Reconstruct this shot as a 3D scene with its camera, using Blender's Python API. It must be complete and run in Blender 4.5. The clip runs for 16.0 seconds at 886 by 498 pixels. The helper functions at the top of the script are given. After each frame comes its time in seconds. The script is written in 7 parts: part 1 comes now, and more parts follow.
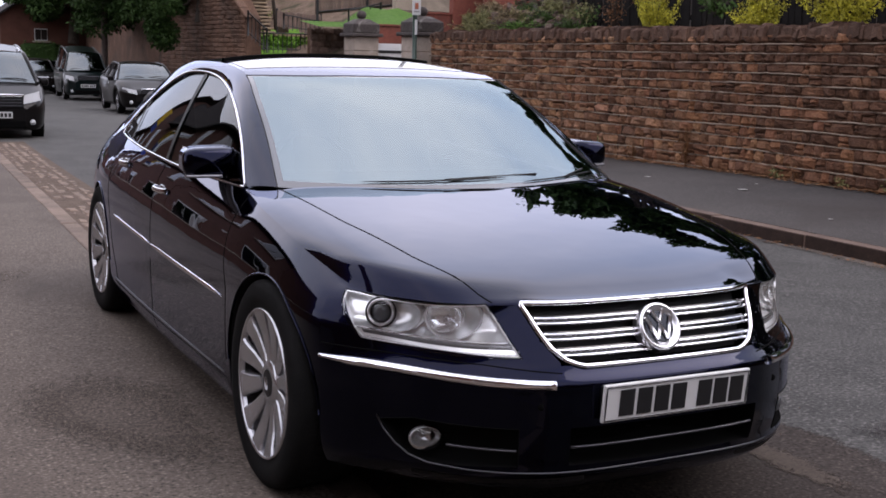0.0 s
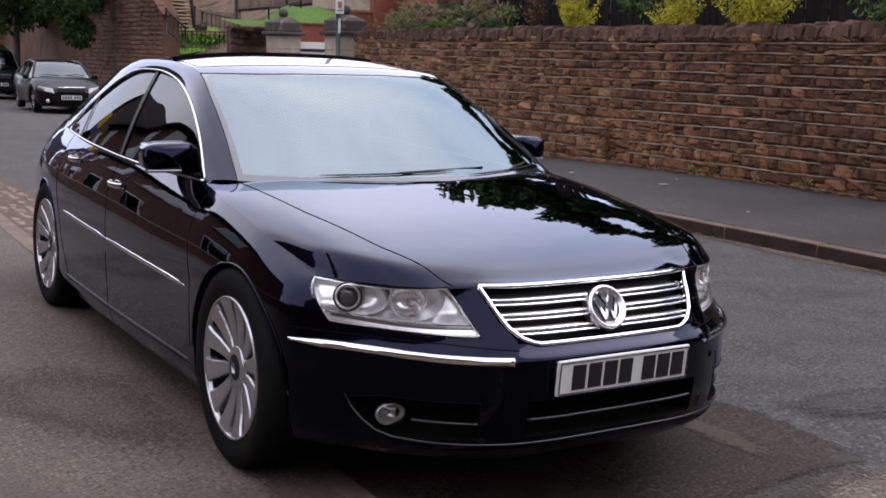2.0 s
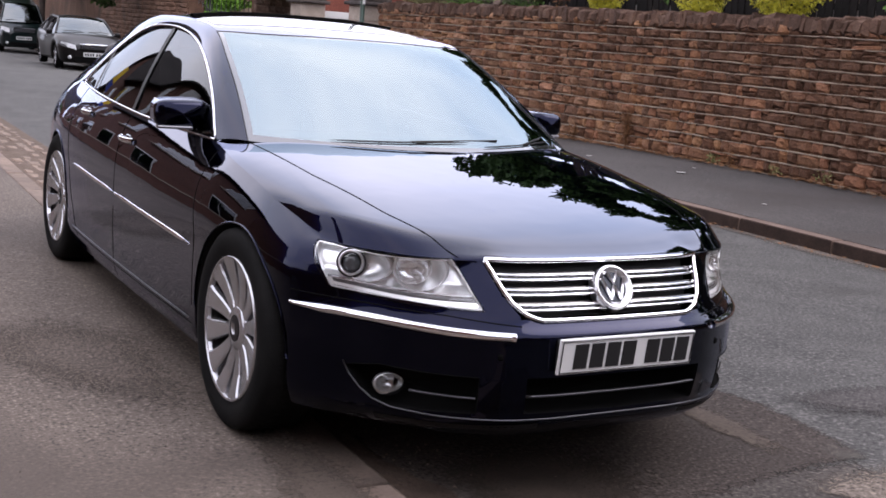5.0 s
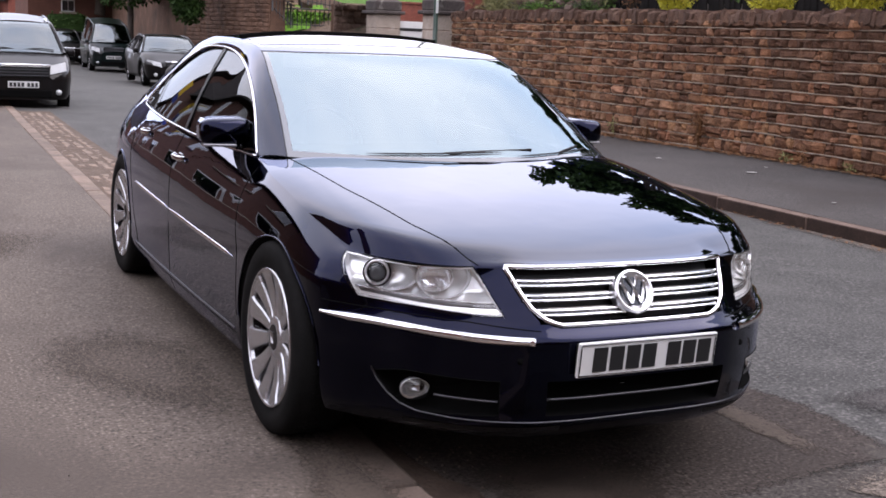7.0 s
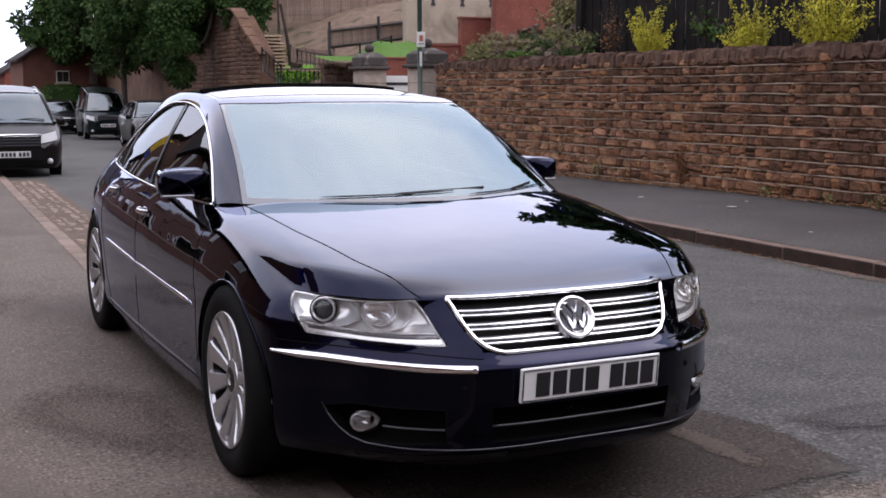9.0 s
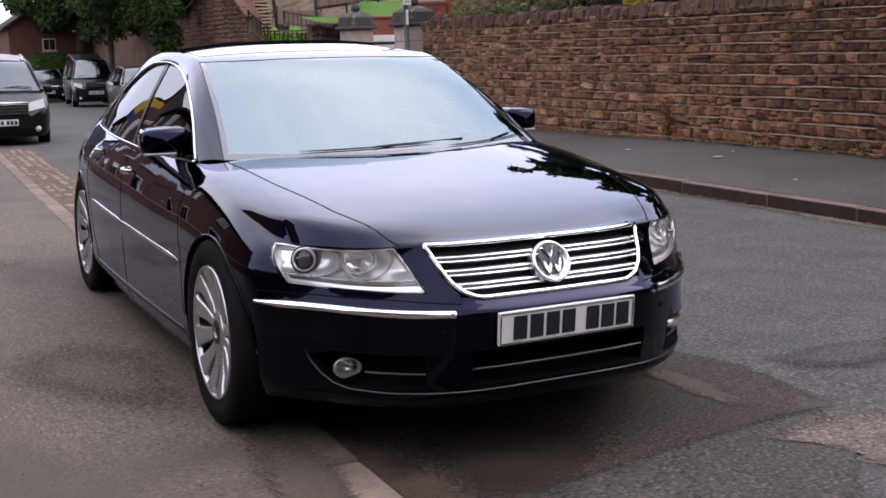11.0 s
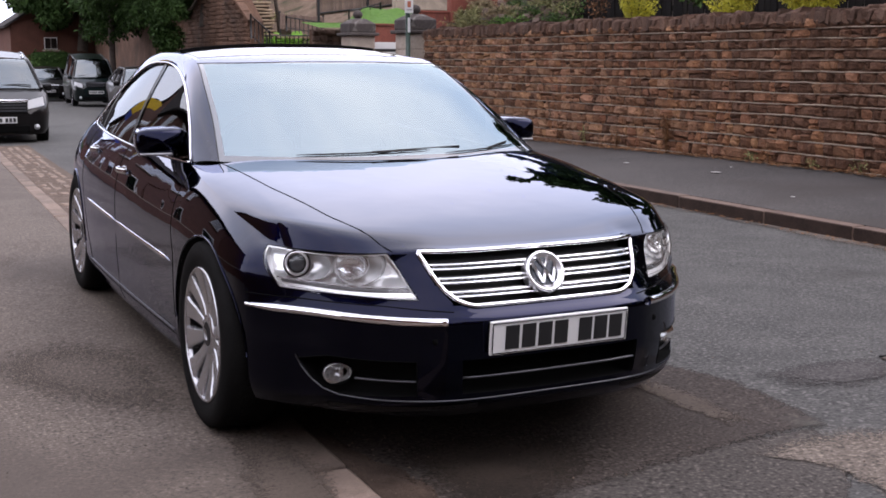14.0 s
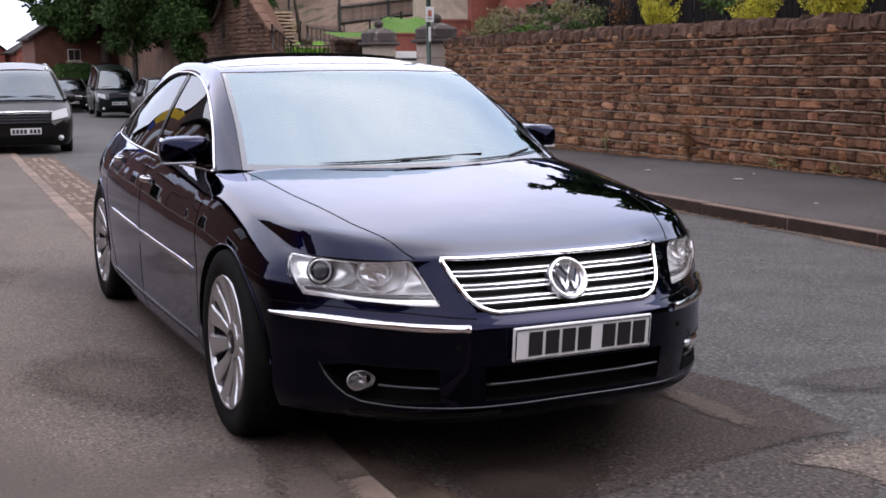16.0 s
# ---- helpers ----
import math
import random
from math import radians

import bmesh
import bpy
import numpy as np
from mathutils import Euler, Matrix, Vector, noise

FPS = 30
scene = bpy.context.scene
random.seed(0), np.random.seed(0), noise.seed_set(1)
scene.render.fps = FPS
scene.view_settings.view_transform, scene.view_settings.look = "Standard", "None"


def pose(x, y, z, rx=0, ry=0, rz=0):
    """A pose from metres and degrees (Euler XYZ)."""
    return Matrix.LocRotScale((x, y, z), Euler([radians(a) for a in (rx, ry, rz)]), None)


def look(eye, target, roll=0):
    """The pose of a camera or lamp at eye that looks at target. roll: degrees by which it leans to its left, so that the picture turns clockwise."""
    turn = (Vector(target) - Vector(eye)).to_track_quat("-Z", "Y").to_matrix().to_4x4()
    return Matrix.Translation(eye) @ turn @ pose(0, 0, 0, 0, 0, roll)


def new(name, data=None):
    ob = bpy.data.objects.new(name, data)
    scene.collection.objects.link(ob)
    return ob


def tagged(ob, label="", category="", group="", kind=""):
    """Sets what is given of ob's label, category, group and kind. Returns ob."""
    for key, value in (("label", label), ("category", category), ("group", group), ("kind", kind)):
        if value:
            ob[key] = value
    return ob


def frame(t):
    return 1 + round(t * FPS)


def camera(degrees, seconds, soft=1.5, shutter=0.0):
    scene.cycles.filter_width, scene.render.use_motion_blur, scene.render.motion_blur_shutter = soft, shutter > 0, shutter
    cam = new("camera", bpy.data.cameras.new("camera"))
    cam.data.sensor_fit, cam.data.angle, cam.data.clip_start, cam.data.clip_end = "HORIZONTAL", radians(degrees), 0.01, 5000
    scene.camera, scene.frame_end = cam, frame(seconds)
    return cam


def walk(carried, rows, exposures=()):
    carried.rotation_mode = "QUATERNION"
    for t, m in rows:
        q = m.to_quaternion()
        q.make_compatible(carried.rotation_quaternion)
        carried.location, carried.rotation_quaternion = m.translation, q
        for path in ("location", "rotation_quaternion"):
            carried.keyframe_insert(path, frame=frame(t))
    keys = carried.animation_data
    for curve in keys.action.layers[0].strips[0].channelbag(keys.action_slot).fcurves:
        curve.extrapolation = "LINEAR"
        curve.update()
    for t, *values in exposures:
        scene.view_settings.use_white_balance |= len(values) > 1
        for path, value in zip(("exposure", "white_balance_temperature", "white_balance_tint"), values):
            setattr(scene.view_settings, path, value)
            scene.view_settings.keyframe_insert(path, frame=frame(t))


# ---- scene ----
cam = camera(41.7, 16.0, soft=1.7)
PATH = [
    (0, (-2.089, -2.606, 1.428), (-1.188, -0.85, 1.104), 1.4),
    (0.5, (-2.193, -2.629, 1.439), (-1.233, -0.901, 1.133), 2.9),
    (1, (-2.246, -2.661, 1.457), (-1.23, -0.964, 1.161), 2.6),
    (1.5, (-2.288, -2.71, 1.434), (-1.243, -1.031, 1.132), 2.9),
    (2, (-2.313, -2.74, 1.427), (-1.289, -1.053, 1.104), 1.5),
    (2.5, (-2.32, -2.767, 1.41), (-1.265, -1.104, 1.059), 2.5),
    (3, (-2.307, -2.772, 1.402), (-1.223, -1.128, 1.05), 3.0),
    (3.5, (-2.311, -2.743, 1.396), (-1.291, -1.059, 1.039), 2.9),
    (4, (-2.319, -2.738, 1.395), (-1.312, -1.047, 1.039), 4.5),
    (6.3, (-2.194, -2.678, 1.41), (-1.221, -0.972, 1.033), 3.8),
    (6.5, (-2.214, -2.757, 1.416), (-1.297, -1.027, 1.01), 4.1),
    (7, (-2.14, -2.909, 1.44), (-1.273, -1.144, 1.079), 2.5),
    (7.5, (-2.059, -3.023, 1.432), (-1.302, -1.198, 1.121), 0.5),
    (8, (-2.014, -3.091, 1.425), (-1.193, -1.29, 1.138), 0.4),
    (8.2, (-2.011, -3.089, 1.404), (-1.164, -1.297, 1.139), 0.5),
    (10.3, (-1.999, -3.161, 1.395), (-1.122, -1.389, 1.091), -0.8),
    (10.5, (-1.995, -3.182, 1.38), (-1.135, -1.406, 1.055), -1.4),
    (11, (-1.993, -3.187, 1.37), (-1.124, -1.418, 1.031), -1.5),
    (11.5, (-1.992, -3.187, 1.364), (-1.12, -1.419, 1.026), -1.4),
    (12, (-1.993, -3.18, 1.365), (-1.168, -1.39, 1.021), -1.7),
    (12.5, (-1.986, -3.175, 1.364), (-1.138, -1.398, 1.018), -0.2),
    (13, (-1.985, -3.18, 1.361), (-1.111, -1.413, 1.023), -0.0),
    (13.5, (-1.983, -3.181, 1.361), (-1.09, -1.422, 1.032), 0.6),
    (14, (-1.976, -3.173, 1.361), (-1.1, -1.404, 1.037), -0.0),
    (14.5, (-1.965, -3.172, 1.363), (-1.08, -1.407, 1.046), 0.0),
    (15, (-1.969, -3.171, 1.361), (-1.081, -1.407, 1.049), -0.1),
    (15.5, (-1.98, -3.175, 1.359), (-1.106, -1.403, 1.053), 0.6),
    (16, (-1.983, -3.176, 1.356), (-1.139, -1.389, 1.047), -0.4),
]
walk(cam, [(t, look(eye, target, roll)) for t, eye, target, roll in PATH],
     exposures=[(0, -0.31, 6600, 22), (1.5, -0.3, 6600, 22), (3, -0.05, 6600, 22), (4.2, 0.10, 6600, 22), (6.5, 0.30, 6600, 22), (8, 0.03, 6600, 22), (10.4, -0.14, 6600, 22), (11, -0.02, 6600, 22), (12.5, 0.17, 6600, 22), (14, 0.05, 6600, 22), (16, 0.05, 6600, 22)])

# ---------- light ----------
world = bpy.data.worlds.new("overcast_sky")
scene.world = world
world.use_nodes = True
wn, wl = world.node_tree.nodes, world.node_tree.links
wn.clear()
sky = wn.new("ShaderNodeTexSky")
sky.sky_type, sky.sun_disc = "NISHITA", False
sky.sun_elevation, sky.sun_rotation = radians(51), radians(241)
sky.air_density, sky.dust_density, sky.ozone_density = 1.0, 3.0, 1.0
cloud = wn.new("ShaderNodeTexNoise")
cloud.inputs["Scale"].default_value, cloud.inputs["Detail"].default_value, cloud.inputs["Roughness"].default_value = 2.2, 5, .5
shape = wn.new("ShaderNodeValToRGB")
shape.color_ramp.elements[0].position, shape.color_ramp.elements[0].color = .32, (11.6, 13.6, 16.6, 1)
shape.color_ramp.elements[1].position, shape.color_ramp.elements[1].color = .68, (19.6, 19.9, 20.6, 1)
mixsky = wn.new("ShaderNodeMix")
mixsky.data_type, mixsky.inputs["Factor"].default_value = "RGBA", .88
backg = wn.new("ShaderNodeBackground")
backg.inputs["Strength"].default_value = .158
wout = wn.new("ShaderNodeOutputWorld")
wl.new(cloud.outputs["Fac"], shape.inputs["Fac"])
wl.new(sky.outputs["Color"], mixsky.inputs[6])
wl.new(shape.outputs["Color"], mixsky.inputs[7])
wl.new(mixsky.outputs[2], backg.inputs["Color"])
wl.new(backg.outputs["Background"], wout.inputs["Surface"])
sun = new("sun", bpy.data.lights.new("sun", "SUN"))
sun.data.energy, sun.data.angle, sun.data.color = 1.5, radians(34), (1, .96, .9)
sun.matrix_basis = look((0, 0, 0), (-.55, .30, -.78))


# ---------- materials ----------
M = {}


def base(name, color, rough=.5, metal=0.0, coat=0.0, spec=.5):
    m = bpy.data.materials.new(name)
    m.use_nodes = True
    b = m.node_tree.nodes["Principled BSDF"]
    b.inputs["Base Color"].default_value = (*color, 1)
    b.inputs["Roughness"].default_value, b.inputs["Metallic"].default_value = rough, metal
    b.inputs["Coat Weight"].default_value, b.inputs["Coat Roughness"].default_value = coat, .015
    b.inputs["Specular IOR Level"].default_value = spec
    M[name] = m
    return m


def noise_node(m, scale, detail=5, rough=.6, kind="Object", dist=0.0):
    n, l = m.node_tree.nodes, m.node_tree.links
    tc = n.new("ShaderNodeTexCoord")
    t = n.new("ShaderNodeTexNoise")
    t.inputs["Scale"].default_value, t.inputs["Detail"].default_value, t.inputs["Roughness"].default_value, t.inputs["Distortion"].default_value = scale, detail, rough, dist
    if kind == "World":
        l.new(n.new("ShaderNodeNewGeometry").outputs["Position"], t.inputs["Vector"])
    else:
        l.new(tc.outputs[kind], t.inputs["Vector"])
    return t


def ramp(m, src, stops):
    n, l = m.node_tree.nodes, m.node_tree.links
    r = n.new("ShaderNodeValToRGB")
    while len(r.color_ramp.elements) < len(stops):
        r.color_ramp.elements.new(.5)
    for e, (p, c) in zip(r.color_ramp.elements, stops):
        e.position, e.color = p, (*c, 1)
    l.new(src, r.inputs["Fac"])
    return r.outputs["Color"]


def mix(m, a, b, fac, how="MIX"):
    n, l = m.node_tree.nodes, m.node_tree.links
    x = n.new("ShaderNodeMix")
    x.data_type, x.blend_type = "RGBA", how
    if isinstance(fac, (int, float)):
        x.inputs["Factor"].default_value = fac
    else:
        l.new(fac, x.inputs["Factor"])
    for s, k in ((a, 6), (b, 7)):
        if isinstance(s, tuple):
            x.inputs[k].default_value = (*s, 1)
        else:
            l.new(s, x.inputs[k])
    return x.outputs[2]


def surface(name, stops, scale, rough=.8, fine=0, bump=.3, bump_dist=.01, spec=.4, kind="Object", stain=None, per_object=0.0, island=0.0, grit=0, tints=None, grain=.8):
    """A grainy surface: colours by coarse noise, fine grain over it, bump, and stains of their own."""
    m = base(name, stops[0][1], rough, spec=spec)
    n, l = m.node_tree.nodes, m.node_tree.links
    b = n["Principled BSDF"]
    coarse = noise_node(m, scale, 6, .62, kind)
    col = ramp(m, coarse.outputs["Fac"], stops)
    f = noise_node(m, fine or scale * 22, 4, .7, kind)
    g = ramp(m, f.outputs["Fac"], [(.3, (.62, .62, .62)), (.7, (1.32, 1.32, 1.32))])
    col = mix(m, col, g, grain, "MULTIPLY")
    if grit:
        s = noise_node(m, grit, 2, .5, kind)
        k = ramp(m, s.outputs["Fac"], [(.565, (0, 0, 0)), (.69, (1, 1, 1))])
        col = mix(m, col, tuple(min(1, c * 1.8) for c in stops[-1][1]), k)
        k = ramp(m, s.outputs["Fac"], [(.33, (1, 1, 1)), (.44, (0, 0, 0))])
        col = mix(m, col, tuple(c * .45 for c in stops[0][1]), k)
    if stain:
        s = noise_node(m, stain[1], 4, .55, kind, .6)
        k = ramp(m, s.outputs["Fac"], [(stain[2], (0, 0, 0)), (stain[3], (1, 1, 1))])
        col = mix(m, col, stain[0], k)
    if per_object or island:
        src = n.new("ShaderNodeObjectInfo") if per_object else n.new("ShaderNodeNewGeometry")
        out = src.outputs["Random"] if per_object else src.outputs["Random Per Island"]
        v = per_object or island
        tint = ramp(m, out, tints or [(0, (1 - v, 1 - v * 1.05, 1 - v * 1.1)), (.5, (1, 1, 1)), (1, (1 + v * .9, 1 + v * .72, 1 + v * .55))])
        col = mix(m, col, tint, 1.0, "MULTIPLY")
    l.new(col, b.inputs["Base Color"])
    bp = n.new("ShaderNodeBump")
    bp.inputs["Strength"].default_value, bp.inputs["Distance"].default_value = bump, bump_dist
    l.new(f.outputs["Fac"], bp.inputs["Height"])
    l.new(bp.outputs["Normal"], b.inputs["Normal"])
    return m


def glass(name, tint, ior, gloss=(1, 1, 1)):
    m = bpy.data.materials.new(name)
    m.use_nodes = True
    n, l = m.node_tree.nodes, m.node_tree.links
    n.clear()
    out, mx, fr, tr, gl = (n.new(k) for k in ("ShaderNodeOutputMaterial", "ShaderNodeMixShader", "ShaderNodeFresnel", "ShaderNodeBsdfTransparent", "ShaderNodeBsdfGlossy"))
    tr.inputs["Color"].default_value = (*tint, 1)
    gl.inputs["Color"].default_value, gl.inputs["Roughness"].default_value = (*gloss, 1), .0
    fr.inputs["IOR"].default_value = ior
    l.new(fr.outputs["Fac"], mx.inputs["Fac"])
    l.new(tr.outputs["BSDF"], mx.inputs[1])
    l.new(gl.outputs["BSDF"], mx.inputs[2])
    l.new(mx.outputs["Shader"], out.inputs["Surface"])
    M[name] = m
    return m


paint = base("car_paint", (.0019, .0022, .0105), .25, 1.0, 0.0, .5)
pn = noise_node(paint, 3.0, 3, .5)
pb = paint.node_tree.nodes["Principled BSDF"]
pb.inputs["Specular Tint"].default_value = (.10, .10, .26, 1)
paint.node_tree.links.new(ramp(paint, pn.outputs["Fac"], [(.3, (.21, .21, .21)), (.7, (.26, .26, .26))]), pb.inputs["Roughness"])
# clear lacquer with a violet-blue cast over the metallic base
pgl, pfr, pmx = (paint.node_tree.nodes.new(k) for k in ("ShaderNodeBsdfGlossy", "ShaderNodeLayerWeight", "ShaderNodeMixShader"))
pgl.inputs["Color"].default_value = (.76, .80, .93, 1)
pfr.inputs["Blend"].default_value = .5
steep, gloss_part = paint.node_tree.nodes.new("ShaderNodeMath"), paint.node_tree.nodes.new("ShaderNodeMath")
steep.operation, steep.inputs[1].default_value = "POWER", 3.4
gloss_part.operation, gloss_part.inputs[1].default_value, gloss_part.inputs[2].default_value = "MULTIPLY_ADD", .975, .013
paint.node_tree.links.new(pfr.outputs["Facing"], steep.inputs[0])
paint.node_tree.links.new(steep.outputs["Value"], gloss_part.inputs[0])
paint.node_tree.links.new(gloss_part.outputs["Value"], pmx.inputs["Fac"])
paint.node_tree.links.new(pb.outputs["BSDF"], pmx.inputs[1])
paint.node_tree.links.new(pgl.outputs["BSDF"], pmx.inputs[2])
paint.node_tree.links.new(pmx.outputs["Shader"], paint.node_tree.nodes["Material Output"].inputs["Surface"])
dust = noise_node(paint, 14.0, 5, .6)
paint.node_tree.links.new(ramp(paint, dust.outputs["Fac"], [(.35, (.006, .006, .006)), (.75, (.022, .022, .022))]), pgl.inputs["Roughness"])
wave = noise_node(paint, 5.5, 2, .4)
pbump = paint.node_tree.nodes.new("ShaderNodeBump")
pbump.inputs["Strength"].default_value, pbump.inputs["Distance"].default_value = .22, .004
paint.node_tree.links.new(wave.outputs["Fac"], pbump.inputs["Height"])
paint.node_tree.links.new(pbump.outputs["Normal"], pb.inputs["Normal"])
paint.node_tree.links.new(pbump.outputs["Normal"], pgl.inputs["Normal"])
paint.node_tree.links.new(pbump.outputs["Normal"], pfr.inputs["Normal"])
base("chrome", (.80, .80, .82), .07, 1.0)
base("chrome_dull", (.66, .66, .68), .18, 1.0)
base("alloy", (.44, .44, .455), .27, .85)
base("badge_chrome", (.86, .86, .88), .28, 1.0)
base("far_lamp", (.40, .41, .42), .3, 0)
base("dark_metal", (.10, .10, .11), .35, .9)
base("slat_grey", (.30, .30, .32), .3, .9)
base("black_gloss", (.008, .008, .010), .12, 0, .6)
base("black_matt", (.008, .008, .009), .5)
base("trim_black", (.006, .006, .0065), .5, spec=.3)
base("gap", (.003, .003, .003), .9, spec=.05)
base("liner", (.010, .010, .010), .95, spec=.1)
base("cabin", (.018, .017, .017), .7)
base("cabin_seat", (.035, .032, .030), .6)
band = base("screen_band", (.05, .05, .056), .5, 0, .5)
band.node_tree.nodes["Principled BSDF"].inputs["Coat Roughness"].default_value = .35
band.node_tree.nodes["Principled BSDF"].inputs["Coat IOR"].default_value = 3.2
edge_glass = base("screen_edge", (.02, .02, .023), .12, 0, 1.0)
edge_glass.node_tree.nodes["Principled BSDF"].inputs["Coat IOR"].default_value = 1.75
base("mirror", (.8, .8, .82), .02, 1.0)
base("lamp_silver", (.98, .98, .985), .28, .7)
base("lamp_grey", (.17, .17, .175), .22, .5)
base("lamp_cup", (.46, .465, .47), .2, .8)
base("lamp_mirror", (.93, .935, .945), .16, .75)
base("lamp_bowl", (.92, .925, .935), .24, .7)
base("dark_lens", (.05, .055, .06), .03, 0, 1.0)
base("badge_blue", (.012, .016, .026), .2, .2)
base("plate_white", (.60, .60, .59), .4)
surface("rubber", [(.3, (0.0049, 0.0049, 0.0049)), (.7, (0.0091, 0.0087, 0.0084))], 9, .85, 160, .2, .002, .08)
glass("car_glass", (.16, .17, .17), 1.50, (.74, .77, .80))
glass("screen_glass", (.30, .33, .34), 3.3, (.76, .90, .94))
glass("lamp_glass", (.95, .96, .96), 1.42)
surface("asphalt_road", [(.28, (0.030, 0.0289, 0.0270)), (.5, (0.0462, 0.0443, 0.0412)), (.72, (0.065, 0.0622, 0.0578))], 2.6, .85, 95, .55, .006, .35, stain=((0.0236, 0.0214, 0.0192), .32, .56, .70), grit=60, grain=1.0)
surface("asphalt_path", [(.3, (0.0734, 0.0571, 0.0462)), (.7, (0.1040, 0.0835, 0.0678))], .8, .88, 120, .45, .005, .35, stain=((0.0532, 0.0407, 0.0329), .45, .50, .66), grit=75, grain=.55)
surface("asphalt_patch", [(.3, (0.036, 0.0293, 0.0256)), (.7, (0.050, 0.0407, 0.0356))], 1.2, .85, 110, .4, .004, .12, grit=75, stain=((0.0660, 0.0620, 0.0551), 1.3, .56, .74))
surface("path_far", [(.3, (0.0300, 0.0266, 0.0246)), (.7, (0.0550, 0.0482, 0.0446))], .7, .88, 120, .4, .005, .35, grit=60, stain=((0.0324, 0.0260, 0.0228), .45, .48, .66))
surface("kerb_stone", [(.3, (0.130, 0.095, 0.075)), (.55, (0.180, 0.134, 0.108)), (.75, (0.235, 0.182, 0.150))], 5, .85, 90, .5, .006, .3, per_object=.24, stain=((0.106, 0.080, 0.064), 1.8, .48, .66), kind="World")
surface("kerb_dark", [(.3, (0.060, 0.045, 0.036)), (.7, (0.105, 0.081, 0.065))], 4, .9, 90, .5, .006, .25, stain=((0.135, 0.100, 0.080), 2.6, .58, .70), kind="World")
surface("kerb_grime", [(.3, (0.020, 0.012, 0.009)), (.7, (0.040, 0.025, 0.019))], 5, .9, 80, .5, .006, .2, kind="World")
surface("kerb_far", [(.3, (0.082, 0.054, 0.042)), (.7, (0.138, 0.098, 0.078))], 4, .85, 80, .5, .006, .3, per_object=.15, kind="World")
surface("sett_stone", [(.3, (0.1207, 0.0877, 0.0680)), (.7, (0.2091, 0.1542, 0.1208))], 6, .85, 80, .5, .005, .3, per_object=.13, kind="World")
surface("dirt", [(.3, (0.070, 0.050, 0.038)), (.7, (0.125, 0.092, 0.070))], 6, .95, 90, .7, .01, .2)
surface("wall_stone", [(.25, (0.134, 0.063, 0.036)), (.5, (0.200, 0.095, 0.054)), (.75, (0.276, 0.142, 0.082))], 5.5, .9, 34, 1.0, .035, .25, per_object=.34, stain=((0.062, 0.037, 0.028), 1.6, .56, .76), tints=[(0, (.60, .59, .62)), (.2, (.78, .78, .76)), (.45, (.93, .96, .90)), (.7, (1.02, .97, .97)), (.88, (1.12, 1.10, .92)), (1, (1.12, 1.04, 1.06))], kind="World")
surface("wall_stone_far", [(.25, (0.134, 0.063, 0.036)), (.5, (0.200, 0.095, 0.054)), (.75, (0.276, 0.142, 0.082))], 5.5, .9, 34, 1.0, .035, .25, island=.34, stain=((0.062, 0.037, 0.028), 1.6, .56, .76), tints=[(0, (.60, .59, .62)), (.2, (.78, .78, .76)), (.45, (.93, .96, .90)), (.7, (1.02, .97, .97)), (.88, (1.12, 1.10, .92)), (1, (1.12, 1.04, 1.06))], kind="World")
surface("wall_stone_pale", [(.25, (0.190, 0.098, 0.058)), (.5, (0.275, 0.146, 0.088)), (.75, (0.370, 0.212, 0.132))], 5.5, .9, 34, 1.0, .035, .25, per_object=.3, stain=((0.095, 0.056, 0.040), 1.6, .54, .72), tints=[(0, (.60, .59, .62)), (.2, (.78, .78, .76)), (.45, (.93, .96, .90)), (.7, (1.02, .97, .97)), (.88, (1.12, 1.10, .92)), (1, (1.12, 1.04, 1.06))], kind="World")
surface("wall_stone_pale_far", [(.25, (0.190, 0.098, 0.058)), (.5, (0.275, 0.146, 0.088)), (.75, (0.370, 0.212, 0.132))], 5.5, .9, 34, 1.0, .035, .25, island=.3, stain=((0.095, 0.056, 0.040), 1.6, .54, .72), tints=[(0, (.60, .59, .62)), (.2, (.78, .78, .76)), (.45, (.93, .96, .90)), (.7, (1.02, .97, .97)), (.88, (1.12, 1.10, .92)), (1, (1.12, 1.04, 1.06))], kind="World")
surface("wall_stone_grimy", [(.25, (0.066, 0.033, 0.020)), (.5, (0.101, 0.051, 0.031)), (.75, (0.142, 0.075, 0.046))], 5.5, .9, 34, 1.0, .035, .2, per_object=.2, kind="World")
surface("wall_stone_grimy_far", [(.25, (0.066, 0.033, 0.020)), (.5, (0.101, 0.051, 0.031)), (.75, (0.142, 0.075, 0.046))], 5.5, .9, 34, 1.0, .035, .2, island=.2, kind="World")
surface("mortar", [(.3, (0.050, 0.028, 0.018)), (.7, (0.095, 0.055, 0.036))], 4, .95, 60, .7, .01, .2)
surface("mortar_strap", [(.3, (0.195, 0.150, 0.115)), (.7, (0.29, 0.230, 0.178))], 5, .95, 60, .6, .006, .2, stain=((0.0728, 0.0463, 0.0309), 2.2, .52, .66))
surface("coping_stone", [(.25, (0.046, 0.026, 0.018)), (.5, (0.076, 0.044, 0.031)), (.8, (0.118, 0.072, 0.051))], 4, .92, 50, .8, .014, .25, per_object=.3, kind="World")

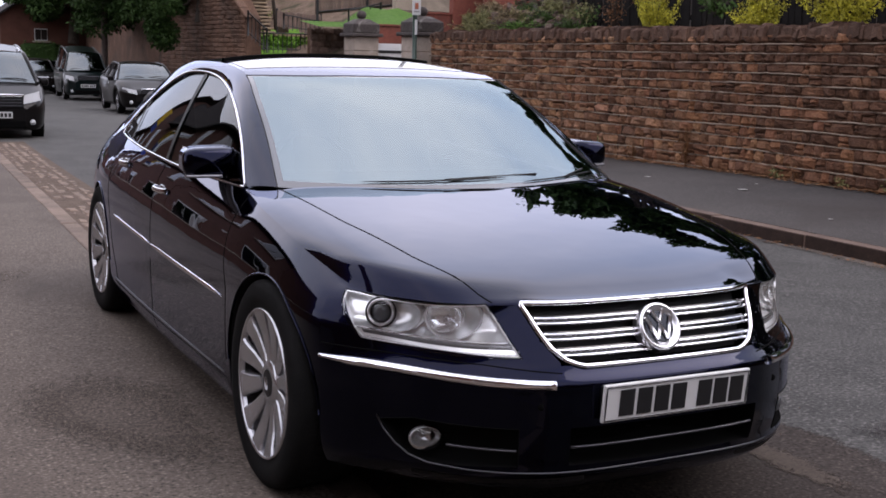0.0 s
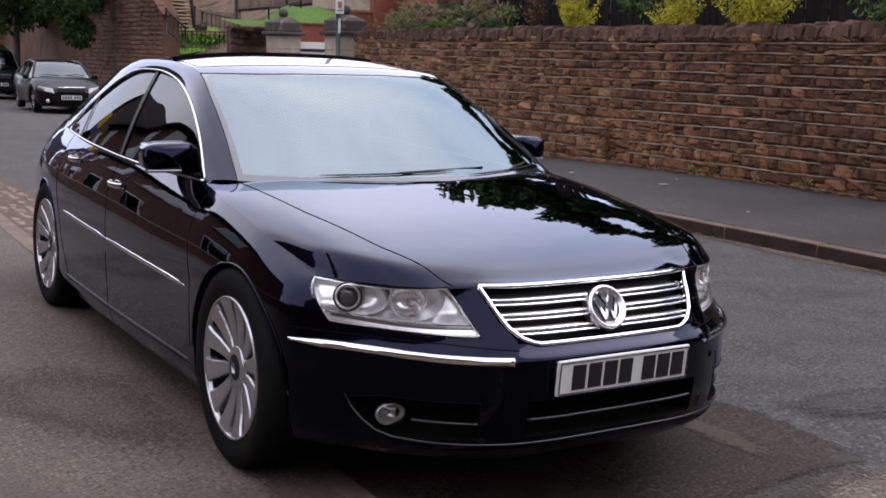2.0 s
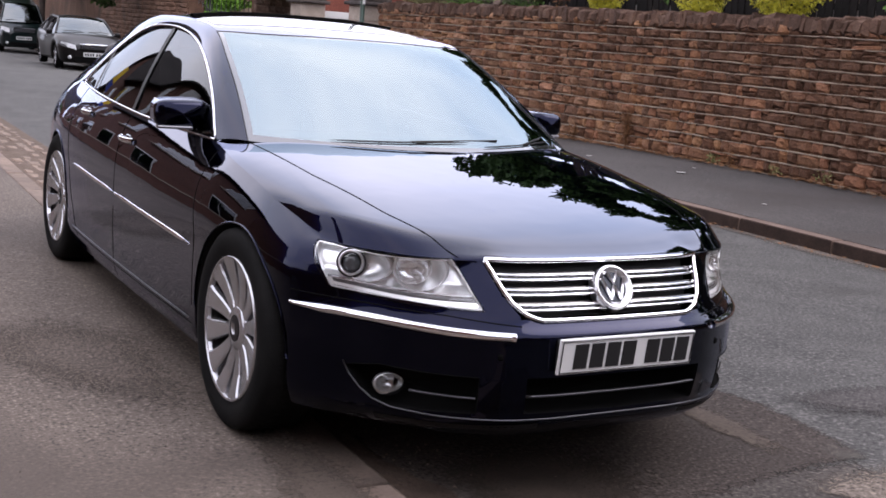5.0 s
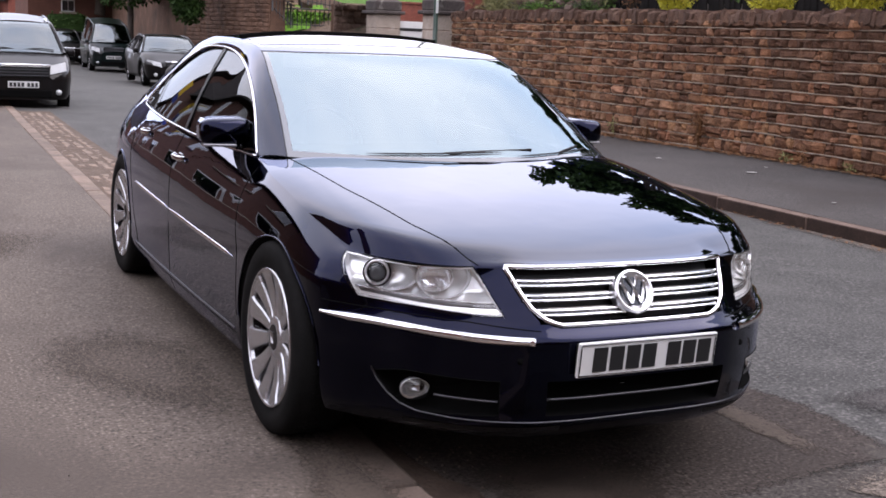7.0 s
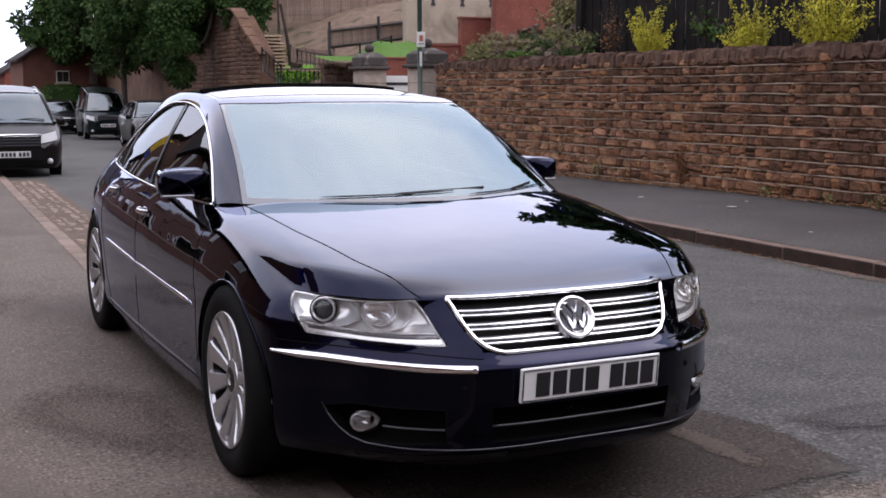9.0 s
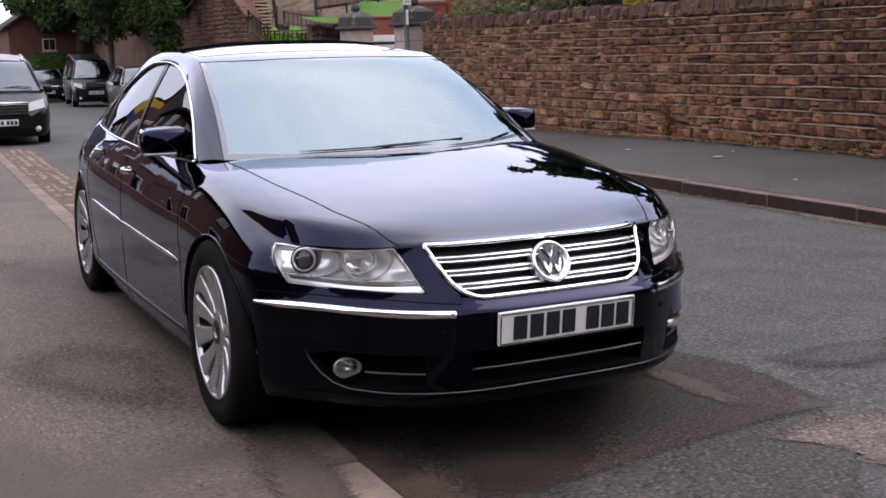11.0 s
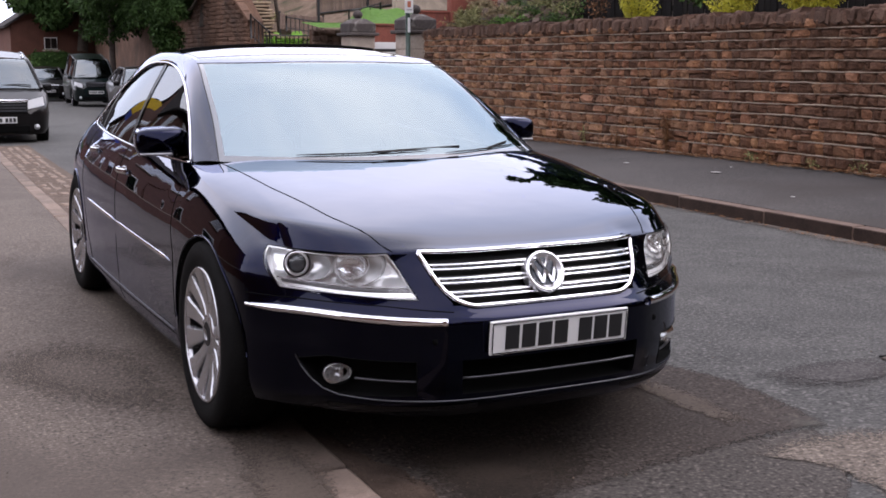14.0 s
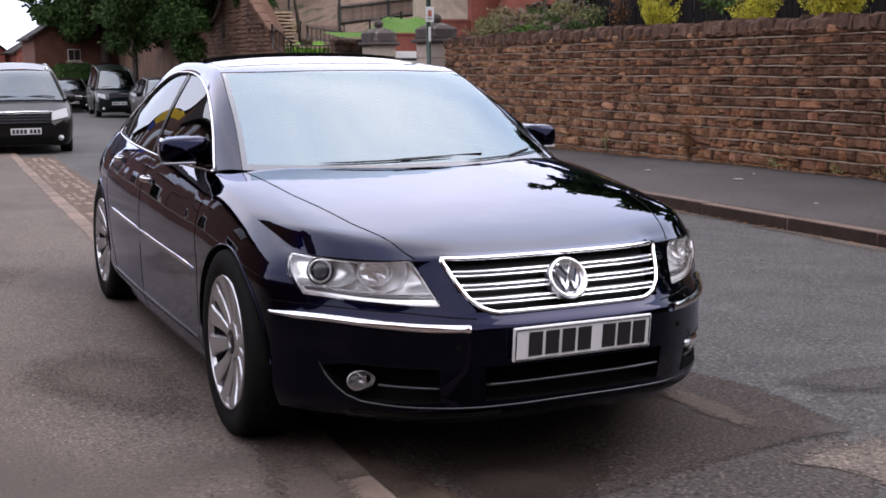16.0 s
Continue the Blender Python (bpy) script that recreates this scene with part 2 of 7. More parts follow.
surface("brick_red", [(.3, (0.1224, 0.0360, 0.0248)), (.7, (0.1836, 0.0608, 0.0424))], 3, .9, 45, .5, .008, .25, stain=((0.0765, 0.0320, 0.0256), 1.1, .55, .7))
surface("house_brick", [(.3, (0.0658, 0.0267, 0.0180)), (.7, (0.1008, 0.0422, 0.0288))], 2, .9, 30, .5, .008, .25)
surface("roof_slate", [(.3, (0.022, 0.019, 0.019)), (.7, (0.040, 0.035, 0.034))], 2, .9, 30, .4, .01, .12)
surface("concrete", [(.3, (0.233, 0.194, 0.151)), (.7, (0.328, 0.276, 0.216))], 1.2, .9, 40, .4, .006, .25, stain=((0.147, 0.121, 0.095), .8, .55, .7))
surface("pier_stone", [(.3, (0.285, 0.234, 0.192)), (.7, (0.43, 0.365, 0.31))], 3, .9, 50, .4, .006, .25, per_object=.18)
surface("pier_dark", [(.3, (0.036, 0.030, 0.029)), (.7, (0.083, 0.069, 0.063))], 4, .9, 50, .5, .008, .25, stain=((0.187, 0.173, 0.158), 2.5, .60, .68))
surface("fence_dark", [(.3, (0.007, 0.006, 0.006)), (.7, (0.014, 0.013, 0.012))], 5, .85, 60, .5, .005, .25, per_object=.3)
M["fence_dark"].node_tree.nodes["Principled BSDF"].inputs["Specular IOR Level"].default_value = .08
surface("paling", [(.3, (0.105, 0.073, 0.058)), (.7, (0.185, 0.135, 0.110))], 4, .9, 60, .5, .005, .25, per_object=.2)
surface("rail_metal", [(.3, (0.009, 0.009, 0.009)), (.7, (0.017, 0.017, 0.017))], 9, .6, 90, .2, .002, .4)
surface("grass", [(.3, (0.036, 0.088, 0.011)), (.7, (0.072, 0.152, 0.022))], 8, .9, 80, .8, .02, .2)
surface("grass_bright", [(.3, (0.072, 0.176, 0.016)), (.7, (0.128, 0.272, 0.028))], 8, .9, 80, .8, .02, .2)
surface("soil", [(.3, (0.032, 0.024, 0.019)), (.7, (0.061, 0.045, 0.035))], 5, .95, 60, .8, .02, .2)
surface("bank_rock", [(.3, (0.0929, 0.0619, 0.0500)), (.7, (0.1706, 0.1249, 0.1030))], 5, .95, 45, .7, .02, .2, per_object=.3, kind="World")
surface("retaining", [(.25, (0.068, 0.037, 0.024)), (.5, (0.100, 0.056, 0.037)), (.75, (0.145, 0.085, 0.057))], 1.5, .92, 26, .7, .02, .25, stain=((0.0475, 0.0313, 0.0235), .7, .54, .7), kind="World")
surface("bank_earth", [(.3, (0.085, 0.058, 0.040)), (.7, (0.150, 0.108, 0.078))], 3, .95, 40, .8, .02, .2, stain=((0.05, 0.045, 0.025), 1.2, .55, .66))
surface("bank_ledge", [(.3, (0.22, 0.16, 0.105)), (.7, (0.34, 0.26, 0.18))], 4, .95, 40, .8, .02, .2)
surface("gutter_dirt", [(.3, (0.0250, 0.0168, 0.0126)), (.7, (0.0650, 0.0456, 0.0345))], 5, .95, 70, .7, .01, .15)
surface("asphalt_coarse", [(.3, (0.037, 0.0318, 0.028)), (.7, (0.061, 0.053, 0.047))], 1.4, .88, 85, .7, .006, .2, grit=62, grain=1.0)
surface("bark", [(.3, (0.032, 0.024, 0.019)), (.7, (0.061, 0.048, 0.037))], 9, .95, 70, .9, .02, .2)
surface("pole_wood", [(.3, (0.043, 0.032, 0.027)), (.7, (0.072, 0.056, 0.048))], 6, .9, 80, .5, .005, .2)
surface("leaf_dark", [(.3, (0.0125, 0.0300, 0.0070)), (.7, (0.0310, 0.0630, 0.0145))], 2, .75, 20, .1, .002, .12, island=.35)
surface("leaf_mid", [(.3, (0.030, 0.064, 0.016)), (.7, (0.066, 0.118, 0.030))], 2, .7, 20, .1, .002, .15, island=.35)
surface("leaf_green", [(.3, (0.055, 0.12, 0.022)), (.7, (0.11, 0.20, 0.045))], 2, .7, 20, .1, .002, .15, island=.3)
surface("leaf_yellow", [(.3, (0.2772, 0.2592, 0.0144)), (.7, (0.5082, 0.4800, 0.0336))], 3, .6, 20, .1, .002, .4, island=.25)
surface("leaf_pale", [(.3, (0.13, 0.135, 0.050)), (.7, (0.24, 0.225, 0.10))], 3, .7, 20, .1, .002, .3, island=.3)
surface("leaf_straw", [(.3, (0.16, 0.125, 0.072)), (.7, (0.28, 0.22, 0.13))], 4, .85, 20, .1, .002, .2, island=.3)
surface("leaf_dry", [(.3, (0.115, 0.054, 0.025)), (.7, (0.194, 0.101, 0.047))], 4, .85, 20, .1, .002, .2, island=.35)
base("sign_green", (.012, .035, .022), .4, 0, .2)
base("sign_white", (.55, .55, .54), .4)
base("sign_red", (.35, .10, .05), .5)
base("paper", (.34, .33, .31), .8)
base("window_white", (.48, .48, .46), .4)
base("yellow_board", (.75, .50, .02), .45)
base("blue_board", (.03, .06, .30), .45)
base("paint_black", (.006, .0052, .0052), .3, 0, .28, .05)
base("paint_green", (.004, .008, .008), .3, 0, .55, .05)
base("paint_grey", (.05, .055, .062), .3, .4, 1.0)
glass("house_glass", (.10, .11, .12), 1.6)
surface("asphalt_pale", [(.3, (0.0714, 0.0586, 0.0483)), (.7, (0.1141, 0.0932, 0.0753))], 1.6, .88, 90, .6, .006, .3, grit=70, stain=((0.0446, 0.0375, 0.0326), 1.1, .50, .62))
surface("gravel", [(.3, (0.0575, 0.0470, 0.0395)), (.7, (0.1225, 0.1045, 0.0900))], 9, .9, 60, .3, .004, .3, island=.4)

def soften(m):
    """Lets a thin film of dust or dirt break up towards its edge."""
    n, l = m.node_tree.nodes, m.node_tree.links
    at, mul, mx, tr = (n.new(k) for k in ("ShaderNodeAttribute", "ShaderNodeMath", "ShaderNodeMixShader", "ShaderNodeBsdfTransparent"))
    at.attribute_name = "cover"
    grain = noise_node(m, 55, 6, .8)
    spread = n.new("ShaderNodeMath")
    spread.operation, spread.inputs[1].default_value, spread.inputs[2].default_value = "MULTIPLY_ADD", 3.0, -1.62
    mul.operation, mul.inputs[1].default_value = "MULTIPLY_ADD", 1.25
    # grains either lie there or not: a steep step with little half-cover
    step = n.new("ShaderNodeMath")
    step.operation, step.inputs[1].default_value, step.inputs[2].default_value, step.use_clamp = "MULTIPLY_ADD", 3.0, -1.0, True
    l.new(grain.outputs["Fac"], spread.inputs[0])
    l.new(at.outputs["Fac"], mul.inputs[0])
    l.new(spread.outputs["Value"], mul.inputs[2])
    l.new(mul.outputs["Value"], step.inputs[0])
    l.new(step.outputs["Value"], mx.inputs["Fac"])
    l.new(tr.outputs["BSDF"], mx.inputs[1])
    l.new(n["Principled BSDF"].outputs["BSDF"], mx.inputs[2])
    l.new(mx.outputs["Shader"], n["Material Output"].inputs["Surface"])


surface("crossing_concrete", [(.3, (0.165, 0.132, 0.110)), (.7, (0.225, 0.185, 0.155))], 1.1, .9, 60, .4, .005, .25, stain=((0.11, 0.088, 0.074), .9, .55, .7))
surface("dust_pale", [(.3, (0.082, 0.066, 0.054)), (.7, (0.120, 0.098, 0.080))], 1.6, .9, 90, .5, .005, .25, grit=70)
surface("dust_tan", [(.3, (0.058, 0.045, 0.036)), (.7, (0.080, 0.063, 0.051))], 2.0, .9, 90, .4, .004, .2)
surface("dirt_shaded", [(.3, (0.014, 0.0102, 0.008)), (.7, (0.036, 0.027, 0.021))], 3.0, .92, 80, .5, .005, .15)
surface("smudge", [(.3, (0.066, 0.0525, 0.043)), (.7, (0.096, 0.077, 0.063))], 1.6, .92, 90, .4, .004, .2, grit=75)
surface("smudge_road", [(.3, (0.041, 0.037, 0.0355)), (.7, (0.054, 0.049, 0.0465))], 1.6, .9, 90, .4, .004, .25, grit=75)
for name in ("dust_pale", "dust_tan", "dirt_shaded", "smudge", "smudge_road", "asphalt_patch", "asphalt_coarse"):
    soften(M[name])

# ---------- curves and the saloon's shape ----------
def spline1(xs, ys):
    """A smooth curve through points, as a function."""
    xs, ys = np.array(xs, float), np.array(ys, float)
    d = np.diff(ys) / np.diff(xs)
    m = np.r_[d[0], (d[:-1] * np.diff(xs)[1:] + d[1:] * np.diff(xs)[:-1]) / (xs[2:] - xs[:-2]), d[-1]]
    m[1:-1][d[:-1] * d[1:] <= 0] = 0

    def f(x):
        x = np.clip(np.asarray(x, float), xs[0], xs[-1])
        k = np.clip(np.searchsorted(xs, x, side="right") - 1, 0, len(xs) - 2)
        h = xs[k + 1] - xs[k]
        t = (x - xs[k]) / h
        return ((1 + 2 * t) * ys[k] + t * h * m[k]) * (1 - t) ** 2 + ((3 - 2 * t) * ys[k + 1] - (1 - t) * h * m[k + 1]) * t * t

    return f


def curve(points, s):
    """Points at the fractions s of the way along a smooth curve."""
    p = np.array(points, float)
    k = np.r_[0, np.cumsum(np.linalg.norm(np.diff(p, axis=0), axis=1) ** 0.75)]
    return np.stack([spline1(k / k[-1], p[:, n])(s) for n in range(p.shape[1])], -1)


# plan of the body from nose to tail (half of it), its top edge and how it leans in
PLAN = [(0, 0), (.15, .002), (.26, .008), (.383, .03), (.5, .085), (.6, .165), (.68, .26), (.762, .383), (.832, .478), (.888, .575),
        (.914, .67), (.928, .78), (.935, .93), (.942, 1.2), (.945, 1.5), (.951, 2.2), (.946, 3.0), (.931, 3.5), (.908, 3.85), (.862, 4.2), (.80, 4.5),
        (.72, 4.75), (.61, 4.92), (.45, 5.0), (.25, 5.04), (0, 5.05)]
_dense = curve(PLAN, np.linspace(0, 1, 4000))
_arc = np.r_[0, np.cumsum(np.linalg.norm(np.diff(_dense, axis=0), axis=1))]
_front = _dense[:, 1] < 0.8
_side = (_dense[:, 1] > 0.3) & (_dense[:, 1] < 4.9)


def c_x(x):
    return np.interp(x, _dense[_front, 0], _arc[_front])


def c_y(y):
    return np.interp(y, _dense[_side, 1], _arc[_side])


C_SIDE, C_END = float(c_y(0.62)), float(_arc[-1])
top_front = spline1([0, .2, .43, .5, .65, .8], [.735, .737, .739, .736, .733, .738])
top_side = spline1([.455, .545, .7, .93, 1.2, 1.5, 1.55, 2.36, 3.0, 3.53, 3.9, 4.5, 4.8, 5.05],
                   [.738, .750, .785, .836, .884, .924, .928, .941, .962, .985, .985, .962, .935, .925])
edge_side = spline1([.455, .62, .93, 1.2, 1.53, 2.36, 3.0, 3.53, 4.2, 4.8], [.76, .80, .838, .838, .812, .858, .848, .80, .72, .60])
lean_front = spline1([.18, .20, .235, .3, .4, .5, .535, .56, .60, .66, .735, .8], [.12, .08, .03, .012, 0, 0, .004, .03, .058, .095, .14, .16])
lean_low = spline1([.18, .25, .35, .5, .62, 1.0], [.045, .014, .005, 0, 0, 0])


def body(c, z, off=0.0):
    """A point of the body's outer skin at the way c round its plan and the height z."""
    c, z = np.asarray(c, float), np.asarray(z, float)
    x, y = np.interp(c, _arc, _dense[:, 0]), np.interp(c, _arc, _dense[:, 1])
    dx, dy = np.interp(c + .01, _arc, _dense[:, 0]) - np.interp(c - .01, _arc, _dense[:, 0]), np.interp(c + .01, _arc, _dense[:, 1]) - np.interp(c - .01, _arc, _dense[:, 1])
    n = np.hypot(dx, dy)
    nx, ny = dy / n, -dx / n
    w = np.clip((c - .45) / (C_SIDE - .45), 0, 1)
    w = w * w * (3 - 2 * w)
    zt = z_top(c)
    t = np.clip((z - .62) / (np.maximum(zt, .70) - .62), 0, 1)
    side = lean_low(z) + (x - edge_side(np.clip(y, .455, 4.8))) * t ** 2.6
    side = np.where(y > 4.8, lean_low(z) + .12 * t ** 2.6, side)
    o = lean_front(z) * (1 - w) + side * w - off
    return np.stack([x - nx * o, y - ny * o, z + 0 * c], -1)


def z_top(c):
    x, y = np.interp(c, _arc, _dense[:, 0]), np.interp(c, _arc, _dense[:, 1])
    return np.where(y < .455, top_front(np.clip(x, 0, .8)), top_side(np.clip(y, .455, 5.05)))


def cowl_y(x):
    return 1.50 - .22 * (1 - (np.abs(x) / .81) ** 2)


hood_mid = spline1([.10, .22, .35, .6, 1.0, 1.35, 1.6], [.722, .757, .793, .847, .914, .966, .990])


def hood(u, v):
    """A point of the bonnet and wing tops: u from the middle to the edge, v from the nose to the windscreen."""
    u, v = np.asarray(u, float), np.asarray(v, float)
    a = np.abs(u)
    ce = a * C_SIDE
    nose = body(ce, z_top(ce))
    x1 = a * .812
    y1 = cowl_y(x1)
    ye = nose[..., 1] + (y1 - nose[..., 1]) * v
    cs = C_SIDE + (float(c_y(1.5)) - C_SIDE) * v
    rim = body(cs, z_top(cs))
    p0 = body(np.array(C_SIDE), z_top(C_SIDE))
    straight = p0[0] + (.812 - p0[0]) * v
    x = nose[..., 0] * (1 - v) + x1 * v + a ** 4 * (rim[..., 0] - straight)
    y = ye + a ** 4 * (rim[..., 1] - (p0[1] + (1.5 - p0[1]) * v))
    zm = np.where(v < 1e-6, nose[..., 2], hood_mid(np.clip(y, .1, 1.6)))
    k = np.clip(v / .10, 0, 1)
    k = 1 - (1 - k) ** 2
    zr = rim[..., 2]
    cross = 1 - np.clip(a, 0, 1) ** 3.2
    z_in = zr + (zm - zr) * cross
    z = nose[..., 2] * (1 - k) + z_in * k
    z = np.where(a > .999, rim[..., 2], z)
    return np.stack([np.sign(u) * x, y, z], -1)


# side window opening: sill and upper arc; screen edges and roof
SILL = [(.805, 1.53, .932), (.835, 1.9, .937), (.862, 2.36, .945), (.856, 3.0, .966), (.835, 3.35, .980), (.80, 3.66, .992)]
ARC = [(.805, 1.53, .932), (.747, 1.755, 1.088), (.684, 2.07, 1.232), (.638, 2.385, 1.303), (.62, 2.75, 1.332), (.625, 3.05, 1.318), (.66, 3.33, 1.240), (.73, 3.54, 1.115), (.80, 3.66, .992)]
EDGE = [(.722, 1.405, .943), (.665, 1.70, 1.105), (.630, 1.95, 1.237), (.598, 2.17, 1.329), (.585, 2.45, 1.367), (.577, 2.9, 1.379), (.570, 3.3, 1.357), (.565, 3.62, 1.295), (.61, 3.95, 1.165), (.66, 4.25, 1.035)]


def rib(s, t):
    """Pillars and roof rail: s from the windscreen's foot to the boot, t from the window arc to the screen's edge."""
    a, e = curve(ARC, s), curve(EDGE, s)
    t = np.asarray(t, float)[..., None]
    p = a * (1 - t) + e * t
    return p + np.array([.006, -.001, .005]) * (4 * t * (1 - t))


_k = np.cumsum(np.linalg.norm(np.diff(np.array(EDGE), axis=0), axis=1) ** 0.75)
S_TOP, S_BACK = float(_k[2] / _k[-1]), float(_k[6] / _k[-1])


def roof(u, s):
    a = np.abs(u)
    e = curve(EDGE, s)
    w = np.clip((s - S_TOP) / (S_BACK - S_TOP), 0, 1)
    front = np.clip(1 - w * 3.0, 0, 1) ** 1.5
    back = np.clip(w * 3.0 - 2.0, 0, 1) ** 1.5
    crown = 1 - a ** 2.7
    return np.stack([e[..., 0] * u, e[..., 1] - crown * (.150 * front - .10 * back), e[..., 2] + crown * (.036 - .028 * front)], -1)


def screen(u, s):
    """The windscreen, s from its foot to the roof."""
    a = np.abs(u)
    e = curve(EDGE, s)
    k = s / S_TOP
    crown = 1 - a ** 2.3
    return np.stack([e[..., 0] * u, e[..., 1] - crown * (.235 * (1 - k) + .150 * k), e[..., 2] + crown * (-.008 * (1 - k) + .008 * k)], -1)


def rear_screen(u, s):
    a = np.abs(u)
    e = curve(EDGE, s)
    k = np.clip((s - S_BACK) / (1 - S_BACK), 0, 1)
    crown = 1 - a ** 2.3
    return np.stack([e[..., 0] * u, e[..., 1] + crown * (.10 * (1 - k) + .16 * k), e[..., 2] + crown * (.036 * (1 - k) - .02 * k)], -1)

# ---------- mesh helpers ----------
def mesh_object(name, verts, faces, material, parent=None, label="", smooth=True, normals=None):
    me = bpy.data.meshes.new(name)
    me.from_pydata([tuple(map(float, v)) for v in verts], [], [tuple(map(int, f)) for f in faces])
    me.materials.append(material)
    if smooth:
        me.shade_smooth()
    if normals is not None:
        me.normals_split_custom_set_from_vertices([tuple(map(float, n)) for n in normals])
    ob = new(name, me)
    if parent is not None:
        ob.parent = parent
    if label:
        tagged(ob, label)
    return ob


def part(name, bm, material, parent=None, label="", smooth=False):
    me = bpy.data.meshes.new(name)
    bm.to_mesh(me)
    bm.free()
    me.materials.append(material)
    if smooth:
        me.shade_smooth()
    ob = new(name, me)
    if parent is not None:
        ob.parent = parent
    if label:
        tagged(ob, label)
    return ob


def thing(name, m, label, category, group="", kind=""):
    ob = new(name)
    ob.empty_display_size = 0.2
    ob.matrix_basis = m
    return tagged(ob, label, category, group, kind)


def grid_faces(m, n, flip=False, wrap=False):
    out = []
    for i in range(m - 1):
        for j in range(n if wrap else n - 1):
            a, b, c, d = i * n + j, i * n + (j + 1) % n, (i + 1) * n + (j + 1) % n, (i + 1) * n + j
            out.append((d, c, b, a) if flip else (a, b, c, d))
    return out


def sheet(name, p, material, parent, label="", flip=False, thick=0.0):
    """A smooth patch from a grid of points; thick: gives it a back."""
    p = np.asarray(p, float)
    m, n = p.shape[:2]
    v = p.reshape(-1, 3)
    f = grid_faces(m, n, flip)
    if thick:
        du, dv = np.gradient(p, axis=0), np.gradient(p, axis=1)
        nr = np.cross(du, dv).reshape(-1, 3)
        nr /= np.linalg.norm(nr, axis=1)[:, None] + 1e-12
        k = len(v)
        v = np.r_[v, v + nr * thick]
        f = f + [tuple(k + q for q in reversed(g)) for g in f]
        rim = [i * n for i in range(m)] + [(m - 1) * n + j for j in range(1, n)] + [i * n + n - 1 for i in range(m - 2, -1, -1)] + list(range(n - 2, 0, -1))
        f += [(a, b, k + b, k + a) for a, b in zip(rim, rim[1:] + rim[:1])]
    return mesh_object(name, v, f, material, parent, label)


def tube(name, path, r, material, parent, label="", sides=8, closed=False, flat=1.0, up=(0, 0, 1)):
    """A bar along a path; flat: its height over its width."""
    path = np.asarray(path, float)
    n = len(path)
    r = np.broadcast_to(np.asarray(r, float), (n,))
    if closed:
        t = np.roll(path, -1, 0) - np.roll(path, 1, 0)
    else:
        t = np.gradient(path, axis=0)
    t /= np.linalg.norm(t, axis=1)[:, None] + 1e-12
    a = np.cross(t, up)
    a /= np.linalg.norm(a, axis=1)[:, None] + 1e-12
    b = np.cross(a, t)
    k = np.linspace(0, 2 * np.pi, sides, endpoint=False)
    v = path[:, None] + r[:, None, None] * (np.cos(k)[None, :, None] * a[:, None] + flat * np.sin(k)[None, :, None] * b[:, None])
    f = grid_faces(n, sides, False, True)
    if closed:
        f += [((n - 1) * sides + j, (n - 1) * sides + (j + 1) % sides, (j + 1) % sides, j) for j in range(sides)]
    else:
        f += [tuple(range(sides)), tuple(range(n * sides - 1, (n - 1) * sides - 1, -1))]
    return mesh_object(name, v.reshape(-1, 3), f, material, parent, label)


def lathe(name, profile, material, parent, label="", steps=48, axis="x", at=(0, 0, 0)):
    """A turned shape from rows of (along the axis, radius)."""
    k = np.linspace(0, 2 * np.pi, steps, endpoint=False)
    rows = []
    for a, r in profile:
        c, s = r * np.cos(k), r * np.sin(k)
        rows.append(np.stack([a + 0 * k, c, s] if axis == "x" else [c, a + 0 * k, s] if axis == "y" else [c, s, a + 0 * k], -1))
    v = np.array(rows) + np.array(at, float)
    ob = mesh_object(name, v.reshape(-1, 3), grid_faces(len(profile), steps, axis != "x", True), material, parent, label)
    return ob


def box_bm(bm, size, at=(0, 0, 0), turn=None, bevel=0.0, segments=2):
    """Adds a box with rounded edges to bm."""
    made = bmesh.ops.create_cube(bm, size=1.0)["verts"]
    bmesh.ops.scale(bm, vec=size, verts=made)
    if bevel:
        edges = list({e for v in made for e in v.link_edges})
        made = list({v for f in bmesh.ops.bevel(bm, geom=edges, offset=bevel, segments=segments, profile=0.5, affect="EDGES")["faces"] for v in f.verts} | {v for v in made if v.is_valid})
    if turn is not None:
        bmesh.ops.transform(bm, matrix=turn.to_4x4(), verts=made)
    bmesh.ops.translate(bm, vec=at, verts=made)
    return made


def block(name, size, at, material, parent=None, label="", bevel=0.01, turn=None, segments=2, smooth=False):
    bm = bmesh.new()
    box_bm(bm, size, at, turn, bevel, segments)
    return part(name, bm, material, parent, label, smooth)


# ---------- the dark blue saloon ----------
# the axles follow the step of the kerb; the body leans less on its springs
AXLES, BODY = pose(0, 0, 0, 0, 1.2, 0), pose(.0101, 0, .0064, 0, .15, 0)


